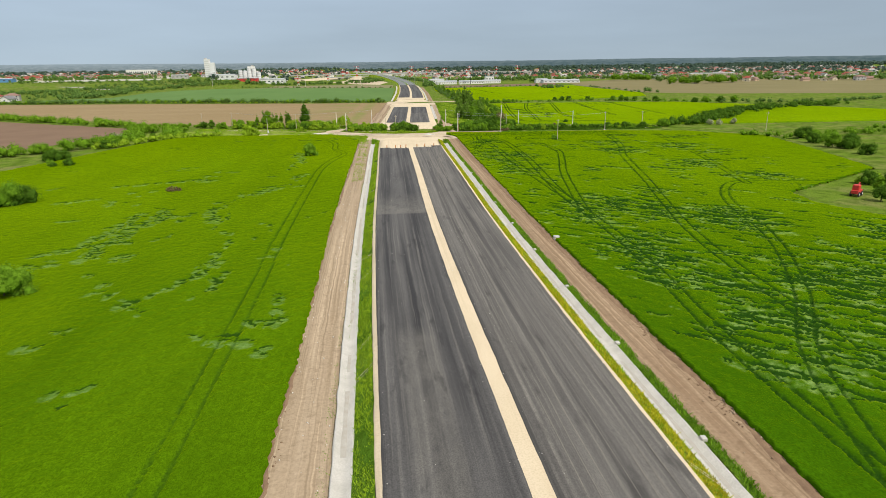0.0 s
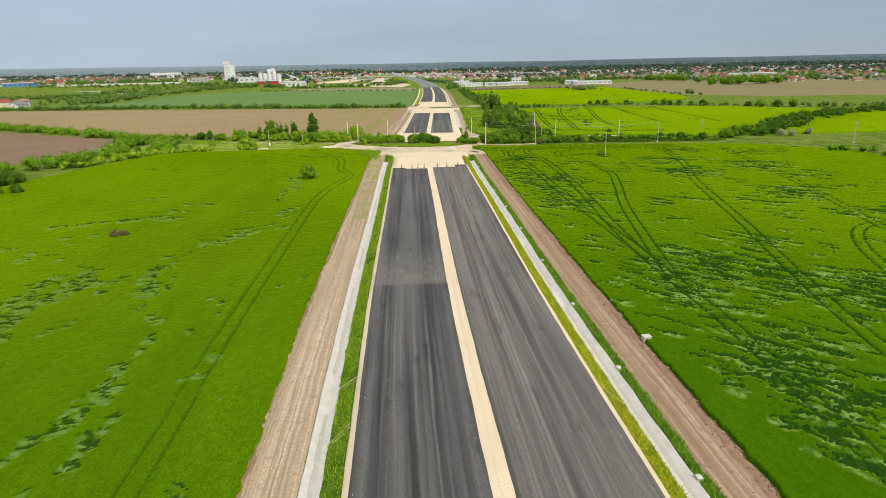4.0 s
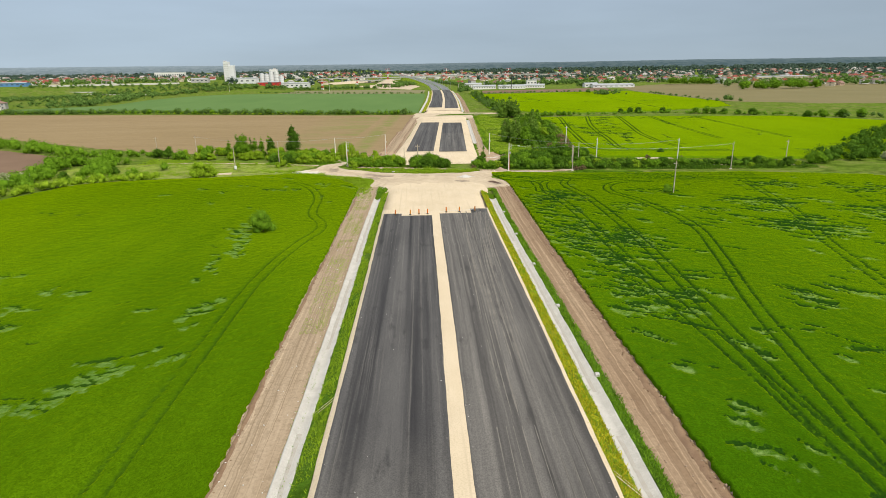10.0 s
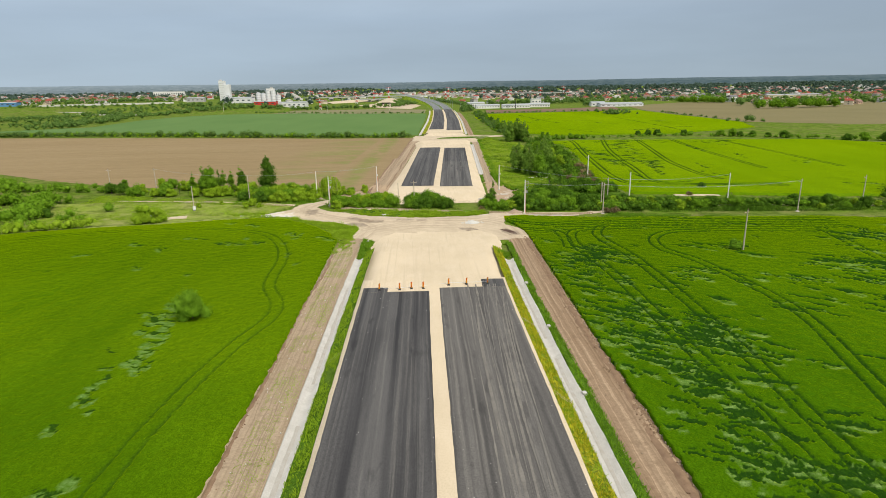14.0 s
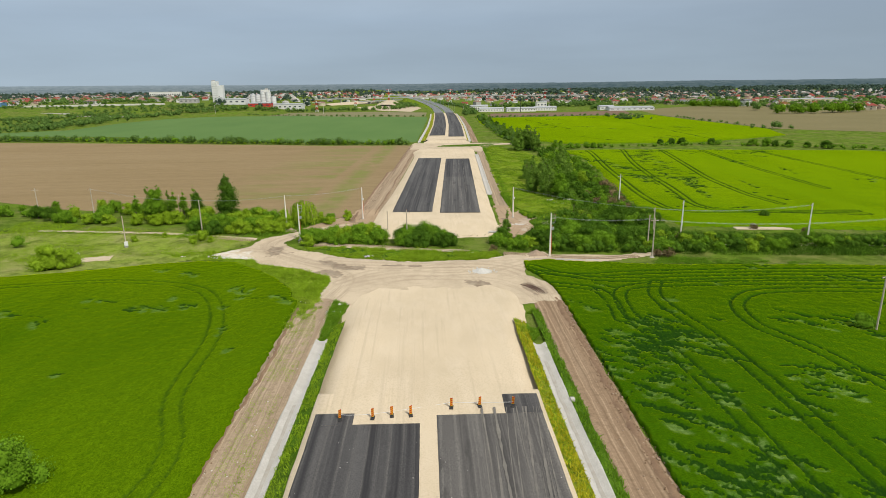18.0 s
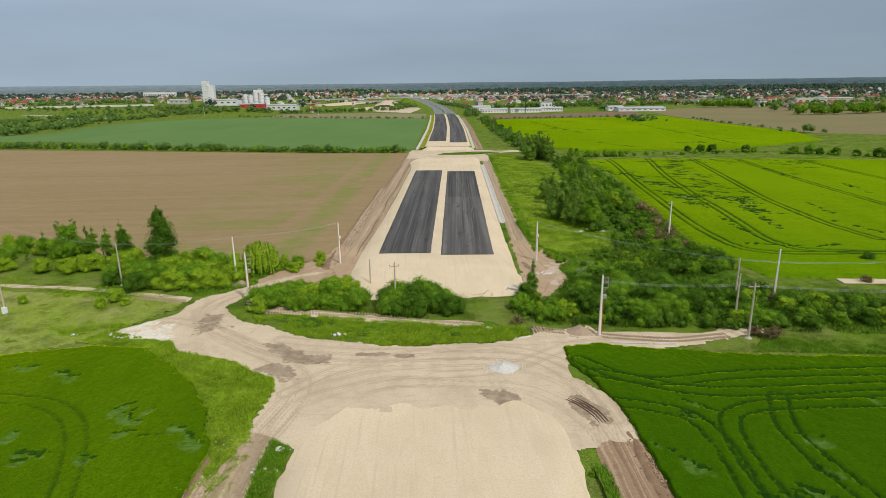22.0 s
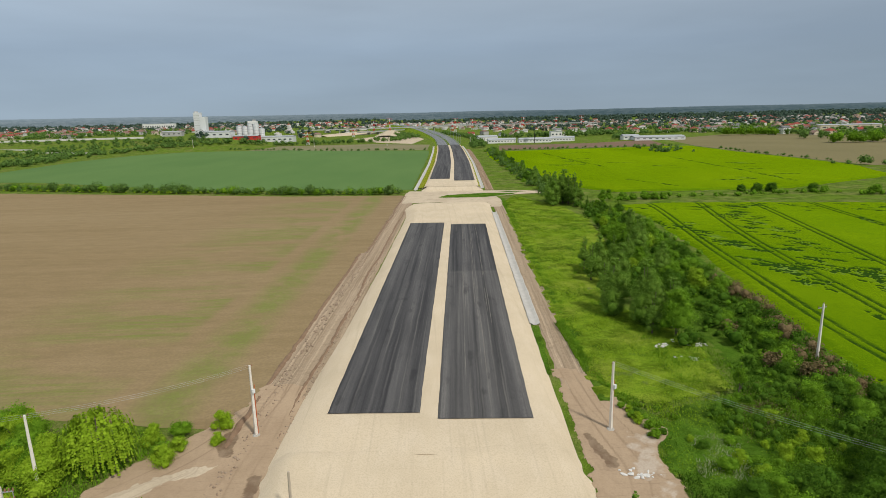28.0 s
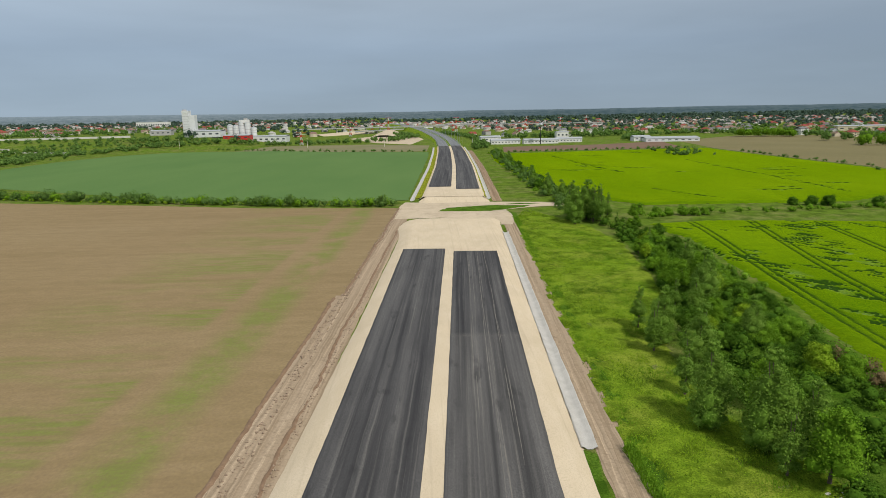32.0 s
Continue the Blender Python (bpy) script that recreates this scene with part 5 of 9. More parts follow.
for _k, (_s, _line) in enumerate(((1.0, [(97.2, 388), (93.8, 375.6), (89.8, 357.6)]), (0.9, [(98.5, 392), (97.8, 379.7), (97, 374)]), (0.9, [(82, 373), (80.4, 355.3)]), (0.8, [(62.5, 348), (63.5, 337.3)]), (0.9, [(116.8, 388), (114.2, 373)]),
                                  (1.1, [(145.7, 462), (140.7, 432)]), (0.9, [(79.8, 466), (79.6, 450)]), (0.8, [(71.2, 414), (71, 404)]), (0.9, [(75, 345), (88, 341), (96, 343)]), (1.0, [(111, 584), (118, 566), (127, 549)]),
                                  (0.8, [(84.6, 391), (84, 384)]), (0.8, [(108, 365), (112, 352)]), (0.9, [(150, 420), (146, 400)]))):
    TEARS_N += chain(320 + _k, _line, _s, 0.25)
TEARS_N += laid(16, 30, (60, 300, 540, 850), lambda x, y: np.full(np.shape(x), 0.5), 4.0, -0.25)
TEARS_N += laid(18, 26, (66, 260, 315, 500), lambda x, y: np.full(np.shape(x), 0.5), 1.2, -0.05)


def lodge_far(x, y):
    lay, cut = tear(x, y, TEARS_N, 0.46)
    return np.maximum(lay, np.clip((thick_far(x, y) - 0.5) * 2.2, 0, 1) * np.clip(fbm(x * 0.3, y * 0.16, 55) * 4 - 1.9, 0, 1)), cut


G_LINES = [smooth_line(p) for p in ([(91, 500), (89.1, 482.4), (80.1, 430), (75.6, 398.4), (71.6, 369.7), (70.3, 353.1), (70.8, 343.4), (73.7, 338.7), (82.2, 336.3), (120, 334)],
                                    [(110, 500), (109.2, 494.2), (97.1, 445.1), (90, 406.7), (86.7, 382.7), (83.4, 363.1), (81, 349.9), (82, 343.1), (86.8, 338), (120, 330)],
                                    [(130, 495), (125.4, 473.2), (116.4, 432.9), (108.6, 397.9), (105.9, 377.1), (104.6, 360.7), (106, 346)], [(150, 492), (145.9, 465.4), (141.7, 434.8), (138.6, 404.2), (136, 370)],
                                    [(176, 488), (172, 430), (168, 370)])]
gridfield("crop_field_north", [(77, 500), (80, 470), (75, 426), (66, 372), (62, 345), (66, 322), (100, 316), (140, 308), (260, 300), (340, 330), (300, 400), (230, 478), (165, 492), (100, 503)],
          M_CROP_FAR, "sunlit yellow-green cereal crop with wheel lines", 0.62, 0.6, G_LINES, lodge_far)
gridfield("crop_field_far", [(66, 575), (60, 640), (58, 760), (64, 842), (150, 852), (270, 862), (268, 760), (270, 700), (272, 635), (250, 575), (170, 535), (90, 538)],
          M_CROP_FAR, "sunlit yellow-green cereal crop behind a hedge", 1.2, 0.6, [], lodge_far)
field("stubble_field", [(275, 862), (273, 760), (275, 700), (277, 632), (330, 590), (500, 540), (900, 600), (1000, 800), (800, 980), (420, 1100), (300, 1000)], M_FALLOW_R, "dry tan stubble field before the town")
field("dark_plot", [(80, 870), (255, 880), (280, 1000), (200, 960), (90, 950)], M_PLOUGH_DARK, "dark tilled plot")


# ---------------------------------------------------------------- trees, bushes, weeds
def leaf_quads(P, N, S, rng):
    """Leaf-clump quads at P with normals N and sizes S."""
    n = len(P)
    N = N / np.maximum(np.linalg.norm(N, axis=1, keepdims=True), 1e-6)
    A = np.cross(N, rng.normal(size=(n, 3)))
    A /= np.maximum(np.linalg.norm(A, axis=1, keepdims=True), 1e-6)
    B = np.cross(N, A)
    a, b = A * S[:, None] * 0.5, B * (S * rng.uniform(0.32, 0.5, n))[:, None]
    tip = N * (S * 0.14)[:, None]
    V = np.stack([P - a, P - b * 0.9 + tip, P + a, P + b * 0.9 + tip], 1).reshape(-1, 3)
    return V, np.arange(4 * n).reshape(-1, 4)


def cube_ball():
    """A small rounded body of 24 quads."""
    V, F, at = [], [], {}
    def vert(p):
        if p not in at:
            at[p] = len(V)
            V.append(np.array(p, float) / np.linalg.norm(p))
        return at[p]
    for ax in range(3):
        for s in (-1, 1):
            for i in (-1, 0):
                for j in (-1, 0):
                    q = []
                    for u, v in ((i, j), (i + 1, j), (i + 1, j + 1), (i, j + 1)):
                        p = [u, v]
                        p.insert(ax, s)
                        q.append(vert(tuple(p)))
                    F.append(q if s * (1 if ax != 1 else -1) > 0 else q[::-1])
    return np.array(V), np.array(F)


BALL_V, BALL_F = cube_ball()


def with_cores(V, F, C, R, rng):
    """Adds a dim inner body to each lobe, so that leaves do not float."""
    n = len(C)
    P = (C[:, None, :] + BALL_V[None] * R[:, None, :] * rng.uniform(0.6, 1.18, (n, len(BALL_V), 1))).reshape(-1, 3)
    G = (BALL_F[None] + len(BALL_V) * np.arange(n)[:, None, None] + len(V)).reshape(-1, 4)
    return np.concatenate([V, P]), np.concatenate([F, G])


def blob_leaves(blobs, n, size, rng, hollow=0.55, up=0.35, spread=0.95):
    """Leaves in the outer shells of blobs (x, y, z, rx, rz)."""
    B = np.array(blobs, float)
    w = B[:, 3] * B[:, 4]
    k = rng.choice(len(B), n, p=w / w.sum())
    D = rng.normal(size=(n, 3))
    D /= np.linalg.norm(D, axis=1, keepdims=True)
    D[:, 2] = np.where(D[:, 2] < -0.45, -D[:, 2], D[:, 2])
    r = rng.uniform(hollow, 1.0, n) ** 0.6 * (1 + 0.2 * rng.normal(size=n))
    P = B[k, :3] + D * r[:, None] * np.stack([B[k, 3], B[k, 3], B[k, 4]], 1)
    N = D + np.array([0, 0, up]) + spread * rng.normal(size=(n, 3))
    return leaf_quads(P, N, size * rng.uniform(0.6, 1.35, n), rng)


def trunk_mesh(name, h, r, limbs, rng, lean=0.04):
    bm = bmesh.new()
    pts = [Vector((lean * h * rng.uniform(-1, 1) * (i / 4) ** 1.5, lean * h * rng.uniform(-1, 1) * (i / 4) ** 1.5, h * i / 4)) for i in range(5)]
    for i in range(4):
        rod(bm, pts[i], pts[i + 1], r * (1 - 0.2 * i), r * (1 - 0.2 * (i + 1)), 7)
    for bx, by, bz, br in limbs:
        s = pts[2].lerp(pts[4], rng.uniform(-0.6, 0.8))
        rod(bm, s, Vector((bx, by, bz)), r * 0.4, r * 0.12, 5)
    me = bpy.data.meshes.new(name)
    bm.to_mesh(me)
    bm.free()
    return me


PROTO = {}


def plant(key, name, label, category, trunk_h, trunk_r, blobs, n, size, leaf, seed, hollow=0.55, up=0.35, stems=1):
    """A plant prototype: trunk with limbs and a crown of leaf clumps. Kept until its first use."""
    rng = np.random.RandomState(seed)
    o = tagged(new(name), label, category)
    limbs = [(b[0], b[1], b[2], b[3]) for b in blobs[:9]]
    obj("trunk" if stems == 1 else "stem", trunk_mesh("trunk", trunk_h, trunk_r, limbs, rng), M_BARK, o)
    V, F = blob_leaves(blobs, n, size, rng, hollow, up)
    if hollow > 0.4:
        B = np.array(blobs, float)
        V, F = with_cores(V, F, B[:, :3], B[:, [3, 3, 4]] * (0.7 if stems == 3 else 0.64), rng)
    obj("crown" if stems == 1 else "foliage", mesh_np("crown", V, F), leaf, o)
    PROTO[key] = [o, False]
    return o


def crown_blobs(seed, h0, h1, r, n, taper=0.5):
    """Uneven clumps that fill a crown between two heights."""
    rng = np.random.RandomState(seed)
    out = []
    for i in range(n):
        t = rng.uniform(0, 1)
        rr = r * (1 - taper * abs(2 * t - 0.75)) * rng.uniform(0.35, 0.75)
        a, d = rng.uniform(0, 6.283), r * (1 - taper * t) * rng.uniform(0.15, 0.75)
        out.append((d * math.cos(a), d * math.sin(a), h0 + (h1 - h0) * t, rr, rr * rng.uniform(0.7, 1.1)))
    return out


_rp = random.Random(4)


def put(key, x, y, scale=1.0, group="", squash=1.0, label=""):
    o, used = PROTO[key]
    m = pose(x, y, gh(x, y) - 0.05, 0, 0, _rp.uniform(0, 360)) @ Matrix.Diagonal((scale, scale, scale * squash, 1))
    if not used:
        PROTO[key][1] = True
        o.matrix_basis = m
        c = o
    else:
        keep = o.scale.copy()
        o.scale = (1, 1, 1)
        c = copy_thing(o, m)
        o.scale = keep
        if key.startswith("bush") and scale < 0.95:
            c.name = "shrub"
    if group:
        c["group"] = group
    if label:
        c["label"] = label
    return c


for i, (mat_, lab) in enumerate(((M_LEAF, "mid-green leafy bush in the hedge"), (M_LEAF_LIGHT, "fresh yellow-green bush in the hedge"), (M_LEAF_DARK, "dark green dense bush in the hedge"))):
    for j in range(2):
        plant("bush%d%d" % (i, j), "bush", lab, "bush", 1.2, 0.07, crown_blobs(10 + 3 * i + j, 0.35, 1.9, 1.45, 20, 0.35), 5600, 0.105, mat_, 30 + i + 7 * j, stems=3)
plant("blossom", "bush", "hedge bush covered in whitish blossom", "bush", 1.2, 0.07, crown_blobs(50, 0.4, 2.1, 1.5, 13, 0.35), 950, 0.30, M_LEAF_PALE, 51, stems=3)
plant("dry", "shrub", "bare reddish brown shrub of dry twigs", "shrub", 0.8, 0.05, crown_blobs(55, 0.3, 1.2, 1.2, 10, 0.3), 700, 0.24, M_LEAF_DRY, 56, 0.2, stems=3)
plant("round", "tree", "broad-crowned deciduous tree, mid green", "tree", 3.6, 0.20, crown_blobs(61, 2.2, 6.8, 2.9, 26), 6500, 0.2, M_LEAF, 62)
plant("dark", "tree", "dark green rounded deciduous tree", "tree", 3.0, 0.20, crown_blobs(64, 1.4, 5.6, 2.9, 26), 6500, 0.2, M_LEAF_DARK, 65)
plant("poplar", "poplar_tree", "upright poplar with silvery green leaves", "tree", 6.0, 0.18, crown_blobs(67, 1.0, 9.0, 1.7, 30, 0.65), 6000, 0.22, M_LEAF_POPLAR, 68)
plant("poplar_wide", "poplar_tree", "tall bushy poplar with silvery green leaves", "tree", 6.0, 0.22, crown_blobs(70, 0.8, 9.6, 2.7, 52, 0.6), 12000, 0.19, M_LEAF_POPLAR, 71, 0.65)
plant("slender", "tree", "slender young tree with light leaves", "tree", 4.5, 0.10, crown_blobs(73, 1.2, 6.6, 1.1, 18, 0.7), 2600, 0.2, M_LEAF, 74, 0.3)
plant("dense", "tree", "dense dark egg-shaped tree", "tree", 3.0, 0.20, crown_blobs(76, 1.0, 8.4, 2.3, 46, 0.75), 10000, 0.19, M_LEAF_DARK, 77, 0.65)
plant("yellowish", "tree", "yellow-green spring tree in the scrub", "tree", 3.0, 0.18, crown_blobs(79, 1.3, 5.4, 2.7, 24), 6000, 0.2, M_LEAF_LIGHT, 80)


def willow(x, y):
    rng = np.random.RandomState(90)
    o = base("willow_tree", x, y, gh(x, y) - 0.05, "weeping willow with drooping yellow-green strands", "tree")
    tops = crown_blobs(91, 4.2, 5.6, 2.8, 12, 0.3)
    obj("trunk", trunk_mesh("trunk", 4.0, 0.28, [t[:4] for t in tops[:8]], rng), M_BARK, o)
    P, N = [], []
    for _ in range(260):
        a, d = rng.uniform(0, 6.283), 3.4 * math.sqrt(rng.uniform(0.05, 1))
        z = 6.4 - 0.16 * d * d + rng.uniform(-0.4, 0.4)
        low = rng.uniform(0.5, 2.6)
        k = 0
        while z > low and k < 16:
            P.append((math.cos(a) * (d + 0.05 * k), math.sin(a) * (d + 0.05 * k), z))
            N.append((math.cos(a), math.sin(a), 0.35))
            z -= rng.uniform(0.22, 0.36)
            k += 1
    V, F = leaf_quads(np.array(P), np.array(N) + 0.4 * rng.normal(size=(len(P), 3)), 0.36 * rng.uniform(0.7, 1.3, len(P)), rng)
    obj("crown", mesh_np("crown", V, F), M_LEAF_LIGHT, o)


willow(-31.2, 333.5)
_rb = random.Random(12)


def thicket(poly, n, keys, lo, hi, group):
    """Bushes scattered in a stretch of hedge."""
    xs, ys = [p[0] for p in poly], [p[1] for p in poly]
    done, tries = [], 0
    while len(done) < n and tries < n * 60:
        tries += 1
        x, y = _rb.uniform(min(xs), max(xs)), _rb.uniform(min(ys), max(ys))
        if not inside(poly, np.array([x]), np.array([y]))[0] or any((x - a) ** 2 + (y - b) ** 2 < 1.2 for a, b in done):
            continue
        done.append((x, y))
        put(_rb.choice(keys), x, y, _rb.uniform(lo, hi), group, _rb.uniform(0.8, 1.15))


B_MID = ["bush00", "bush01", "bush10", "bush00"]
B_ALL = ["bush00", "bush01", "bush10", "bush11", "bush20", "bush21"]
B_DARK = ["bush20", "bush21", "bush00", "bush01"]
B_LIGHT = ["bush10", "bush11", "bush00"]
# west hedge by the track
thicket([(-27, 311.5), (-10, 311.5), (-9, 317), (-14, 321), (-27, 317)], 34, B_LIGHT + B_MID, 1.0, 1.6, "bushes beside the embankment")
thicket([(-60, 324), (-40, 322), (-36, 324), (-34, 332), (-44, 342), (-62, 340)], 46, B_LIGHT + B_LIGHT + B_ALL, 1.1, 1.9, "hedge bushes west of the track")
thicket([(-100, 338), (-62, 336), (-62, 346), (-84, 356), (-104, 356)], 30, B_LIGHT, 0.9, 1.7, "hedge bushes west of the track")
thicket([(-26, 333), (-17.5, 336), (-20, 342), (-30, 338)], 7, B_MID, 0.7, 1.1, "bushes by the haul road")
for x, y, s in ((-54, 316, 0.9), (-52.5, 318, 1.2), (-69, 319, 0.7), (-74, 294, 2.3), (-71.6, 295.5, 1.9), (-76.5, 338, 1.0), (-63, 322, 0.6), (-50, 316.5, 0.7)):
    put("bush11" if s != 1.9 else "bush10", x, y, s, label="yellow-green leafy bush standing in the meadow")
for x, y, k, s in ((-52.6, 339, "dense", 1.6), (-61.8, 342, "dense", 1.0), (-63, 344, "slender", 1.45), (-72.5, 342, "round", 1.25), (-75.5, 343, "poplar", 1.05), (-66, 343, "slender", 1.3), (-68.5, 342.5, "slender", 1.35), (-79, 343, "slender", 1.2), (-73.5, 345, "poplar", 1.05), (-70.5, 344, "poplar", 0.9), (-57, 338, "yellowish", 0.75), (-47, 337, "yellowish", 0.7),
                   (-85, 346, "slender", 0.7), (-58, 333, "yellowish", 0.6), (-44, 333, "yellowish", 0.55), (-104, 345, "dark", 0.75), (-109, 348, "dark", 0.7), (-106, 352, "round", 0.6)):
    put(k, x, y, s, "trees in the west hedge")
for x, y, s in ((-133, 292, 1.5), (-130, 294, 1.3), (-136, 295, 1.4), (-127.5, 295.5, 1.1)):
    put("blossom", x, y, s, "bushes beside the dark field")
for x, y, s in ((-128.8, 229, 1.9), (-126.5, 231, 1.6), (-131.5, 231, 1.7), (-124, 259, 1.6), (-121.5, 260.5, 1.3), (-117, 214, 1.3), (-118.5, 297, 1.4), (-108, 309, 1.2)):
    put("bush20", x, y, s, "bushes beside the dark field")
# the mound of bushes before the embankment and the east hedge
thicket([(-5, 308.8), (6, 308.2), (7, 312), (2, 314.5), (-5, 314)], 20, B_DARK, 1.35, 1.85, "bushes before the embankment")
put("poplar", 20.3, 316.5, 0.72, label="thin dark young tree beside the culvert")
put("bush20", 18.8, 314.5, 1.3)
thicket([(11, 304.5), (24, 303.5), (26, 312), (16, 315)], 14, B_MID, 0.6, 1.1, "low bushes at the track's edge")
thicket([(28, 302.5), (46, 300.5), (48, 312), (44, 326), (30, 322), (27, 312)], 34, B_DARK, 1.05, 1.75, "east hedge bushes")
thicket([(48, 300), (80, 296), (84, 304), (64, 309), (50, 311)]  , 26, B_ALL + B_DARK, 0.9, 1.35, "east hedge bushes")
thicket([(84, 297), (128, 293), (130, 302), (90, 305)], 16, B_DARK + B_ALL, 0.8, 1.5, "east hedge bushes")
thicket([(50, 326), (58, 320), (64, 334), (60, 352), (54, 356), (49, 340)], 26, B_DARK, 0.8, 1.35, "scrub along the tree row")
thicket([(33, 326), (50, 323), (54, 336), (47, 341.5), (41, 339.5), (36, 334)], 24, B_LIGHT + B_ALL, 0.4, 0.85, "low scrub on the meadow's edge")
thicket([(26.5, 345), (28.2, 344), (31, 337), (35, 334), (34, 331.5), (29, 335)], 12, B_ALL, 0.32, 0.55, "low scrub on the meadow's edge")
thicket([(54, 356), (61, 352), (66, 386), (60, 400), (52, 384)], 20, B_DARK, 0.8, 1.3, "scrub along the tree row")
thicket([(52, 398), (66, 400), (73, 440), (70, 480), (58, 470), (54, 430)], 26, B_DARK + B_LIGHT, 1.0, 1.8, "scrub along the tree row")
for x, y, s in ((51, 295.5, 1.2), (49.5, 297, 0.9), (60, 311, 1.0), (15.5, 303.2, 0.9), (53, 352, 1.5), (56, 348, 1.6), (58, 343, 1.4), (54, 366, 1.2), (92, 313, 1.0), (52, 308, 0.9), (-68, 164.5, 1.1), (-66.4, 165.2, 0.9), (82, 318, 0.9)):
    put("dry", x, y, s)
for x, y, k, s in ((37.8, 376, "poplar_wide", 1.1), (41.8, 371, "poplar_wide", 1.2), (44.3, 364.5, "round", 1.15), (41, 366, "poplar", 0.85), (45.5, 369, "poplar_wide", 0.9), (38.5, 384, "poplar", 0.9), (39.8, 398, "poplar", 0.95),
                   (42.5, 402, "poplar_wide", 0.95), (44, 392, "poplar_wide", 1.0), (41, 408, "poplar", 0.85), (46, 380, "round", 0.9), (50.2, 415, "poplar", 0.75), (48, 405, "dark", 0.9), (53, 388, "dark", 0.9), (56, 432, "round", 0.8),
                   (62, 440, "dark", 0.9), (66, 446, "dark", 0.95), (60, 455, "yellowish", 0.7), (70, 462, "dark", 0.8), (57.5, 386, "yellowish", 0.95), (60.5, 392, "dark", 0.8), (43.5, 343.5, "slender", 0.85), (50, 326, "dark", 0.95),
                   (47, 323.5, "dark", 0.85), (53, 329, "dark", 0.8), (56.4, 508, "poplar", 1.2), (58.5, 511, "poplar", 1.2), (61, 506, "poplar", 1.25), (63, 509, "poplar", 1.15), (59.8, 515, "poplar", 1.15), (65.5, 505, "poplar", 1.1),
                   (57, 520, "poplar", 0.85), (64, 516, "poplar", 0.9), (76, 509, "round", 0.75), (80.7, 517.5, "round", 0.6), (72, 478, "dark", 0.8), (68, 488, "dark", 0.7)):
    put(k, x, y, s, "row of trees beside the meadow")
for i in range(5):
    y = 385 + 52 * _rb.random()
    put(_rb.choice(["dark", "poplar_wide", "poplar_wide", "round"]), float(np.interp(y, [362, 400, 440], [49, 52, 61])) + _rb.uniform(-6, 6), y, _rb.uniform(0.75, 1.1), "row of trees beside the meadow")
for i in range(20):
    y = 392 + i * 5.6 + _rb.uniform(-1.5, 1.5)
    put(_rb.choice(["dark", "round", "poplar_wide", "poplar", "dark", "yellowish"]), float(np.interp(y, [372, 400, 440, 500], [52, 54, 62, 67])) + _rb.uniform(-4.5, 4.5), y, _rb.uniform(0.45, 0.75), "row of trees beside the meadow")
for i in range(34):
    y = 530 + 330 * _rb.random() ** 1.5
    put(_rb.choice(["round", "dark", "dark", "poplar_wide"]), 61.5 + 0.022 * (y - 535) + _rb.uniform(-4.5, 4.5), y, _rb.uniform(0.4, 0.95), "row of trees beside the far road")
for i in range(9):
    put(_rb.choice(["poplar", "poplar", "poplar_wide"]), _rb.uniform(54.5, 66), _rb.uniform(502, 520), _rb.uniform(1.05, 1.4), "row of trees beside the meadow")
# hedge between the two sunlit crops, and lone bushes
for x, y, s in ((86, 516, .9), (90, 515, .8), (95, 515, 1.0), (99, 514, .9), (103, 515, .8), (144, 531, .9), (150, 529, 1.1), (156, 528, 1.2), (172, 524.6, 1.1), (176, 523, .8), (191, 512, 1.2), (197, 510, 1.4), (201, 508, 1.0),
                (207, 505, 1.1), (214, 500, .9), (220, 493, 1.3), (242, 469, 1.2), (250, 467, 1.4), (261, 464.6, 1.5), (270, 460, 1.6), (133.3, 298.5, 1.9), (136, 299, 1.2), (90, 309, 1.0), (64, 257, 1.1), (92, 331, .9),
                (148, 413, .5), (-102.5, 154.2, 2.7), (-100.5, 156, 2.3), (-68.1, 90.6, 2.2), (-66.6, 92, 1.8), (-124, 216, 1.1), (-121.8, 213.4, .8)):
    put(_rb.choice(B_DARK), x, y, s * (1.55 if y > 450 else 1.0), label="dark green bush at the field's edge")
put("bush00", -37.7, 226.8, 1.85, "", 1.25, "large rounded green bush standing in the crop")
for x, y in ((-130, 289.4), (-128, 292), (-132, 287)):
    put("blossom", x, y, 1.4, label="bush covered in whitish blossom")
thicket([(94, 112), (104, 118), (112, 138), (118, 150), (128, 150), (120, 110), (104, 100)], 16, B_ALL, 1.0, 2.0, "bushes round the fenced plot")
put("dark", 106, 128, 0.7)
put("round", 112, 136, 0.6)
thicket([(158, 190), (172, 205), (176, 250), (168, 252), (160, 225)], 12, B_DARK, 1.4, 2.4, "bushes at the crop's far corner")
put("dark", 166, 240, 0.8)
for x, y in ((165, 300), (161, 302), (176, 305)):
    put("blossom", x, y, 1.2)


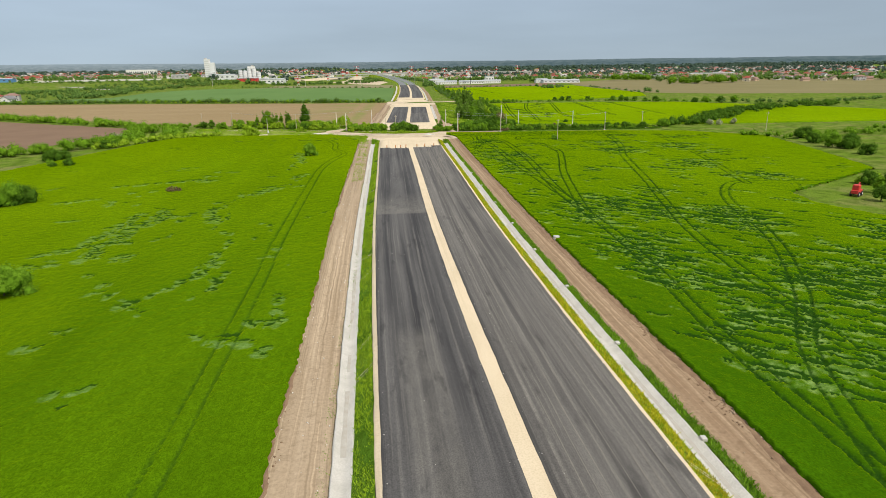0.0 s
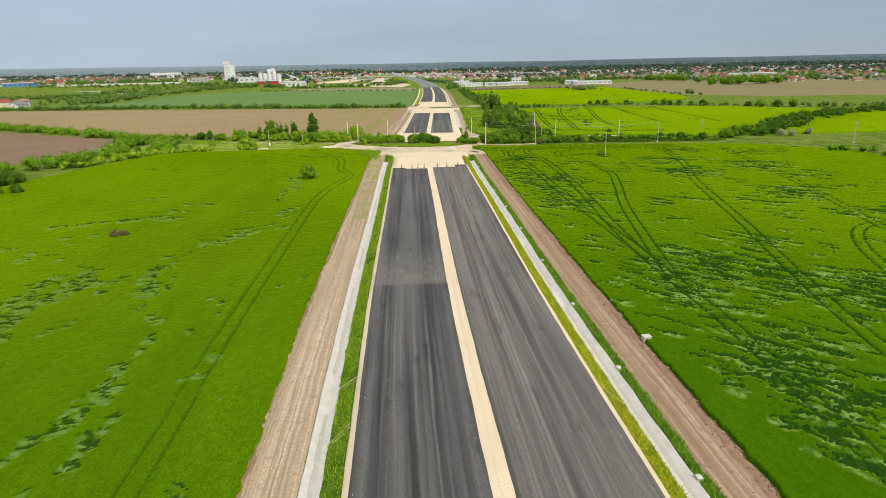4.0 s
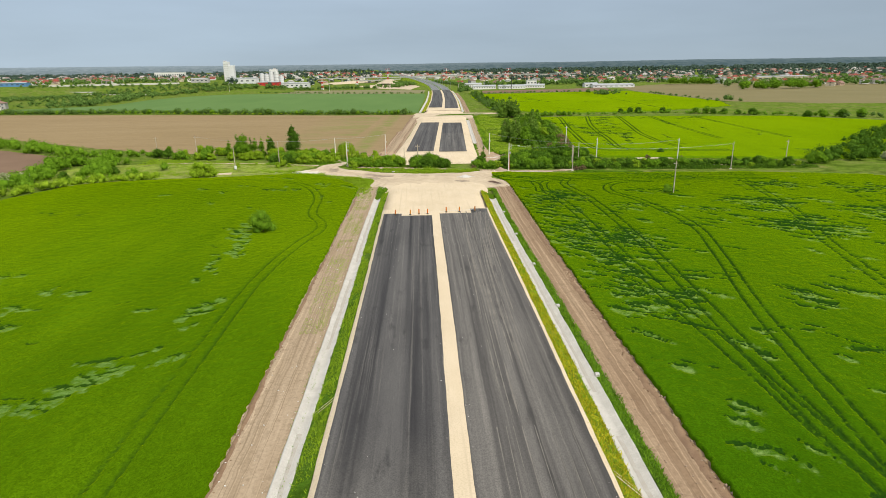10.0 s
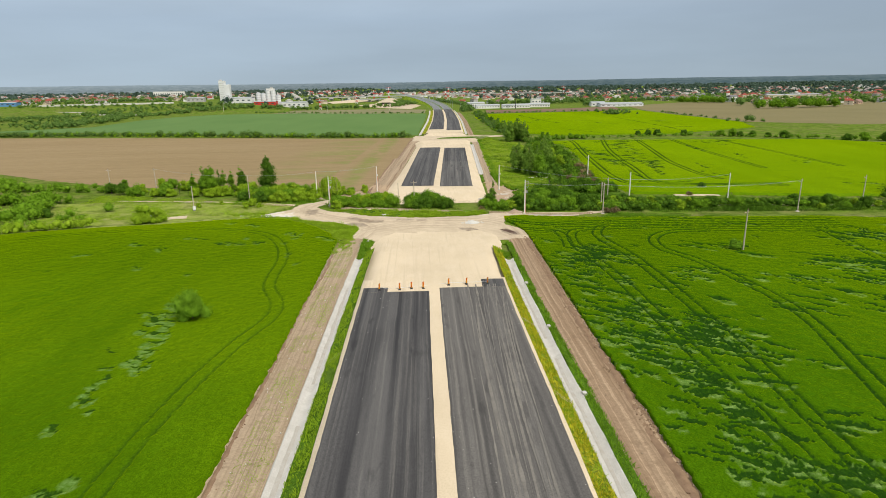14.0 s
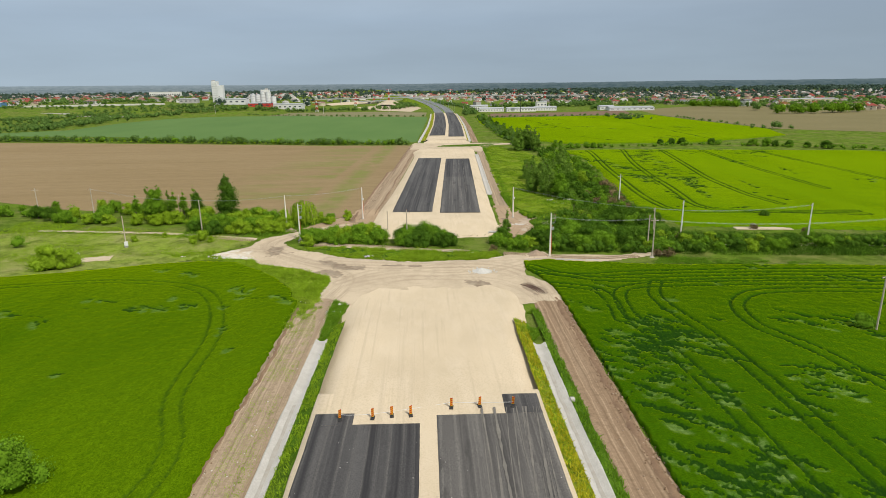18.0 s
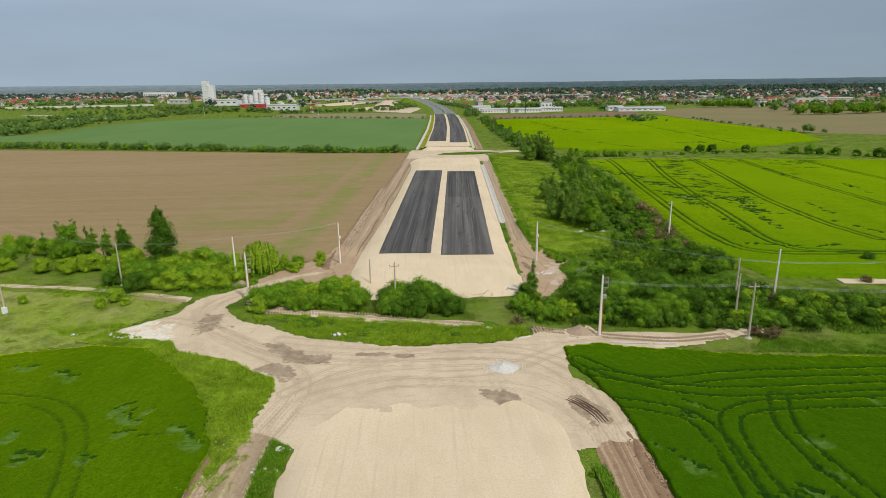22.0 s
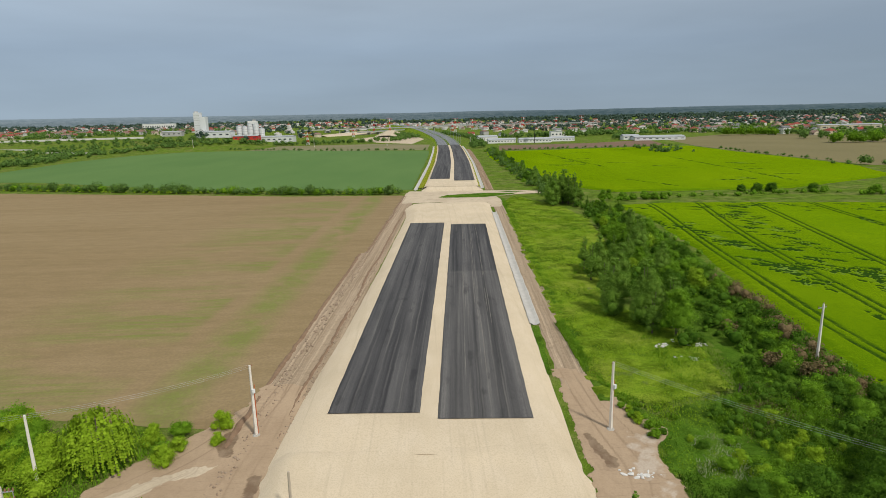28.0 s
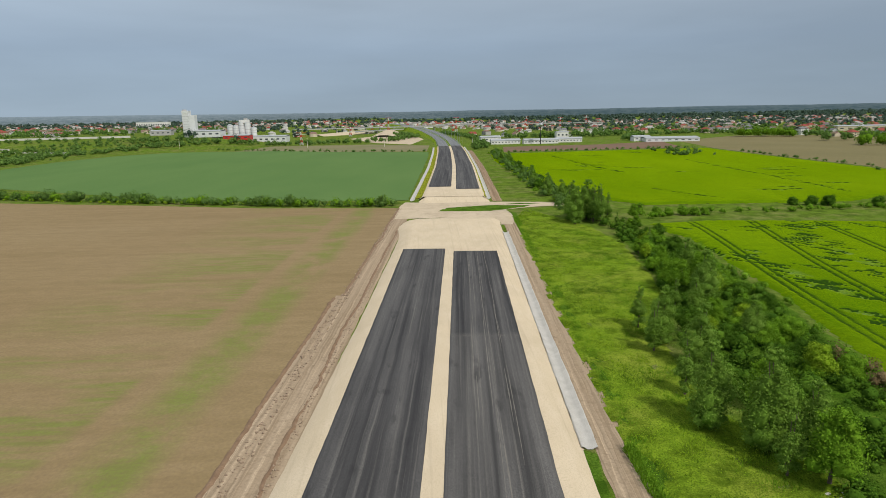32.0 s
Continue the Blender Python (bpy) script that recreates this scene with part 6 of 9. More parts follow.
# --- hedges and scrub too many to count
def clump_mass(name, spots, leaves, leaf, material, label, category, seed, squash=0.75):
    """Many small crowns in one mesh, each of four rounded lobes over a low skirt. spots: (x, y, radius)"""
    rng = np.random.RandomState(seed)
    S = np.repeat(np.array(spots, float), 4, 0)
    n = len(S)
    lobe = np.tile(np.arange(4), n // 4)
    a, d = rng.uniform(0, 6.283, n), np.where(lobe == 0, 0.1, rng.uniform(0.35, 0.75, n)) * S[:, 2]
    R = S[:, 2] * np.where(lobe == 0, rng.uniform(0.62, 0.8, n), rng.uniform(0.38, 0.62, n))
    cz = S[:, 2] * squash * np.where(lobe == 0, rng.uniform(0.7, 1.05, n), rng.uniform(0.25, 0.9, n))
    cx_, cy_ = S[:, 0] + d * np.cos(a), S[:, 1] + d * np.sin(a)
    per = max(6, leaves // 4)
    k = np.repeat(np.arange(n), per)
    D = rng.normal(size=(n * per, 3))
    D /= np.linalg.norm(D, axis=1, keepdims=True)
    D[:, 2] = np.where(D[:, 2] < -0.5, -D[:, 2], D[:, 2])
    r = R[k] * (rng.uniform(0.6, 1.42, n * per) if leaf < 0.18 else rng.uniform(0.72, 1.2, n * per))
    P = np.stack([cx_[k] + D[:, 0] * r, cy_[k] + D[:, 1] * r, 0.12 * S[k, 2] + cz[k] + D[:, 2] * r], 1)
    P[:, 2] = np.maximum(P[:, 2], 0.1) + gz(P[:, 0], P[:, 1])
    V, F = leaf_quads(P, D + [0, 0, 0.25] + 0.85 * rng.normal(size=P.shape), leaf * S[k, 2] * rng.uniform(0.7, 1.3, n * per), rng)
    C = np.stack([cx_, cy_, np.maximum(0.12 * S[:, 2] + cz, 0.75 * R) + gz(cx_, cy_)], 1)
    few = lobe < 2
    V, F = with_cores(V, F, C[few], np.stack([R, R, R], 1)[few] * 0.7, rng)
    return tagged(obj(name, mesh_np(name, V, F), material), label, category, kind="stuff")


def along(line, step, jitter, r0, r1, seed):
    rng, out = random.Random(seed), []
    for (x0, y0), (x1, y1) in zip(line, line[1:]):
        d = math.hypot(x1 - x0, y1 - y0)
        for i in range(int(d / step)):
            t = (i + rng.random()) / max(1, int(d / step))
            out.append((x0 + (x1 - x0) * t + rng.uniform(-jitter, jitter), y0 + (y1 - y0) * t + rng.uniform(-jitter, jitter), rng.uniform(r0, r1)))
    return out


def scatter(poly, n, r0, r1, seed):
    rng, out = random.Random(seed), []
    xs, ys = [p[0] for p in poly], [p[1] for p in poly]
    X = np.array([rng.uniform(min(xs), max(xs)) for _ in range(n * 4)])
    Y = np.array([rng.uniform(min(ys), max(ys)) for _ in range(n * 4)])
    ok = inside(poly, X, Y)
    return [(x, y, rng.uniform(r0, r1)) for x, y in zip(X[ok][:n], Y[ok][:n])]


HEDGE = [(-8, 551), (-60, 559), (-120, 577), (-235, 612), (-420, 640)]
clump_mass("hedgerow", along(HEDGE, 2.8, 1.2, 1.6, 3.1, 1), 200, 0.2, M_LEAF_HAZED, "long dark hedgerow between ploughed soil and wheat", "hedge", 1)
clump_mass("hedgerow", along(HEDGE, 4.0, 1.6, 1.3, 2.8, 101), 200, 0.2, M_LEAF, "mid-green bushes filling the long hedgerow", "hedge", 101)
clump_mass("hedgerow", along(HEDGE, 21.0, 1.0, 2.8, 3.8, 102), 300, 0.18, M_LEAF_HAZED, "taller rounded bushes standing out of the hedgerow", "hedge", 102)
clump_mass("hedgerow", along([(-8, 549.5), (-120, 574), (-235, 609)], 5.0, 0.8, 0.6, 1.2, 2), 70, 0.35, M_LEAF_LIGHT, "fresh green growth along the hedgerow", "hedge", 2)
ROW = [(60, 528), (62, 600), (64, 720), (70, 860)]
clump_mass("scrub_belt", along(ROW, 3.0, 4.5, 1.2, 3.2, 103), 200, 0.22, M_LEAF_HAZED, "dark scrub along the far road's meadow", "scrub", 103)
clump_mass("scrub_belt", along(ROW, 5.0, 6.0, 0.9, 2.2, 104), 160, 0.24, M_LEAF, "mid-green scrub along the far road's meadow", "scrub", 104)
clump_mass("scrub_belt", along([(54, 330), (57, 350), (60, 372), (64, 395)], 1.3, 3.6, 0.8, 1.8, 107), 220, 0.18, M_LEAF_DARK, "dark scrub beside the row of trees", "scrub", 107)
clump_mass("scrub_belt", along([(54, 330), (58, 352), (62, 376), (70, 420), (74, 470)], 2.2, 4.0, 0.7, 1.5, 108), 240, 0.18, M_LEAF, "mid-green scrub at the crop's edge", "scrub", 108)
clump_mass("scrub_belt", along([(56, 338), (60, 356), (64, 372), (66, 392)], 3.2, 2.5, 1.0, 2.1, 109), 240, 0.16, M_LEAF_DRY, "reddish brown dry shrubs at the crop's edge", "scrub", 109)
TREES_E = [(49, 368), (52, 400), (62, 440), (67, 500)]
clump_mass("scrub_belt", along(TREES_E, 1.3, 4.5, 0.9, 2.2, 105), 180, 0.2, M_LEAF_DARK, "dark undergrowth beneath the row of trees", "scrub", 105)
clump_mass("scrub_belt", along([(78, 512), (110, 517), (170, 522), (230, 488), (265, 466)], 2.4, 3.0, 0.7, 2.0, 106), 140, 0.24, M_LEAF, "low scrub between two sunlit crops", "scrub", 106)
clump_mass("scrub_belt", along([(-350, 720), (-352, 850), (-385, 930), (-330, 1000), (-260, 1050)], 1.5, 13, 1.8, 4.6, 3), 130, 0.2, M_LEAF_HAZED, "belt of scrub behind the wheat", "scrub", 3)
clump_mass("scrub_belt", along([(-150, 200), (-175, 190), (-260, 180), (-420, 180)], 3, 6, 1.2, 2.4, 4), 60, 0.34, M_LEAF, "scrub on the waste ground", "scrub", 4)
clump_mass("scrub_belt", along([(-480, 690), (-560, 860), (-450, 1000), (-360, 1060)], 0.9, 30, 1.3, 3.2, 5), 90, 0.22, M_LEAF_HAZED, "wide belt of scrub before the town", "scrub", 5)
clump_mass("hedgerow", along([(-230, 996), (-90, 921), (10, 893)], 5.0, 1.5, 1.0, 2.2, 6), 70, 0.32, M_LEAF_HAZED, "broken hedge behind the wheat", "hedge", 6)
clump_mass("hedgerow", along([(70, 862), (260, 872)], 3.5, 2.5, 0.9, 1.9, 7), 60, 0.34, M_LEAF_HAZED, "low hedge behind the sunlit crop", "hedge", 7)
clump_mass("hedgerow", along([(276, 818), (271, 760), (272, 725), (276, 690), (278, 660)], 7.0, 1.5, 0.8, 1.9, 8) + [(274, 632, 4.5), (279, 634, 3.6), (268, 636, 2.4), (285, 628, 2.2), (262, 642, 1.8)], 160, 0.22, M_LEAF_HAZED, "broken hedge by the stubble field", "hedge", 8)
clump_mass("hedgerow", along([(262, 465), (330, 440), (420, 470), (560, 540)], 3.0, 5, 1.2, 2.6, 9), 60, 0.34, M_LEAF_HAZED, "scrub hedge in the fields", "hedge", 9)
clump_mass("hedgerow", along([(-470, 572), (-260, 436), (-200, 396), (-144, 356)], 1.5, 4.5, 1.6, 3.2, 10), 220, 0.16, M_LEAF, "hedge between two ploughed fields", "hedge", 10)

clump_mass("hedgerow", along([(-150, 358), (-104, 352)], 1.2, 4, 1.2, 2.2, 11), 240, 0.18, M_LEAF, "hedge along the ploughed field", "hedge", 11)
clump_mass("hedgerow", along([(-165, 245), (-140, 262), (-124, 268), (-128, 300), (-140, 335), (-118, 330), (-112, 300)], 1.3, 4.0, 1.6, 3.4, 12), 240, 0.18, M_LEAF, "fresh green hedge along the dark field", "hedge", 12)
clump_mass("scrub_belt", along([(140, 305), (165, 318), (190, 345), (215, 372), (260, 400), (330, 420)], 1.0, 9, 1.2, 2.8, 13), 240, 0.17, M_LEAF_DARK, "scattered dark scrub in the waste ground", "scrub", 13)
clump_mass("scrub_belt", along([(150, 250), (175, 240), (230, 260), (330, 240)], 2.0, 7, 1.2, 2.4, 14), 240, 0.17, M_LEAF, "scrub beyond the crop's corner", "scrub", 14)

EAST_HEDGE = [(28, 300.8), (45, 299), (56, 297.5), (75, 302.5), (110, 296), (112, 301), (76, 309), (62, 311), (52, 318), (36, 323), (27, 313)]
clump_mass("scrub_belt", scatter(EAST_HEDGE, 290, 0.8, 1.7, 110), 260, 0.12, M_LEAF_DARK, "dense dark green bushes of the east hedge", "scrub", 110)
clump_mass("scrub_belt", scatter(EAST_HEDGE, 60, 0.7, 1.4, 111), 260, 0.12, M_LEAF, "fresh green bushes of the east hedge", "scrub", 111)
LOW_SCRUB = [(36, 336), (42, 345), (48.3, 345), (49.5, 351), (52, 361), (55, 373), (66, 381), (65, 362), (62, 352), (53, 338), (48, 326), (36, 326)]
clump_mass("scrub_belt", scatter(LOW_SCRUB, 140, 0.5, 1.3, 112), 240, 0.13, M_LEAF_DARK, "low dark scrub beyond the meadow", "scrub", 112)
UNDER = [(44, 352), (49, 349), (58, 372), (66, 392), (72, 425), (76, 470), (64, 480), (56, 440), (46, 405), (43, 385)]
clump_mass("scrub_belt", scatter(UNDER, 170, 0.8, 1.9, 117), 220, 0.14, M_LEAF_DARK, "dark undergrowth behind the row of trees", "scrub", 117)
clump_mass("scrub_belt", scatter(LOW_SCRUB, 110, 0.3, 0.8, 113), 260, 0.15, M_LEAF, "low green scrub beyond the meadow", "scrub", 113)
clump_mass("scrub_belt", along([(-126, 256), (-115, 269), (-107, 281), (-98, 286), (-86, 288.5)], 0.7, 2.2, 1.0, 2.1, 114), 240, 0.14, M_LEAF_LIGHT, "fresh bushes along the crop's far edge", "scrub", 114)
clump_mass("scrub_belt", along([(-122, 268), (-108, 288), (-100, 300), (-96, 320)], 3.0, 4.0, 0.9, 2.0, 115), 240, 0.14, M_LEAF, "green bushes behind the crop's far edge", "scrub", 115)
clump_mass("scrub_belt", scatter([(-480, 700), (-335, 715), (-335, 960), (-430, 1010), (-620, 900)], 240, 1.5, 4.2, 116), 90, 0.24, M_LEAF_HAZED, "wide scrub beyond the wheat", "scrub", 116)


def on_track(x, y):
    """Whether a place lies on the bare earth of the crossing or its aprons."""
    wx, wy = x + 2.2 * (fbm(x * 0.3, y * 0.3, 51) - 0.5) + 0.8 * (fbm(x * 1.3, y * 1.3, 53) - 0.5), y + 2.2 * (fbm(x * 0.3, y * 0.3, 52) - 0.5) + 0.8 * (fbm(x * 1.3, y * 1.3, 54) - 0.5)
    return inside(TURN, wx, wy) | inside(APRON_E, wx, wy) | inside(APRON_W, wx, wy)


def weeds(name, poly, n, size, material, label, seed, height=0.25):
    """Loose tufts of tall weeds over a meadow: upright blades and small leaves."""
    rng = np.random.RandomState(seed)
    n = n * 2
    P = np.array(poly, float)
    x, y = rng.uniform(P[:, 0].min(), P[:, 0].max(), n * 4), rng.uniform(P[:, 1].min(), P[:, 1].max(), n * 4)
    d = 0.6 * fbm(x * 0.18, y * 0.18, seed) + 0.4 * fbm(x * 0.9, y * 0.9, seed + 3)
    ok = inside(poly, x, y) & (d > 0.42) & ~on_track(x, y)
    x, y, d = x[ok][:n], y[ok][:n], d[ok][:n]
    k = len(x)
    size = size * 0.62 * rng.uniform(0.6, 1.5, k)
    grown = 0.4 + 2.2 * np.clip(d - 0.42, 0, 0.3) / 0.3
    g = gz(x, y)
    up = rng.rand(k) < 0.62
    Q = np.stack([x, y, g + rng.uniform(0.0, 1.0, k) * height * grown], 1)[~up]
    V, F = leaf_quads(Q, rng.normal(size=Q.shape) * 0.75 + [0, 0, 0.75], size[~up], rng)
    # upright blades, narrow towards the tip
    a, tall = rng.uniform(0, 6.283, k)[up], (0.08 + 0.42 * height * grown * rng.uniform(0.5, 1.2, k))[up]
    B = np.stack([x, y, g - 0.03], 1)[up]
    S = np.stack([np.cos(a), np.sin(a), a * 0], 1) * (0.022 + 0.06 * tall)[:, None]
    T = B + np.stack([rng.normal(size=len(B)) * 0.4 * tall, rng.normal(size=len(B)) * 0.4 * tall, tall], 1)
    W = np.stack([B - S, B + S, T + 0.35 * S, T - 0.35 * S], 1).reshape(-1, 3)
    V, F = np.concatenate([V, W]), np.concatenate([F, np.arange(len(W)).reshape(-1, 4) + len(V)])
    return tagged(obj(name, mesh_np(name, V, F), material), label, "weeds", kind="stuff")


MEADOW_E = [(26, 326), (30, 326), (42, 330), (44, 345), (46, 362), (36, 380), (38, 400), (50, 430), (56, 470), (54, 500), (44, 538), (38, 520), (30, 430), (27, 380), (26.5, 345)]
weeds("meadow_weeds", MEADOW_E, 30000, 0.22, M_LEAF_LIGHT, "tall yellow-green weeds in the meadow", 21, 0.35)
weeds("meadow_weeds", MEADOW_E, 12000, 0.22, M_LEAF_LIGHT, "green weeds in the meadow", 22, 0.35)
weeds("meadow_weeds", [(24, 303), (60, 299), (64, 320), (62, 350), (48, 356), (40, 332), (26, 326)], 22000, 0.28, M_LEAF_DARK, "rank green weeds among the bushes", 23, 0.9)
weeds("meadow_weeds", [(-110, 292), (-74, 303), (-48, 306), (-40, 316), (-46, 322), (-80, 334), (-110, 345)], 26000, 0.2, M_LEAF_LIGHT, "tall grass and weeds beside the track", 24, 0.35)
weeds("strip_weeds", [(-27, 310), (-23, 303), (-14, 297), (-4, 294.5), (8, 294.5), (17, 297.5), (16, 302.5), (8, 302.6), (0, 304.4), (-8, 307.3), (-18, 309.6)], 26000, 0.2, M_LEAF_LIGHT, "lush tufts of green grass before the bushes", 25, 0.5)
weeds("corner_weeds", [(-20.5, 262), (-15, 276), (-14, 285), (-17, 292), (-25, 297), (-33, 300), (-37, 304), (-47, 308), (-58, 306.5), (-47, 300), (-38, 296), (-28.5, 286), (-23.4, 279), (-22, 262)], 26000, 0.22, M_LEAF_LIGHT, "ragged weeds at the crop's corner", 26, 0.5)
weeds("hedge_weeds", [(-60, 320), (-36, 320), (-8, 308), (-8, 318), (-28, 340), (-60, 345)], 9000, 0.4, M_LEAF, "weeds under the hedge", 27, 0.8)
weeds("hedge_weeds", [(62, 296), (130, 291), (130, 306), (64, 314)], 7000, 0.4, M_LEAF, "weeds along the east hedge", 28, 0.6)

EAST_STRIP = [(16, 303.5), (28, 301.2), (46, 300), (60, 296.5), (130, 290), (132, 306), (64, 316), (48, 314), (26, 316), (15, 310)]
weeds("hedge_weeds", EAST_STRIP, 24000, 0.24, M_LEAF_DARK, "rank weeds filling the east hedge", 33, 0.8)
weeds("verge_tufts", [(-15.5, 258), (-14, 258), (-13, 272), (-12.2, 282), (-14.2, 282), (-15.4, 274)], 3500, 0.2, M_LEAF, "grass tufts along the sand pad's edge", 35, 0.6)
weeds("verge_tufts", [(14.6, 255), (16.6, 258), (17.8, 271), (17.2, 274), (16.6, 268), (14.8, 262)], 3500, 0.2, M_LEAF, "grass tufts along the sand pad's edge", 36, 0.6)
def slope_tufts(name, y0, y1, o0, z0, o1, z1, n, material, label, seed, tall=0.22):
    """Grass blades on the slope between shoulder and ditch."""
    rng = np.random.RandomState(seed)
    y, t = rng.uniform(y0, y1, n * 2), rng.rand(n * 2)
    keep = fbm(y * 0.35, t * 2.0, seed) + 0.25 * rng.rand(n * 2) > 0.52
    y, t = y[keep][:n], t[keep][:n]
    B = np.stack([cx(y) + o0 + (o1 - o0) * t, y, 0.5 + z0 + (z1 - z0) * t], 1)
    h = tall * rng.uniform(0.4, 1.3, len(y))
    a = rng.uniform(0, 6.283, len(y))
    S = np.stack([np.cos(a), np.sin(a), a * 0], 1) * (0.03 + 0.08 * h)[:, None]
    T = B + np.stack([rng.normal(size=len(y)) * 0.5 * h, rng.normal(size=len(y)) * 0.5 * h, h], 1)
    V = np.stack([B - S, B + S, T + 0.35 * S, T - 0.35 * S], 1).reshape(-1, 3)
    return tagged(obj(name, mesh_np(name, V, np.arange(len(V)).reshape(-1, 4)), material), label, "grass", kind="stuff")


M_LEAF_FLOWER = leaf_material("yellow_flower_heads", (0.42, 0.40, 0.02), (0.60, 0.54, 0.03), (0.36, 0.40, 0.03))
slope_tufts("verge_grass", 5, 262, -12.8, -0.28, -14.6, -1.15, 24000, M_LEAF_LIGHT, "green grass tufts on the road's slope", 51)
slope_tufts("verge_grass", 5, 262, 12.6, -0.28, 14.4, -1.15, 16000, M_LEAF_LIGHT, "yellow-green grass tufts on the road's slope", 52)
slope_tufts("verge_flowers", 5, 262, 12.6, -0.25, 14.4, -1.12, 16000, M_LEAF_FLOWER, "yellow flowers on the road's slope", 53, 0.26)
slope_tufts("verge_grass", 5, 268, 16.2, -1.15, 17.6, -1.46, 16000, M_LEAF, "green grass tufts outside the channel", 54, 0.3)
weeds("haul_grass", [(-20.6, 175), (-17.2, 175), (-16.6, 262), (-18.0, 272), (-20.6, 262)], 9000, 0.13, M_LEAF_LIGHT, "sparse grass spreading over the haul road", 41, 0.10)
weeds("haul_grass", [(-17.9, 20), (-16.3, 20), (-16.3, 175), (-17.4, 175)], 2500, 0.16, M_LEAF, "sparse grass along the channel", 42, 0.12)
weeds("verge_tufts", [(46, 291.5), (80, 287.5), (80, 289.5), (56, 295), (50, 296)], 5000, 0.2, M_LEAF, "grass tufts between crop and track", 37, 0.4)

weeds("meadow_weeds", [(38, 346), (47, 346), (48, 362), (40, 380), (42, 400), (54, 430), (58, 470), (52, 500), (48, 470), (42, 425), (35, 392), (36, 366)], 11000, 0.2, M_LEAF, "tall weeds at the foot of the trees", 38, 0.5)
weeds("meadow_weeds", MEADOW_E, 14000, 0.2, M_LEAF_DARK, "dark tufts scattered in the meadow", 43, 0.4)
weeds("verge_tufts", [(25.8, 345), (27.6, 345), (31.1, 400), (35.2, 470), (38, 520), (36, 520), (33.2, 470), (29, 400)], 9000, 0.2, M_LEAF, "lush grass tufts along the track", 39, 0.5)

weeds("track_edge_weeds", [(25.9, 346), (27.6, 343.5), (31, 341), (33, 337), (34.5, 337.5), (32, 342.5), (28.6, 346), (27.6, 352), (27.6, 372), (26.4, 372)], 5200, 0.24, M_LEAF, "rank green weeds along the bare track", 61, 0.8)
weeds("white_umbels", [(31, 327), (36, 326), (38, 333), (33, 336)], 500, 0.16, M_LEAF_PALE, "small white flowers among the weeds", 62, 0.7)
weeds("meadow_weeds", [(36, 328), (50, 326), (52, 340), (44, 344), (38, 340)], 9000, 0.22, M_LEAF, "rank green weeds among the low scrub", 63, 0.9)
weeds("meadow_weeds", [(38, 332), (56, 328), (56, 344), (46, 348)], 2600, 0.2, M_LEAF_DRY, "dry brown stalks among the low scrub", 64, 0.8)


# ---------------------------------------------------------------- things near the road
def beacon(x, y, z, rz, tilt=0.0, fallen=False):
    """A striped guide beacon on a rubber foot."""
    o = base("guide_beacon", x, y, z, "red and yellow striped guide beacon leaning on its foot" if tilt > 8 else "red and yellow striped guide beacon on a rubber foot", "beacon", "guide beacons across the asphalt's end", rz)
    foot = bmesh.new()
    box(foot, 0, 0, 0, 0.42, 0.78, 0.11, bevel=0.02)
    box(foot, 0, 0, 0.1, 0.16, 0.2, 0.09, bevel=0.015)
    part("foot", foot, M_RUBBER, o)
    panel = bmesh.new()
    box(panel, 0, 0, 0.16, 0.28, 0.035, 1.02, ry=tilt * 0.4, rx=tilt, bevel=0.008)
    p = part("panel", panel, M_YELLOW, o, "yellow reflective panel")
    t = Euler((radians(tilt), radians(tilt * 0.4), 0)).to_matrix().to_4x4()
    for i in range(4):
        st = bmesh.new()
        zz = 0.24 + i * 0.25
        for s in (-1, 1):
            vs = [st.verts.new(Matrix.Translation((0, 0, 0.67)) @ t @ Vector((u, s * 0.0215, w - 0.67))) for u, w in ((-0.138, zz), (0.138, zz + 0.12), (0.138, zz + 0.25), (-0.138, zz + 0.13))]
            st.faces.new(vs if s < 0 else vs[::-1])
        part("stripe", st, M_REDSTRIPE, p, "red diagonal stripe")
    return o


BEACONS = [(-9.3, 234.6, 0.50, 12, 6), (-5.9, 234.8, 0.41, -4, 2), (-3.9, 235.1, 0.41, 3, 3), (-1.9, 235.1, 0.41, 8, 2), (2.5, 236.4, 0.42, -6, 2), (5.6, 236.5, 0.42, 5, 5), (9.2, 236.2, 0.51, -20, 11)]
for bx, by, bz, brz, bt in BEACONS:
    beacon(bx, by, bz, brz, bt)


def cable(name, pts, sag, r, material, label, category="cable", seg=10):
    """A hanging line from point to point."""
    P = []
    for a, b in zip(pts, pts[1:]):
        a, b = Vector(a), Vector(b)
        P += [a.lerp(b, i / seg) - Vector((0, 0, sag * 4 * (i / seg) * (1 - i / seg))) for i in range(seg)]
    P.append(Vector(pts[-1]))
    V, F = [], []
    for i, p in enumerate(P):
        d = (P[min(i + 1, len(P) - 1)] - P[max(i - 1, 0)]).normalized()
        u = d.cross(Vector((0, 0, 1))).normalized()
        w = u.cross(d)
        V += [p + u * r, p + w * r, p - u * r, p - w * r]
        if i:
            F += [(4 * i - 4 + k, 4 * i - 4 + (k + 1) % 4, 4 * i + (k + 1) % 4, 4 * i + k) for k in range(4)]
    me = mesh_np(name, [tuple(v) for v in V], F)
    return tagged(obj(name, me, material), label, category)


cable("warning_tape", [(-9.3, 234.6, 1.1), (-8.2, 235.4, 0.5), (-5.9, 235.6, 0.44), (0, 236.8, 0.45), (2.5, 237.4, 0.5), (5.6, 237.0, 0.6), (9.2, 236.2, 1.0)], 0.02, 0.025, M_WHITE, "slack white warning tape lying between beacons", "tape", 4)


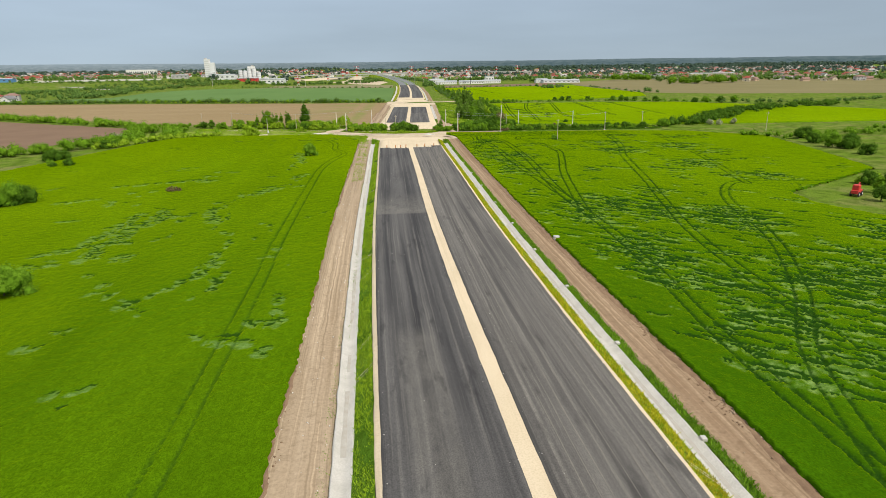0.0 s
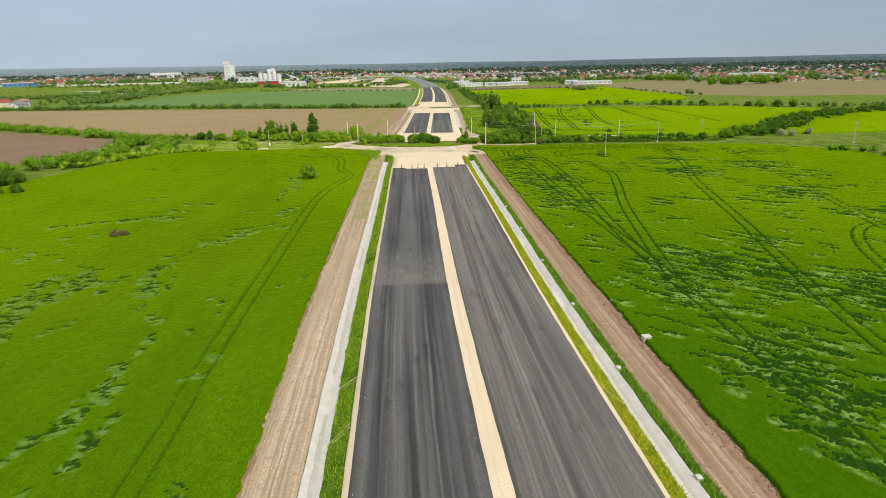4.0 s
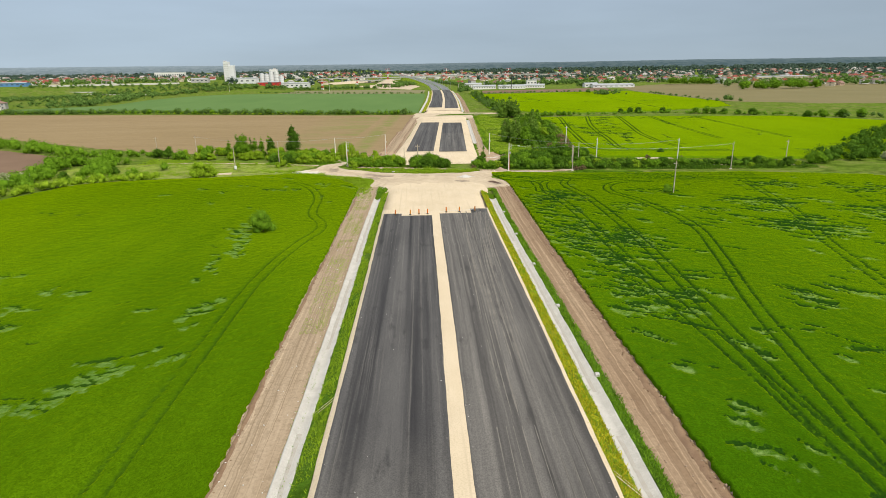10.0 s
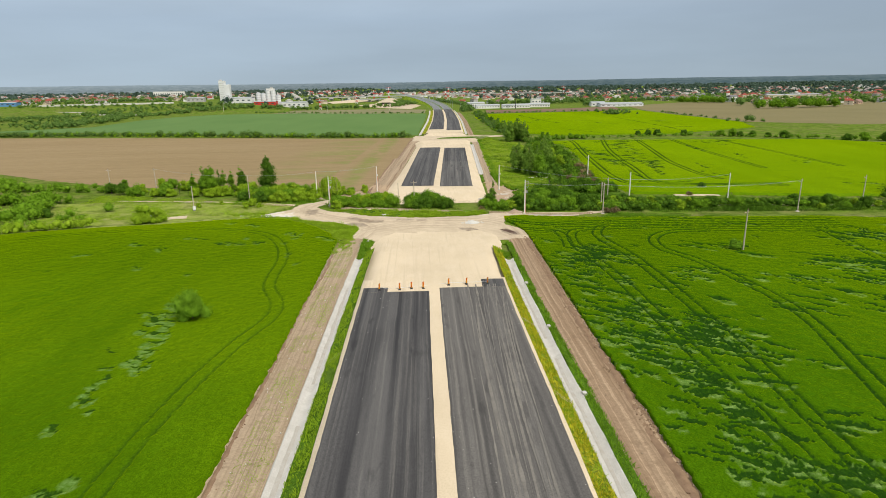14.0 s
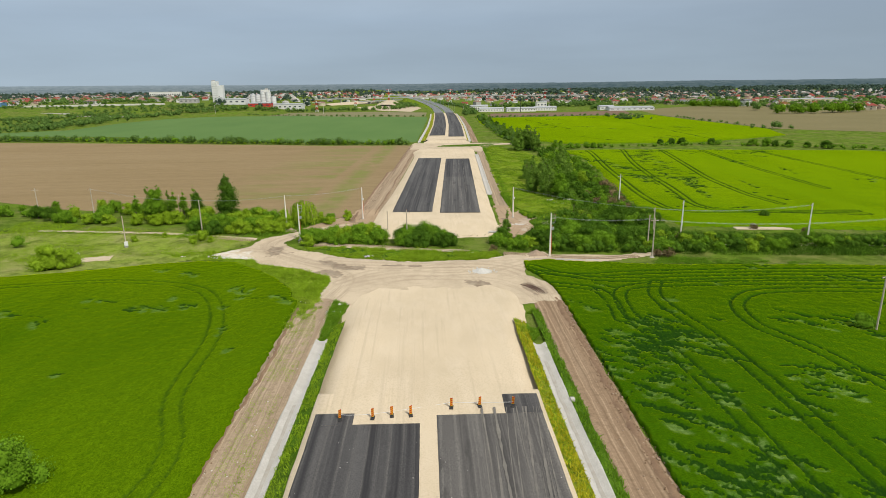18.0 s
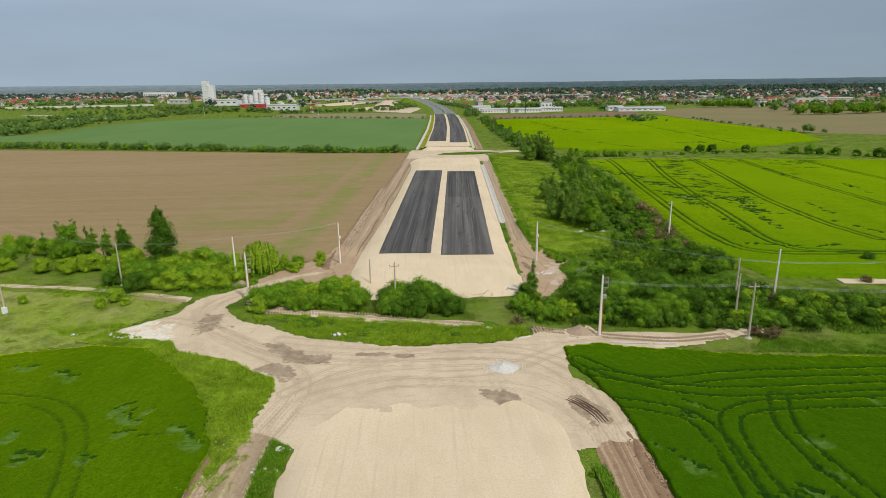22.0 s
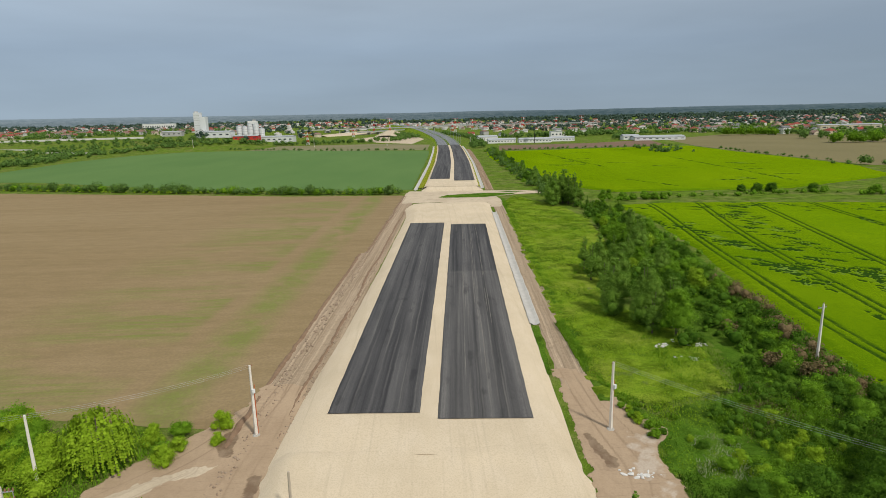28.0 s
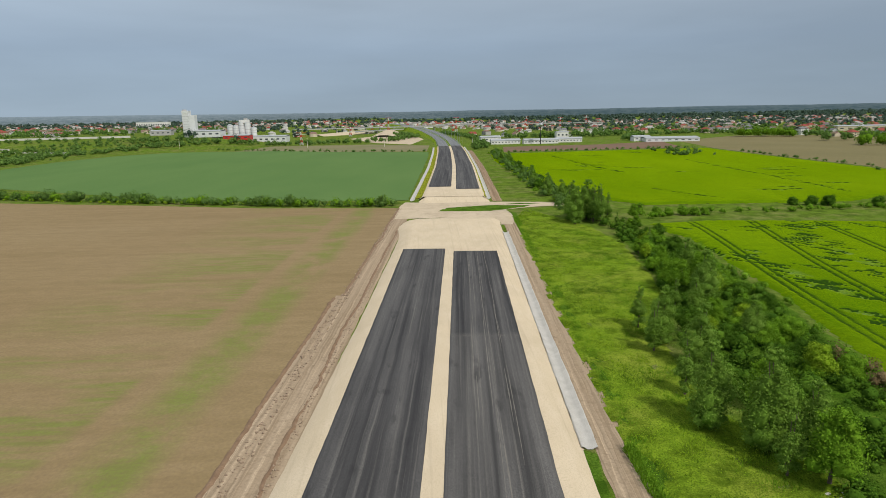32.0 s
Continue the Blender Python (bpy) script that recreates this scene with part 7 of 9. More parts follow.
def pole(x, y, h, kind, rz=0.0, label="", extras=""):
    """A utility pole. kind: concrete or wood."""
    mat_ = M_POLE if kind == "concrete" else M_WOODPOLE
    o = base("utility_pole", x, y, gh(x, y), label or ("slim %s utility pole with a cross-arm" % ("grey concrete" if kind == "concrete" else "weathered wooden")), "pole", "utility poles", rz)
    bm = bmesh.new()
    if kind == "concrete":
        r = bmesh.ops.create_cone(bm, cap_ends=True, segments=4, radius1=0.25, radius2=0.15, depth=h, matrix=Matrix.Translation((0, 0, h / 2)) @ Matrix.Rotation(radians(45), 4, "Z"))
        bmesh.ops.bevel(bm, geom=[e for e in bm.edges if abs(e.verts[0].co.z - e.verts[1].co.z) > 1], offset=0.03, segments=1, affect="EDGES")
    else:
        rod(bm, (0, 0, 0), (0, 0, h), 0.16, 0.11, 10)
    part("shaft", bm, mat_, o)
    f = bmesh.new()
    bmesh.ops.create_cone(f, cap_ends=True, segments=9, radius1=0.55, radius2=0.34, depth=0.22, matrix=Matrix.Translation((0, 0, 0.09)))
    part("footing", f, M_CONC_STAIN, o)
    if "x" in extras or "T" in extras:
        arm = bmesh.new()
        box(arm, 0, 0.16, h - 0.65, 1.7, 0.11, 0.11, bevel=0.012)
        a = part("cross_arm", arm, mat_ if kind == "wood" else M_STEEL, o)
        for s in (-0.75, 0, 0.75):
            ins = bmesh.new()
            zb = h - 0.54 if s else h
            rod(ins, (s, 0.16 if s else 0, zb), (s, 0.16 if s else 0, zb + 0.13), 0.02, 0.02, 6)
            rod(ins, (s, 0.16 if s else 0, zb + 0.1), (s, 0.16 if s else 0, zb + 0.26), 0.07, 0.04, 8)
            part("insulator", ins, M_CERAMIC, a if s else o)
    if "t" in extras:
        for s in (-0.28, 0.28):
            ins = bmesh.new()
            rod(ins, (0, 0, h - 0.2), (s, 0, h - 0.1), 0.025, 0.025, 6)
            rod(ins, (s, 0, h - 0.12), (s, 0, h + 0.06), 0.05, 0.035, 8)
            part("insulator", ins, M_CERAMIC, o)
    if "S" in extras:
        fr = bmesh.new()
        for zz in (h - 0.5, h - 1.25, h - 2.0):
            box(fr, 0.45, 0, zz, 0.95, 0.08, 0.08)
        rod(fr, (0.85, 0, h - 2.0), (0.85, 0, h - 0.4), 0.035, 0.035, 6)
        rod(fr, (0.2, 0, h - 2.4), (0.85, 0, h - 2.0), 0.03, 0.03, 6)
        g = part("switch_frame", fr, M_STEEL, o)
        for zz in (h - 0.42, h - 1.17):
            for xx in (0.35, 0.62, 0.9):
                ins = bmesh.new()
                for k in range(3):
                    rod(ins, (xx, 0, zz + 0.09 * k), (xx, 0, zz + 0.09 * k + 0.06), 0.065, 0.035, 8)
                part("insulator", ins, M_CERAMIC, g)
        bx = bmesh.new()
        box(bx, 0.42, 0, h - 3.6, 0.5, 0.42, 0.62, bevel=0.03)
        part("cabinet", bx, M_STEEL, o)
    if "c" in extras:
        du = bmesh.new()
        rod(du, (0.24, -0.05, 0.05), (0.24, -0.05, h * 0.62), 0.055, 0.05, 7)
        rod(du, (0.24, -0.05, h * 0.62), (0.34, 0, h * 0.72), 0.05, 0.04, 7)
        part("duct", du, M_ORANGE, o, "orange cable duct")
    if "m" in extras:
        bx = bmesh.new()
        box(bx, 0.05, -0.28, h * 0.62, 0.34, 0.26, 0.5, bevel=0.02)
        part("meter_box", bx, M_WHITE, o, "small white box")
    if "w" in extras:
        bx = bmesh.new()
        box(bx, 0, -0.32, 0.35, 0.8, 0.45, 1.05, bevel=0.03)
        part("meter_cabinet", bx, M_WHITE, o, "white meter cabinet")
    return o


POLES = [(-29.2, 317.0, 8.8, "concrete", 10, "Sc", "pale concrete pole with switchgear and a cabinet"), (-34.8, 328.6, 8.8, "concrete", 40, "t", "plain pale concrete pole with insulators"),
         (-16.2, 338.6, 8.8, "concrete", 40, "tcm", "pale concrete pole with orange duct and white box"), (26.8, 298.3, 9.4, "concrete", 0, "Sc", "pale concrete pole with switchgear and orange duct"),
         (47.9, 296.0, 8.4, "wood", 5, "x", ""), (53.9, 311.1, 7.4, "wood", 60, "T", "weathered double pole with cross-arm"), (60.3, 310.6, 9.0, "concrete", 60, "x", ""), (88.2, 306.7, 8.6, "concrete", 60, "x", ""),
         (65.0, 255.6, 9.0, "wood", 30, "x", ""), (59.7, 352.6, 9.0, "concrete", 20, "x", "tall concrete pole with a cross-shaped top"), (25.0, 337.0, 8.4, "concrete", 40, "tcm", "pale concrete pole with orange duct and white box"),
         (-3.6, 312.6, 7.6, "wood", 10, "T", ""), (-8.6, 322.8, 5.4, "wood", 0, "", "short bare wooden pole in the sand"), (-56.0, 327.6, 8.2, "wood", 10, "", "bare weathered wooden pole in the meadow"),
         (-68.4, 313.6, 7.4, "wood", 30, "w", "thin wooden pole with a white meter cabinet"), (-67.6, 344.2, 6.6, "wood", 10, "", "thin wooden pole beside the hedge"), (-94.0, 349.2, 8.4, "wood", 10, "x", ""),
         (100.2, 292.4, 8.8, "wood", 30, "x", ""), (-110.8, 351.5, 8.2, "wood", 20, "x", ""), (121.5, 297.0, 8.6, "wood", 30, "x", ""), (49.4, 302.6, 7.6, "wood", 0, "t", "leaning weathered wooden pole in scrub"),
         (173.2, 273.0, 8.6, "wood", 0, "x", "")]
for px, py, ph, pk, prz, pe, pl in POLES:
    pole(px, py, ph, pk, prz, pl, pe)


def span_wires(a, b, ha, hb, offs, sag, label):
    for k in offs:
        d = Vector((b[0] - a[0], b[1] - a[1], 0)).normalized()
        n = Vector((-d.y, d.x, 0)) * k
        cable("overhead_wire", [(a[0] + n.x, a[1] + n.y, gh(*a) + ha), (b[0] + n.x, b[1] + n.y, gh(*b) + hb)], sag, 0.009, M_STEEL, label, "wire", 12)


W3 = (-0.45, 0.0, 0.45)
span_wires((-34.8, 328.6), (-16.2, 338.6), 8.7, 8.7, W3, 0.5, "thin sagging overhead wire between poles")
span_wires((-34.8, 328.6), (-56.0, 327.6), 8.7, 8.1, W3, 0.5, "thin sagging overhead wire between poles")
span_wires((26.8, 298.3), (47.9, 296.0), 8.6, 8.3, W3, 0.6, "thin sagging overhead wire between poles")
span_wires((25.0, 337.0), (53.9, 311.1), 8.3, 7.2, W3, 0.8, "thin sagging overhead wire over the scrub")
span_wires((53.9, 311.1), (88.2, 306.7), 7.2, 8.2, W3, 0.9, "thin sagging overhead wire over the scrub")
span_wires((47.9, 296.0), (100.2, 292.4), 8.0, 8.4, W3, 1.2, "thin sagging overhead wire over the crop")
span_wires((-56.0, 327.6), (-94.0, 349.2), 8.1, 8.1, W3, 0.9, "thin sagging overhead wire along the hedge")


def heap(name, x, y, r, h, material, label, seed, category="heap"):
    """A tipped heap with a lumpy surface and scattered lumps at its foot."""
    bm = bmesh.new()
    rings, n = 9, 26
    vs = []
    for i in range(rings + 1):
        t = i / rings
        row = []
        for j in range(n):
            a = 6.2832 * j / n
            rr = r * t * (1 + 0.18 * noise.noise((math.cos(a) * 1.3, math.sin(a) * 1.3, seed)))
            z = h * (1 - t) ** 1.15 * (1 + 0.25 * noise.noise((math.cos(a) * 2 * t, math.sin(a) * 2 * t, seed + 3))) + 0.05 * noise.noise((rr * 5, a * 5, seed)) - 0.04 * t
            row.append(bm.verts.new((rr * math.cos(a), rr * math.sin(a) * 0.85, z)))
        vs.append(row)
    for i in range(rings):
        for j in range(n):
            q = [vs[i][j], vs[i + 1][j], vs[i + 1][(j + 1) % n], vs[i][(j + 1) % n]]
            bm.faces.new(q)
    bmesh.ops.remove_doubles(bm, verts=bm.verts, dist=0.01)
    rng = random.Random(seed)
    for _ in range(50):
        a, d = rng.uniform(0, 6.28), r * rng.uniform(0.7, 1.35)
        s = rng.uniform(0.05, 0.16)
        bmesh.ops.create_icosphere(bm, subdivisions=1, radius=s, matrix=Matrix.Translation((d * math.cos(a), d * 0.85 * math.sin(a), s * 0.5)))
    me = bpy.data.meshes.new(name)
    bm.to_mesh(me)
    bm.free()
    o = obj(name, me, material)
    o.matrix_world = pose(x, y, gh(x, y) + 0.05)
    return tagged(o, label, category)


M_GRAVEL = plain("grey_gravel", (0.50, 0.49, 0.45), (0.62, 0.61, 0.57), 3.0, 0.95, bump=0.6, fine=5)
M_SOILHEAP = plain("heaped_soil", (0.30, 0.22, 0.155), (0.40, 0.31, 0.225), 1.5, 0.95, bump=0.6, fine=6)
M_RUBBLE = plain("white_rubble", (0.72, 0.70, 0.66), (0.58, 0.55, 0.50), 1.5, 0.9, bump=0.3, fine=6)
heap("gravel_mound", 11.4, 289.0, 2.3, 0.75, M_GRAVEL, "pale grey heap of gravel on the track", 3)
heap("soil_mound", 24.3, 299.8, 2.2, 1.15, M_SOILHEAP, "heap of brown soil beside a pole", 4)
heap("soil_mound", -26.6, 315.8, 1.9, 0.9, M_SOILHEAP, "low heap of brown soil at the pole's foot", 5)
heap("soil_mound", -33.2, 326.4, 1.6, 0.8, M_SOILHEAP, "low heap of brown soil under bushes", 6)


LUMPS = []
for i in range(5):
    bm = bmesh.new()
    bmesh.ops.create_icosphere(bm, subdivisions=1, radius=0.5)
    for v in bm.verts:
        v.co += noise.noise_vector(v.co * 2.1 + Vector((i * 7, 0, 0))) * 0.22
        v.co.z *= 0.55
    me = bpy.data.meshes.new("lump")
    bm.to_mesh(me)
    bm.free()
    me.materials.append(M_RUBBLE)
    LUMPS.append(me)


def rubble(x, y, r, n, seed, label):
    rng = random.Random(seed)
    o = base("rubble_pile", x, y, gh(x, y) + 0.04, label, "rubble", rz=rng.uniform(-25, 25))
    for _ in range(n):
        a, d = rng.uniform(0, 6.28), r * rng.random() ** 0.7
        s = rng.uniform(0.14, 0.55)
        k = new("lump", rng.choice(LUMPS))
        k.parent = o
        k.matrix_basis = pose(d * math.cos(a) * 1.6, d * math.sin(a) * 0.6, s * 0.12, rng.uniform(-20, 20), rng.uniform(-20, 20), rng.uniform(0, 360)) @ Matrix.Diagonal((s * rng.uniform(1, 2), s, s, 1))
    return o


rubble(44.8, 361.6, 2.0, 48, 1, "white broken concrete dumped in the meadow")
rubble(40.9, 361.0, 1.0, 16, 2, "white broken concrete dumped in the meadow")
rubble(42.6, 355.5, 1.4, 20, 3, "pale lumps of rubble in the grass")
rubble(6.3, 303.6, 1.8, 26, 4, "pale rubble along the grass strip")
rubble(11.0, 302.2, 1.1, 14, 5, "white rubble beside a dry shrub")
rubble(-1.0, 304.8, 1.6, 14, 6, "pale rubble along the grass strip")
rubble(-42.5, 303.4, 2.6, 44, 7, "white stones spilled at the track's bend")
rubble(-38.5, 302.4, 1.8, 22, 8, "white stones spilled at the track's bend")
rubble(-52.0, 303.8, 0.5, 4, 9, "few white lumps in the grass")
rubble(-14.0, 272.5, 0.9, 9, 10, "white lumps of concrete by the sand pad")
rubble(-14.8, 269.0, 0.8, 7, 11, "white lumps of concrete by the sand pad")
rubble(-4.6, 299.6, 0.9, 10, 12, "pale lumps at the track's edge")
rubble(-11.8, 301.4, 0.9, 10, 13, "pale lumps at the track's edge")
rubble(25.5, 328.0, 1.6, 22, 14, "white lumps on the bare earth")


def slab(x, y, sx, sy, rz, label):
    bm = bmesh.new()
    box(bm, 0, 0, -0.03, sx, sy, 0.2, bevel=0.03)
    me = bpy.data.meshes.new("slab")
    bm.to_mesh(me)
    bm.free()
    o = obj("concrete_slab", me, M_SAND_PALE)
    o.matrix_world = pose(x, y, gh(x, y) + 0.02, 0, 0, rz)
    return tagged(o, label, "slab")


slab(-71.0, 302.6, 8.5, 3.6, 14, "pale concrete slab lying in the meadow")
slab(84.5, 318.3, 13.5, 2.6, -6, "long pale concrete slab in the grass")
for bx, by, bl, br in ((30.2, 295.2, 5.2, -8), (35.0, 294.6, 3.0, -4)):
    bm = bmesh.new()
    box(bm, 0, 0, -0.02, bl, 0.34, 0.26, bevel=0.02)
    me = bpy.data.meshes.new("beam")
    bm.to_mesh(me)
    bm.free()
    o = obj("concrete_beam", me, M_CONC)
    o.matrix_world = pose(bx, by, -0.97, 0, 0, br)
    tagged(o, "pale concrete beam lying beside the track", "beam")


def culvert(x, y, rz):
    """A box culvert mouth with wing walls."""
    o = base("culvert", x, y, -1.72, "pale concrete culvert mouth in the sand slope", "culvert", rz=rz)
    bm = bmesh.new()
    for s in (-1, 1):
        box(bm, s * 1.0, 0, -0.1, 0.22, 1.6, 1.25, bevel=0.02)
    box(bm, 0, 0.3, 1.12, 2.3, 1.2, 0.24, bevel=0.02)
    part("frame", bm, M_CONC, o)
    w = bmesh.new()
    box(w, 1.7, -0.9, -0.1, 0.18, 2.0, 0.7, rz=-35, bevel=0.02)
    part("wing_wall", w, M_CONC, o)
    w = bmesh.new()
    box(w, 0, -0.9, -0.02, 2.0, 1.7, 0.08, bevel=0.01)
    part("apron", w, M_CONC, o)
    # thin panel in the rubber's black stands in for shade inside
    v = bmesh.new()
    box(v, 0, 0.72, 0.0, 1.8, 0.1, 1.1)
    part("opening_shade", v, M_RUBBER, o, "black panel standing in for the dark culvert inside")


culvert(17.3, 318.6, -32)
culvert(-11.6, 320.5, 40)


def marker_box(x, y):
    o = base("marker_box", x, y, gh(x, y), "white concrete marker box at the crop's edge", "marker", rz=8)
    bm = bmesh.new()
    box(bm, 0, 0, 0, 0.95, 0.75, 0.62, bevel=0.05)
    part("body", bm, M_RUBBLE, o)
    bm = bmesh.new()
    box(bm, 0, 0, 0.62, 1.08, 0.86, 0.12, bevel=0.02)
    part("lid", bm, M_CONC, o)


marker_box(21.3, 108.6)

# small headwalls along the east ditch
for i, hy in enumerate((45, 64, 83, 101.5, 120, 139.8, 160.8, 181, 200, 219.5, 239)):
    o = base("headwall", float(cx(hy)) + 16.35, hy, -0.98, "small pale concrete headwall on the ditch's rim", "headwall", "headwalls along the ditch", 4 * (i % 3) - 4)
    bm = bmesh.new()
    box(bm, 0, 0, 0, 0.5, 0.6, 0.62, bevel=0.04)
    part("block", bm, M_CONC, o)
    bm = bmesh.new()
    rod(bm, (-0.34, 0, 0.2), (0.2, 0, 0.24), 0.14, 0.14, 10)
    part("pipe", bm, M_CONC_STAIN, o)


def ladder_track(name, line, label):
    """The cleat print of a tracked machine: two rows of short clods."""
    bm = bmesh.new()
    L = smooth_line(line, 10)
    acc = 0.0
    for (x0, y0), (x1, y1) in zip(L, L[1:]):
        d = math.hypot(x1 - x0, y1 - y0)
        a = math.degrees(math.atan2(y1 - y0, x1 - x0))
        n = max(1, int(d / 0.5))
        for i in range(n):
            t = (i + 0.5) / n
            for s in (-0.5, 0.5):
                ax = math.radians(a)
                box(bm, x0 + (x1 - x0) * t - math.sin(ax) * s, y0 + (y1 - y0) * t + math.cos(ax) * s, -0.99, 0.2, 0.62, 0.09, rz=a, bevel=0.03)
    me = bpy.data.meshes.new(name)
    bm.to_mesh(me)
    bm.free()
    return tagged(obj(name, me, M_TRACK), label, "track print", kind="stuff")


structure(patch("rut_west", [(-30, 316), (-26, 312), (-14, 307.6), (-2, 304.2), (10, 302.6), (10, 304.8), (-2, 306.6), (-13, 310), (-26, 315)], -0.89, M_TRACK, 0.4, 21), "bare machine track before the bushes", "track")
ladder_track("cleat_print", [(-29, 315), (-20, 311), (-8, 307), (4, 304.6), (9, 303.8)], "cleat prints of a tracked machine in pale soil")
structure(patch("rut_east", [(14, 298.5), (30, 299.6), (42, 298), (52, 300.5), (52, 298), (42, 295.2), (30, 296.6), (14, 296.5)], -0.945, M_TRACK, 0.4, 22), "bare machine track beside the hedge", "track")
ladder_track("cleat_print", [(17, 299.4), (30, 298.4), (42, 297), (46, 299)], "cleat prints of a tracked machine in pale soil")
structure(patch("meadow_path", [(-40, 317.5), (-52, 322), (-66, 326), (-100, 332), (-100, 333.5), (-66, 327.8), (-52, 323.8), (-40, 319.5)], -0.955, M_TRACK, 0.5, 23), "narrow earth path through the meadow", "track")
ladder_track("cleat_print", [(-41, 318.5), (-47, 320.6), (-52, 322.9)], "cleat prints of a tracked machine in pale soil")
structure(patch("meadow_path_east", [(66, 303), (90, 302), (128, 296), (128, 297.6), (90, 303.8), (66, 304.6)], -0.955, M_TRACK, 0.5, 24), "narrow earth path behind the hedge", "track")


def water_pump(x, y):
    """A small pump set with a blue tank."""
    o = base("pump_set", x, y, gh(x, y), "small pump set with a blue drum and white box", "pump", rz=15)
    bm = bmesh.new()
    rod(bm, (0, 0, 0), (0, 0, 0.95), 0.32, 0.32, 14)
    part("drum", bm, plain("blue_drum", (0.05, 0.14, 0.36), (0.04, 0.11, 0.3), 3, 0.5), o, "blue drum")
    bm = bmesh.new()
    box(bm, -0.9, 0.1, 0, 0.6, 0.5, 1.15, bevel=0.03)
    part("cabinet", bm, M_WHITE, o, "white cabinet")
    bm = bmesh.new()
    rod(bm, (0.3, 0, 0.6), (1.4, 0.2, 0.5), 0.05, 0.05, 8)
    rod(bm, (1.4, 0.2, 0.5), (1.5, 0.2, 0), 0.05, 0.05, 8)
    part("pipe", bm, M_STEEL, o)


water_pump(-77.0, 306.8)


def red_machine(x, y):
    """A red farm implement parked in the bushes."""
    o = base("farm_machine", x, y, gh(x, y), "red farm machine parked among bushes", "farm machine", rz=35)
    bm = bmesh.new()
    box(bm, 0, 0, 0.7, 3.6, 1.6, 0.9, bevel=0.12)
    part("body", bm, M_RED, o)
    bm = bmesh.new()
    box(bm, -0.6, 0, 1.6, 1.6, 1.5, 1.3, bevel=0.15)
    part("cab", bm, M_RED, o)
    bm = bmesh.new()
    rod(bm, (1.2, 0.3, 1.6), (2.6, 0.3, 3.0), 0.22, 0.16, 8)
    part("chute", bm, M_RED, o)
    for xx in (-1.1, 1.2):
        for yy in (-0.85, 0.85):
            w = bmesh.new()
            rod(w, (xx, yy - 0.15, 0.6), (xx, yy + 0.15, 0.6), 0.6, 0.6, 16)
            t = part("wheel", w, M_RUBBER, o)
            w = bmesh.new()
            rod(w, (xx, yy - 0.17, 0.6), (xx, yy + 0.17, 0.6), 0.28, 0.28, 12)
            part("rim", w, M_WHITE, t)


red_machine(105.0, 134.5)


# rills of sand washed down the slope, grit and clods
def rills():
    bm = bmesh.new()
    rng = random.Random(8)
    for side, n in ((-1, 9), (1, 8)):
        for i in range(n):
            y = rng.uniform(20, 232)
            y2 = y - rng.uniform(0.6, 2.4)
            for k in range(2):
                w = rng.uniform(0.04, 0.13)
                o0, o1 = 12.7, 14.6
                ys = [y + 0.6 * k + (y2 - y) * t for t in (0, 0.5, 1)]
                pts = []
                for t, yy in zip((0, 0.5, 1), ys):
                    off = o0 + (o1 - o0) * t
                    z = 0.5 - 0.22 - (1.15 - 0.22) * t + 0.035
                    pts.append((float(cx(yy)) + side * off, yy, z))
                for a, b in zip(pts, pts[1:]):
                    q = [bm.verts.new((a[0], a[1] - w, a[2])), bm.verts.new((a[0], a[1] + w, a[2])), bm.verts.new((b[0], b[1] + w, b[2])), bm.verts.new((b[0], b[1] - w, b[2]))]
                    f = bm.faces.new(q)
    bmesh.ops.recalc_face_normals(bm, faces=bm.faces)
    me = bpy.data.meshes.new("sand_rills")
    bm.to_mesh(me)
    bm.free()
    tagged(obj("sand_rills", me, M_SAND_PALE), "thin rills of pale sand washed down the verge", "sand", kind="stuff")


rills()


def grit(name, n, place, s0, s1, material, label, seed):
    """Loose small lumps."""
    rng = np.random.RandomState(seed)
    ico = np.array([(1, 0, 0), (-1, 0, 0), (0, 1, 0), (0, -1, 0), (0, 0, 1), (0, 0, -0.4)], float)
    tri = np.array([(0, 2, 4), (2, 1, 4), (1, 3, 4), (3, 0, 4), (2, 0, 5), (1, 2, 5), (3, 1, 5), (0, 3, 5)])
    V, F = [], []
    for i in range(n):
        x, y, z = place(rng)
        s = rng.uniform(s0, s1)
        V.append(ico * s * rng.uniform(0.6, 1.3, (6, 3)) + (x, y, z))
        F.append(tri + 6 * i)
    return tagged(obj(name, mesh_np(name, np.concatenate(V), np.concatenate(F)), material), label, "grit", kind="stuff")


def on_edge(offs, y0, y1, z, jit):
    def f(rng):
        y = rng.uniform(y0, y1)
        return float(cx(y)) + rng.choice(offs) + rng.normal() * jit, y, 0.5 + z
    return f


grit("road_grit", 420, on_edge([-12.0, -1.1, 0.9, 12.0], -20, 234, 0.01, 0.25), 0.02, 0.07, M_RUBBLE, "pale grit along the asphalt's edges", 1)
grit("road_grit", 160, on_edge([2.0, 3.0, -8.0], -20, 234, 0.03, 0.8), 0.02, 0.06, M_RUBBLE, "pale specks of grit on the asphalt", 2)
grit("clods", 900, on_edge([-21.6, -21.0, -20.4], 325, 545, -1.44, 0.18), 0.08, 0.26, M_SOILHEAP, "windrow of brown clods along the field", 3)
grit("clods", 700, on_edge([-16.6, -17.0], 335, 500, -1.44, 0.25), 0.05, 0.2, M_SOILHEAP, "brown clods at the embankment's foot", 4)
grit("clods", 500, on_edge([21.9, 22.2], 40, 270, -1.44, 0.25), 0.06, 0.22, M_SOILHEAP, "brown clods along the crop's edge", 5)
grit("clods", 400, on_edge([-16.6, -19, -21.4], 20, 280, -1.43, 0.5), 0.04, 0.12, M_RUBBLE, "pale stones on the haul road", 6)
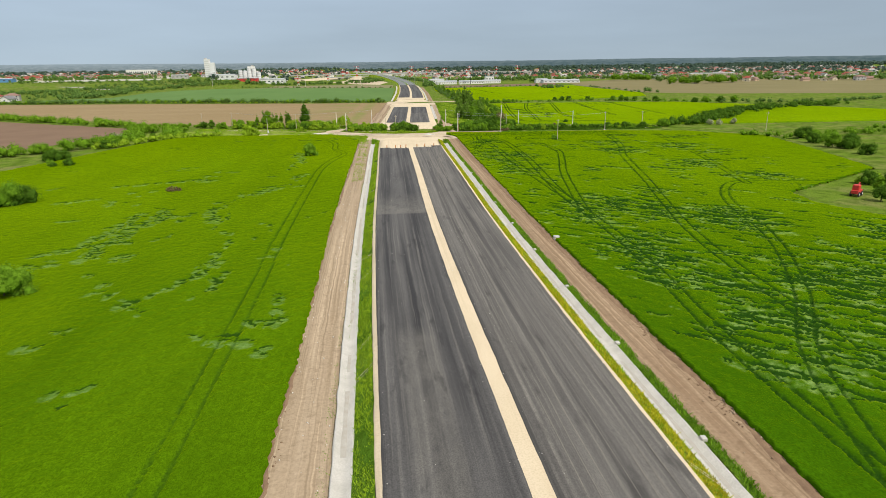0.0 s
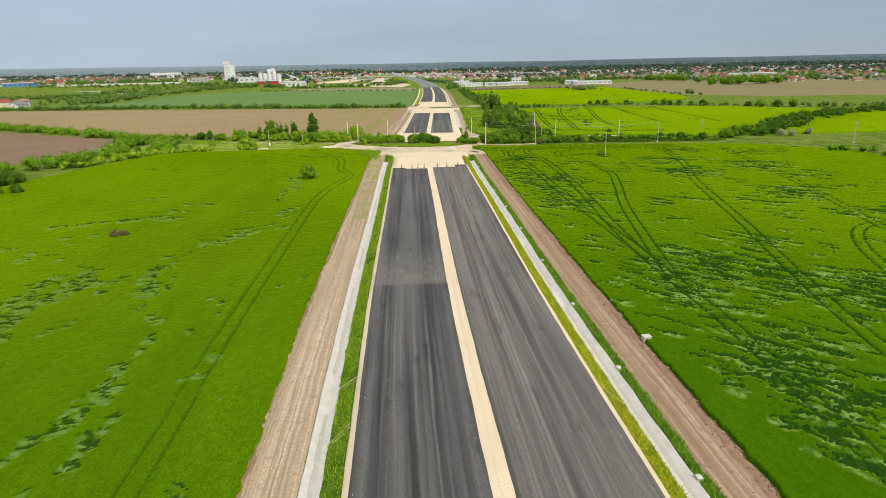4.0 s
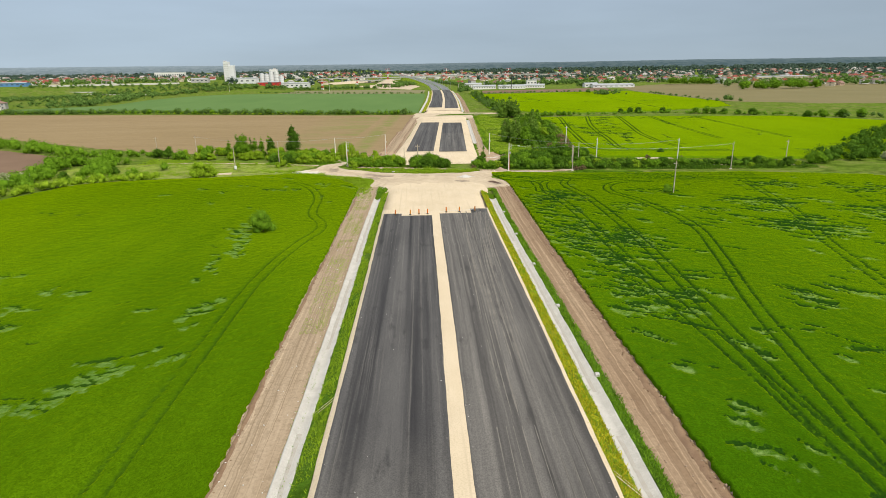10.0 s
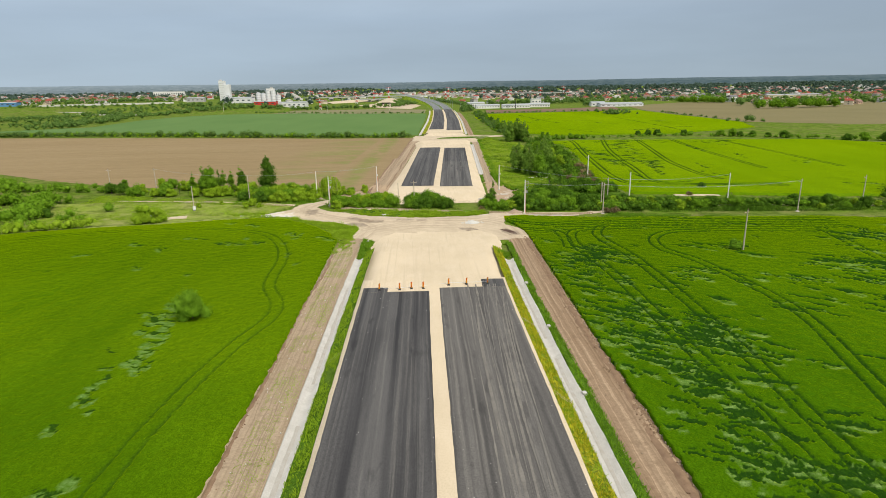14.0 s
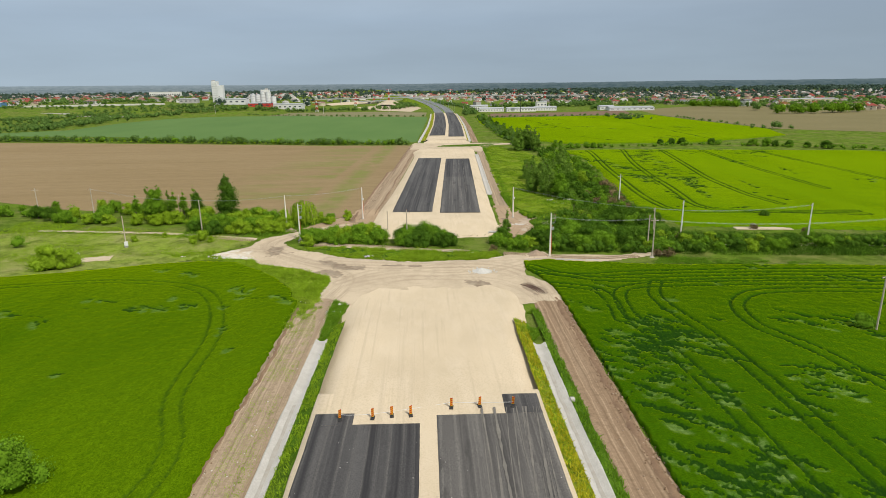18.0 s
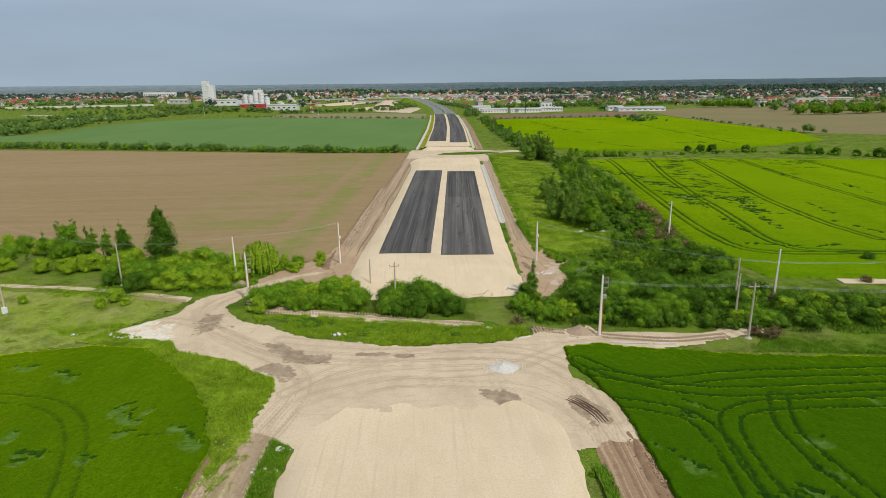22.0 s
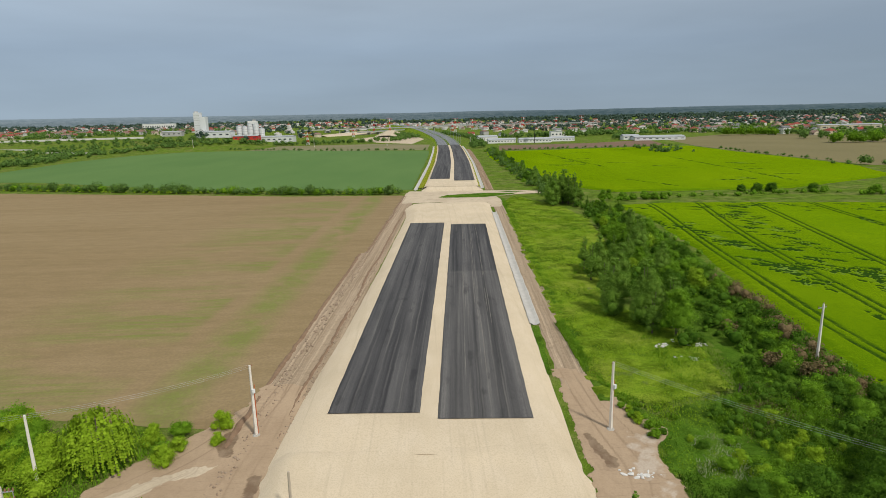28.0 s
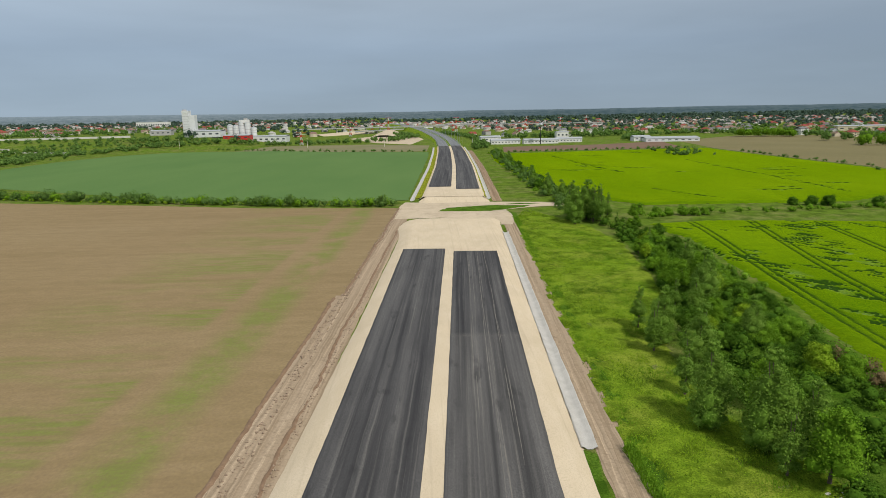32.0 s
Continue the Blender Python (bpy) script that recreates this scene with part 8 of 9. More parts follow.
grit("clods", 300, on_edge([17.6, 18.5, 20], 20, 280, -1.43, 0.5), 0.04, 0.12, M_SOILHEAP, "clods on the haul road", 7)
grit("sand_lumps", 260, lambda r: (r.uniform(-11, 16), r.uniform(316, 321), -0.95 + r.uniform(0, 0.2)), 0.05, 0.2, M_SAND_PALE, "lumps of sand at the slope's foot", 8)


def windrow(name, y0, y1, offset, width, height, material, label, seed, z0=-0.98):
    """A low ragged ridge of scraped-up soil."""
    ys = np.arange(y0, y1, 0.5)
    V = []
    for y in ys:
        c = float(cx(y)) + offset + 0.7 * noise.noise((y * 0.05, seed, 0)) + 0.3 * noise.noise((y * 0.4, seed, 1))
        k = max(0.0, 0.55 + 0.9 * noise.noise((y * 0.11, seed, 2)) + 0.5 * noise.noise((y * 0.9, seed, 3)))
        for f, h in ((-1, -0.3), (-0.5, 0.55), (0, 1), (0.45, 0.6), (1, -0.3)):
            V.append((c + f * width * (0.6 + 0.6 * k) + 0.1 * noise.noise((y * 2, f, seed)), y, z0 + h * height * k + 0.05 * noise.noise((y * 3, f * 3, seed))))
    i, j = np.meshgrid(np.arange(len(ys) - 1), np.arange(4), indexing="ij")
    a = (i * 5 + j).ravel()
    me = mesh_np(name, V, np.stack([a, a + 1, a + 6, a + 5], 1), True)
    return structure(obj(name, me, material), label, "soil")


M_SPOIL = plain("reddish_spoil", (0.20, 0.125, 0.078), (0.30, 0.2, 0.125), 0.9, 0.95, bump=0.6, fine=9, grain=0.7)
windrow("soil_ridge_east", -20, 274, 21.5, 0.55, 0.2, M_SPOIL, "ragged reddish soil ridge beside the crop", 1)
windrow("soil_ridge_west", -20, 272, -21.6, 0.35, 0.16, M_SPOIL, "faint soil ridge beside the crop", 2)
windrow("soil_ridge_field", 336, 430, -22.9, 0.5, 0.34, M_SPOIL, "dark soil ridge between haul road and ploughed field", 3)
windrow("soil_ridge_field_far", 430, 546, -21.2, 0.5, 0.34, M_SPOIL, "dark soil ridge between haul road and ploughed field", 13)
windrow("soil_ridge_bank", 338, 500, -17.4, 0.35, 0.18, M_SPOIL, "crumbly soil ridge at the embankment's foot", 14)
grit("clods", 2600, on_edge([21.3, 21.7, 22.0], -10, 272, -1.44, 0.3), 0.04, 0.15, M_SPOIL, "reddish crumbs of soil along the crop", 9)
grit("clods", 900, on_edge([-22.0, -21.5], -10, 270, -1.44, 0.3), 0.04, 0.12, M_SPOIL, "reddish crumbs of soil along the crop", 10)


M_CLAY = plain("wet_red_clay", (0.085, 0.048, 0.034), (0.16, 0.10, 0.072), 1.2, 0.55, bump=0.5, fine=8)


def bar(bm, x, y, z, along_, across, high, turn):
    """A low block with a narrower top."""
    c, s = math.cos(turn), math.sin(turn)
    rings = []
    for f, zz in ((1.0, z - 0.12), (0.7, z + high)):
        rings.append([bm.verts.new((x + f * (u * along_ * c - v * across * s), y + f * (u * along_ * s + v * across * c), zz)) for u, v in ((-0.5, -0.5), (0.5, -0.5), (0.5, 0.5), (-0.5, 0.5))])
    lo, hi = rings
    bm.faces.new(hi)
    for i in range(4):
        bm.faces.new((lo[i], lo[(i + 1) % 4], hi[(i + 1) % 4], hi[i]))


def crawler_marks(name, line, label, seed):
    """The cleated print of a crawler: two bands of slanting earth bars."""
    rng = random.Random(seed)
    bm = bmesh.new()
    pts = smooth_line(line)
    d = 0.0
    for (x0, y0), (x1, y1) in zip(pts, pts[1:]):
        seg = math.hypot(x1 - x0, y1 - y0)
        ux, uy = (x1 - x0) / seg, (y1 - y0) / seg
        while d < seg:
            for side_ in (-0.55, 0.55):
                x, y = x0 + ux * d - uy * side_, y0 + uy * d + ux * side_
                bar(bm, x + rng.uniform(-0.03, 0.03), y, gh(x, y) + 0.11, 0.34, 0.9, 0.1 + rng.uniform(-0.03, 0.03), math.atan2(uy, ux) + 0.5)
            d += 0.5
        d -= seg
    me = bpy.data.meshes.new(name)
    bm.to_mesh(me)
    bm.free()
    return tagged(obj(name, me, M_DIRT_PALE), label, "track marks", kind="stuff")


def mud_ridges(line, label):
    """Wet clay squeezed up beside spinning wheels."""
    V, F = [], []
    pts = smooth_line(line)
    for q in range(4):
        b = len(V)
        n = len(pts)
        for k, (x, y) in enumerate(pts):
            e = math.sin(math.pi * min(1.0, max(0.0, (k + q * 2) / (n + 5))))
            off = -0.34 * q + 0.06 * noise.noise((y * 1.5, q, 0))
            for f, h in ((-1, -0.08), (-0.2, 0.14), (0.3, 0.12), (1, -0.08)):
                V.append((x + off + f * 0.13 * e, y + off * 0.5 + f * 0.08 * e, -0.9 + h * e + 0.03 * noise.noise((y * 5, f, q))))
        F += [(b + 4 * k + j, b + 4 * k + j + 1, b + 4 * k + j + 5, b + 4 * k + j + 4) for k in range(n - 1) for j in range(3)]
    return structure(obj("mud_ridges", mesh_np("mud_ridges", V, F, True), M_CLAY), label, "mud")


crawler_marks("crawler_marks", [(27.4, 298.0), (32.4, 296.7), (37.1, 295.9), (42.0, 296.5), (45.2, 297.0)], "slanting cleat marks of a crawler on pale earth", 1)
crawler_marks("crawler_marks", [(-25.8, 312.0), (-17.6, 310.7), (-7.5, 308.4), (0.8, 305.4), (5.7, 304.0), (10.5, 303.2)], "slanting cleat marks of a crawler before the bushes", 3)
crawler_marks("crawler_marks", [(-49.8, 320.4), (-45.0, 318.8), (-40.5, 317.2)], "slanting cleat marks of a crawler beside the hedge", 4)
crawler_marks("crawler_marks", [(17.6, 301.4), (20.0, 300.5), (22.2, 299.8)], "slanting cleat marks of a crawler on pale earth", 2)
mud_ridges([(18.5, 281.0), (19.3, 280.0), (19.8, 279.2), (20.6, 277.5), (21.0, 275.6)], "dark red-brown clay ridges beside a puddle")

M_DUST = plain("dry_dust", (0.23, 0.213, 0.185), (0.155, 0.145, 0.132), 0.5, 0.95, bump=0.1, fine=9, grain=0.6)


def dust_trails(name, y0, y1, lanes, label, seed, wide=1.0):
    """Pale dust that wheels have carried onto the asphalt: thin broken trails. lanes: (offset at the start, drift at the end)"""
    rng = random.Random(seed)
    V, F = [], []
    for i, (o, drift) in enumerate(lanes):
        y = y0 + rng.uniform(0, 40)
        z = 0.534 + 0.003 * i
        while y < y1:
            n = rng.randint(14, 60)
            w = wide * rng.uniform(0.05, 0.2)
            b = len(V)
            for k in range(n + 1):
                yy = min(y + k * 0.8, y1)
                t = (yy - y0) / (y1 - y0)
                x = float(cx(yy)) + o + drift * t ** 3 + 0.12 * noise.noise((yy * 0.07, o * 3, seed))
                ww = w * min(1.0, 4.0 * min(k, n - k) / n) * (0.7 + 0.6 * noise.noise((yy * 0.9, o, seed))) + 0.004
                V += [(x - ww, yy, z), (x + ww, yy, z)]
            F += [(b + 2 * k, b + 2 * k + 1, b + 2 * k + 3, b + 2 * k + 2) for k in range(n)]
            y += n * 0.8 + rng.uniform(0.2, 7)
    return structure(obj(name, mesh_np(name, V, F), M_DUST), label, "dust")


dust_trails("dust_trails_south", -20, 150, [(3.2, 0.4), (4.1, 0.3), (5.0, 0.2), (6.2, -0.2), (7.0, 0.2), (8.4, 0.3), (9.3, 0.2), (10.4, 0.1)], "pale broken tyre trails of dust on asphalt", 2, 0.35)
dust_trails("dust_trails_middle", 339, 462, [(4.5, 0.5), (4.9, -0.3), (5.3, 0.4), (6.6, 0.7), (6.9, 0.1), (7.4, -0.4), (8.8, 0.2), (9.2, -0.5)], "pale tyre trails down the middle stretch", 4, 0.45)
dust_trails("dust_trails_east", 150, 236, [(4.6, 1.0), (5.2, 1.6), (5.9, 2.4), (6.3, 2.8), (6.9, 3.2), (7.4, 3.0), (7.9, 3.4), (8.6, 3.0), (9.1, 2.7), (9.6, 2.3), (5.5, 0.2), (6.6, 0.4), (8.2, 1.2)], "pale tyre trails of dust towards the sand", 1)


# ---------------------------------------------------------------- the far road, interchange and town
M_WALLS = [plain("render_" + n, a, b, 0.3, 0.9, bump=0.1) for n, a, b in (("white", (0.80, 0.79, 0.76), (0.72, 0.71, 0.68)), ("cream", (0.66, 0.58, 0.43), (0.60, 0.52, 0.38)), ("peach", (0.62, 0.44, 0.32), (0.56, 0.39, 0.28)),
                                                                          ("grey", (0.48, 0.47, 0.45), (0.42, 0.41, 0.40)))]
M_ROOFS = [plain("roof_" + n, a, b, 0.6, 0.85, bump=0.3, fine=6) for n, a, b in (("red", (0.33, 0.075, 0.055), (0.26, 0.065, 0.05)), ("terracotta", (0.30, 0.19, 0.15), (0.25, 0.155, 0.125)), ("brown", (0.24, 0.16, 0.125), (0.29, 0.20, 0.16)), ("slate", (0.17, 0.17, 0.18), (0.22, 0.22, 0.225)))]
M_ROOFS.append(plain("roof_pale", (0.50, 0.48, 0.45), (0.42, 0.40, 0.38), 0.6, 0.8, bump=0.2))
M_ROOFS.append(plain("roof_rose", (0.36, 0.25, 0.215), (0.31, 0.215, 0.185), 0.6, 0.85, bump=0.2))
M_ROOFS.append(plain("roof_dusk", (0.27, 0.24, 0.225), (0.33, 0.30, 0.285), 0.6, 0.85, bump=0.2))
M_GLASS = plain("window_glass", (0.05, 0.065, 0.08), (0.08, 0.09, 0.10), 1.0, 0.15, bump=0)
M_DOOR = plain("door_brown", (0.16, 0.09, 0.05), (0.2, 0.12, 0.07), 2.0, 0.6, bump=0.1)
M_METAL_ROOF = plain("sheet_roof", (0.50, 0.52, 0.53), (0.42, 0.44, 0.46), 0.2, 0.5, 0.2, bump=0.1)
M_BLUE = plain("blue_sheet", (0.10, 0.25, 0.45), (0.12, 0.28, 0.5), 0.4, 0.5, bump=0.05)


def gable_roof(bm, sx, sy, z, rise, over=0.5, th=0.22):
    """Two slopes with eaves; the ridge runs along x."""
    for s in (-1, 1):
        a = [(-sx / 2 - over, s * (sy / 2 + over), z - over * rise / (sy / 2)), (sx / 2 + over, s * (sy / 2 + over), z - over * rise / (sy / 2)), (sx / 2 + over, 0, z + rise), (-sx / 2 - over, 0, z + rise)]
        lo = [bm.verts.new(p) for p in a]
        hi = [bm.verts.new((p[0], p[1], p[2] + th)) for p in a]
        bm.faces.new(lo)
        bm.faces.new(hi[::-1])
        for i in range(4):
            bm.faces.new((lo[i], hi[i], hi[(i + 1) % 4], lo[(i + 1) % 4]))
    bmesh.ops.recalc_face_normals(bm, faces=bm.faces)


def hip_roof(bm, sx, sy, z, rise, over=0.5):
    x, y = sx / 2 + over, sy / 2 + over
    r = max(0.3, (sx - sy) / 2)
    b = [bm.verts.new(p) for p in ((-x, -y, z), (x, -y, z), (x, y, z), (-x, y, z))]
    t = [bm.verts.new((-r, 0, z + rise)), bm.verts.new((r, 0, z + rise))]
    for f in ((b[0], b[1], t[1], t[0]), (b[2], b[3], t[0], t[1]), (b[1], b[2], t[1]), (b[3], b[0], t[0]), (b[3], b[2], b[1], b[0])):
        bm.faces.new(f)
    bmesh.ops.recalc_face_normals(bm, faces=bm.faces)


def house(sx, sy, h, rise, wall, roof, label, hip=False):
    o = tagged(new("house"), label, "house", "houses of the town")
    bm = bmesh.new()
    box(bm, 0, 0, -0.3, sx, sy, h + 0.3)
    if not hip:
        for s in (-1, 1):
            p = [bm.verts.new((s * (sx / 2 - 0.01), y, z)) for y, z in ((-sy / 2, h), (sy / 2, h), (0, h + rise))]
            q = [bm.verts.new((s * (sx / 2 - 0.3), y, z)) for y, z in ((-sy / 2, h), (sy / 2, h), (0, h + rise))]
            bm.faces.new(p)
            bm.faces.new(q[::-1])
    part("wall", bm, wall, o)
    bm = bmesh.new()
    (hip_roof if hip else gable_roof)(bm, sx, sy, h, rise)
    r = part("roof", bm, roof, o)
    bm = bmesh.new()
    box(bm, sx * 0.2, sy * 0.15, h + rise * 0.5, 0.7, 0.7, rise * 0.9, bevel=0.04)
    part("chimney", bm, M_ROOFS[2], r)
    for fl in range(1 if h < 4 else 2):
        for k in (-0.3, 0.05, 0.33):
            bm = bmesh.new()
            box(bm, sx * k, -sy / 2 - 0.02, 1.0 + 2.9 * fl, 1.3, 0.12, 1.4)
            part("window", bm, M_GLASS, o)
        bm = bmesh.new()
        box(bm, -sx / 2 - 0.02, 0, 1.0 + 2.9 * fl, 0.12, 1.4, 1.4)
        part("window", bm, M_GLASS, o)
    bm = bmesh.new()
    box(bm, sx * 0.19, -sy / 2 - 0.03, 0, 1.0, 0.12, 2.1)
    part("door", bm, M_DOOR, o)
    return o


KINDS = [house(11, 8.5, 3.2, 2.8, M_WALLS[0], M_ROOFS[0], "white rendered house with a red gable roof"), house(12, 9, 3.3, 3.0, M_WALLS[1], M_ROOFS[1], "cream house with a terracotta gable roof"),
         house(10, 9, 5.8, 2.6, M_WALLS[0], M_ROOFS[2], "white two-storey house with a brown hipped roof", True), house(13, 10, 5.6, 3.0, M_WALLS[1], M_ROOFS[0], "cream two-storey house with a red hipped roof", True),
         house(11, 8, 3.2, 2.6, M_WALLS[2], M_ROOFS[1], "peach house with a terracotta gable roof"), house(12, 8.5, 3.4, 2.8, M_WALLS[0], M_ROOFS[3], "white house with a slate grey gable roof"),
         house(14, 10, 5.8, 2.4, M_WALLS[3], M_ROOFS[1], "grey two-storey house with a terracotta hipped roof", True), house(9, 8, 3.1, 2.5, M_WALLS[1], M_ROOFS[2], "small cream house with a brown gable roof")]
_rh = random.Random(31)
_seen = set()
_spots = []


def settle(poly, n, gap=15.0):
    xs, ys = [p[0] for p in poly], [p[1] for p in poly]
    k = tries = 0
    while k < n and tries < n * 50:
        tries += 1
        x, y = _rh.uniform(min(xs), max(xs)), _rh.uniform(min(ys), max(ys))
        if not inside(poly, np.array([x]), np.array([y]))[0] or any((x - a) ** 2 + (y - b) ** 2 < gap * gap for a, b in _spots):
            continue
        _spots.append((x, y))
        k += 1
        i = _rh.choice((0, 0, 0, 1, 2, 2, 3, 3, 4, 5, 5, 6, 7))
        m = pose(x, y, gh(x, y), 0, 0, _rh.choice((0, 90, 180, 270)) + _rh.uniform(-14, 14))
        if i not in _seen:
            _seen.add(i)
            KINDS[i].matrix_basis = m
        else:
            copy_thing(KINDS[i], m)


TOWN_W = [(-760, 1195), (-560, 1185), (-430, 1260), (-360, 1400), (-420, 1700), (-900, 1750), (-1100, 1500)]
TOWN_E = [(250, 1230), (420, 1225), (465, 1080), (500, 1010), (620, 960), (800, 940), (1000, 1000), (1000, 1400), (500, 1520), (250, 1480)]
settle(TOWN_W, 120, 14.0)
settle(TOWN_E, 150, 14.0)
for x, y in ((-420, 700), (-402, 690), (-410, 712), (640, 880), (665, 872), (690, 885), (720, 868), (745, 880), (560, 905), (590, 930), (130, 1230), (150, 1245), (170, 1330), (110, 1310), (85, 1290), (215, 1180)):
    if all((x - a) ** 2 + (y - b) ** 2 > 100 for a, b in _spots):
        _spots.append((x, y))
        copy_thing(KINDS[_rh.randrange(8)], pose(x, y, gh(x, y), 0, 0, _rh.uniform(0, 360)))


def far_houses(name, poly, n, wall, roof, label, seed):
    """Houses too far off to count: walls in one mesh, roofs in another beneath it."""
    rng = random.Random(seed)
    xs, ys = [p[0] for p in poly], [p[1] for p in poly]
    VW, FW, VR, FR = [], [], [], []
    k = 0
    while k < n:
        x, y = rng.uniform(min(xs), max(xs)), rng.uniform(min(ys), max(ys))
        if not inside(poly, np.array([x]), np.array([y]))[0]:
            continue
        sx, sy, h, r, a = rng.uniform(9, 15), rng.uniform(8, 11), rng.choice((3.2, 3.4, 5.8)), rng.uniform(2.2, 3.2), rng.uniform(0, 3.14)
        c, s = math.cos(a), math.sin(a)
        g = gh(x, y)
        P = lambda u, v, z: (x + u * c - v * s, y + u * s + v * c, g + z)
        q = [(-sx / 2, -sy / 2), (sx / 2, -sy / 2), (sx / 2, sy / 2), (-sx / 2, sy / 2)]
        b = len(VW)
        VW += [P(u, v, 0) for u, v in q] + [P(u, v, h) for u, v in q]
        FW += [(b + i, b + (i + 1) % 4, b + 4 + (i + 1) % 4, b + 4 + i) for i in range(4)]
        b = len(VR)
        e = 0.6
        VR += [P(u + e * (1 if u > 0 else -1), v + e * (1 if v > 0 else -1), h - 0.2) for u, v in q] + [P(-sx * 0.3, 0, h + r), P(sx * 0.3, 0, h + r)]
        FR += [(b, b + 1, b + 5, b + 4), (b + 2, b + 3, b + 4, b + 5), (b + 1, b + 2, b + 5, b + 5), (b + 3, b, b + 4, b + 4)]
        k += 1
    o = tagged(obj(name, mesh_np(name, VW, FW), wall), label, "houses", kind="stuff")
    me = bpy.data.meshes.new("roofs")
    me.from_pydata(VR, [], [f if f[2] != f[3] else f[:3] for f in FR])
    obj("roofs", me, roof, o)


FAR_W = [(-1500, 1500), (-1150, 1480), (-900, 1780), (-420, 1720), (-330, 1330), (-190, 1300), (-150, 1600), (-150, 2600), (-2200, 2900)]
FAR_E = [(150, 1380), (1000, 1340), (1300, 1200), (1900, 2400), (120, 2600)]
FAR_C = [(-120, 1900), (200, 1500), (300, 2600), (-200, 2800)]
for i, (wl_, rf) in enumerate(((0, 0), (1, 1), (0, 6), (0, 4))):
    far_houses("distant_houses", FAR_W, 150, M_WALLS[wl_], M_ROOFS[rf], "distant houses of the western town", 40 + i)
    far_houses("distant_houses", FAR_E, 140, M_WALLS[wl_], M_ROOFS[rf], "distant houses of the eastern town", 50 + i)
    far_houses("distant_houses", FAR_C, 45, M_WALLS[wl_], M_ROOFS[rf], "distant houses beyond the interchange", 60 + i)


clump_mass("town_trees", scatter(TOWN_W, 520, 2.6, 5.8, 71), 44, 0.32, M_LEAF_HAZED, "garden trees among the western houses", "trees", 71, 0.9)
clump_mass("town_trees", scatter(TOWN_E, 820, 2.6, 5.6, 72), 44, 0.32, M_LEAF_HAZED, "garden trees among the eastern houses", "trees", 72, 0.9)
clump_mass("town_trees", scatter(FAR_W, 1400, 3.0, 7.0, 73), 30, 0.45, M_WOODS_HAZED, "dark trees among distant houses", "trees", 73, 0.9)
clump_mass("town_trees", scatter(FAR_E, 1700, 3.0, 7.0, 74), 30, 0.45, M_WOODS_HAZED, "dark trees among distant houses", "trees", 74, 0.9)
clump_mass("tree_belt", along([(250, 1030), (300, 1140), (420, 1210), (470, 1060), (640, 930), (800, 880), (1000, 850)], 5.0, 8, 3.0, 5.5, 75), 200, 0.17, M_LEAF_HAZED, "belt of dark trees before the eastern town", "trees", 75, 0.9)
clump_mass("tree_belt", along([(405, 1070), (470, 1050)], 4.0, 7, 5.0, 8.0, 76), 400, 0.17, M_LEAF, "bright green grove before the town", "trees", 76, 0.95)
clump_mass("tree_belt", along([(405, 862), (450, 850), (520, 870)], 4.0, 6, 4.5, 7.5, 84), 400, 0.17, M_LEAF, "bright green grove beside the stubble", "trees", 84, 0.95)
clump_mass("tree_belt", along([(430, 940), (560, 950)], 9.0, 6, 3.5, 6.0, 85), 360, 0.17, M_LEAF_HAZED, "dark grove beside the stubble", "trees", 85, 0.95)
clump_mass("tree_belt", [(-292, 1085, 7.0), (-286, 1088, 5.0), (-298, 1088, 5.0), (-236, 1095, 5.0)], 400, 0.14, M_WOODS_HAZED, "tall dark trees beside the factory", "trees", 86, 1.1)
clump_mass("scrub_belt", scatter([(200, 775), (235, 770), (240, 850), (205, 835)], 26, 1.5, 3.5, 87), 120, 0.24, M_LEAF_HAZED, "island of scrub in the sunlit crop", "scrub", 87)
clump_mass("tree_belt", along([(-345, 1060), (-250, 1062), (-120, 1090), (-40, 1130), (-10, 1240), (-40, 1380)], 3.0, 12, 2.5, 5.0, 77), 150, 0.2, M_LEAF_HAZED, "dark trees round the factory", "trees", 77, 0.9)
clump_mass("tree_belt", along([(-620, 1095), (-480, 1080), (-400, 1090), (-330, 1075)], 3.0, 18, 1.6, 3.4, 78), 120, 0.22, M_LEAF_HAZED, "belt of trees before the western town", "trees", 78, 0.85)
clump_mass("tree_belt", along([(62, 910), (70, 1010), (80, 1120), (70, 1250), (40, 1400)], 3.0, 7, 2.2, 4.6, 79), 80, 0.3, M_LEAF_HAZED, "trees along the finished road", "trees", 79, 0.9)
clump_mass("tree_belt", along([(120, 1150), (230, 1150), (300, 1180)], 3.0, 12, 3.0, 6.0, 80), 80, 0.3, M_LEAF_HAZED, "dark grove in the town", "trees", 80, 0.95)

clump_mass("woodland", scatter([(-2600, 2300), (-300, 2300), (-300, 3800), (-2600, 3800)], 420, 6, 11, 81), 28, 0.6, M_WOODS_HAZED, "scattered far woodland", "woodland", 81, 0.55)
clump_mass("woodland", scatter([(300, 2500), (2800, 2000), (3000, 3900), (300, 3900)], 850, 9, 15, 82), 24, 0.6, M_WOODS_HAZED, "far dark woodland", "woodland", 82, 0.5)
clump_mass("woodland", scatter([(-400, 2500), (400, 2500), (400, 3900), (-400, 3900)], 200, 6, 11, 83), 28, 0.6, M_WOODS_HAZED, "scattered far woodland", "woodland", 83, 0.55)


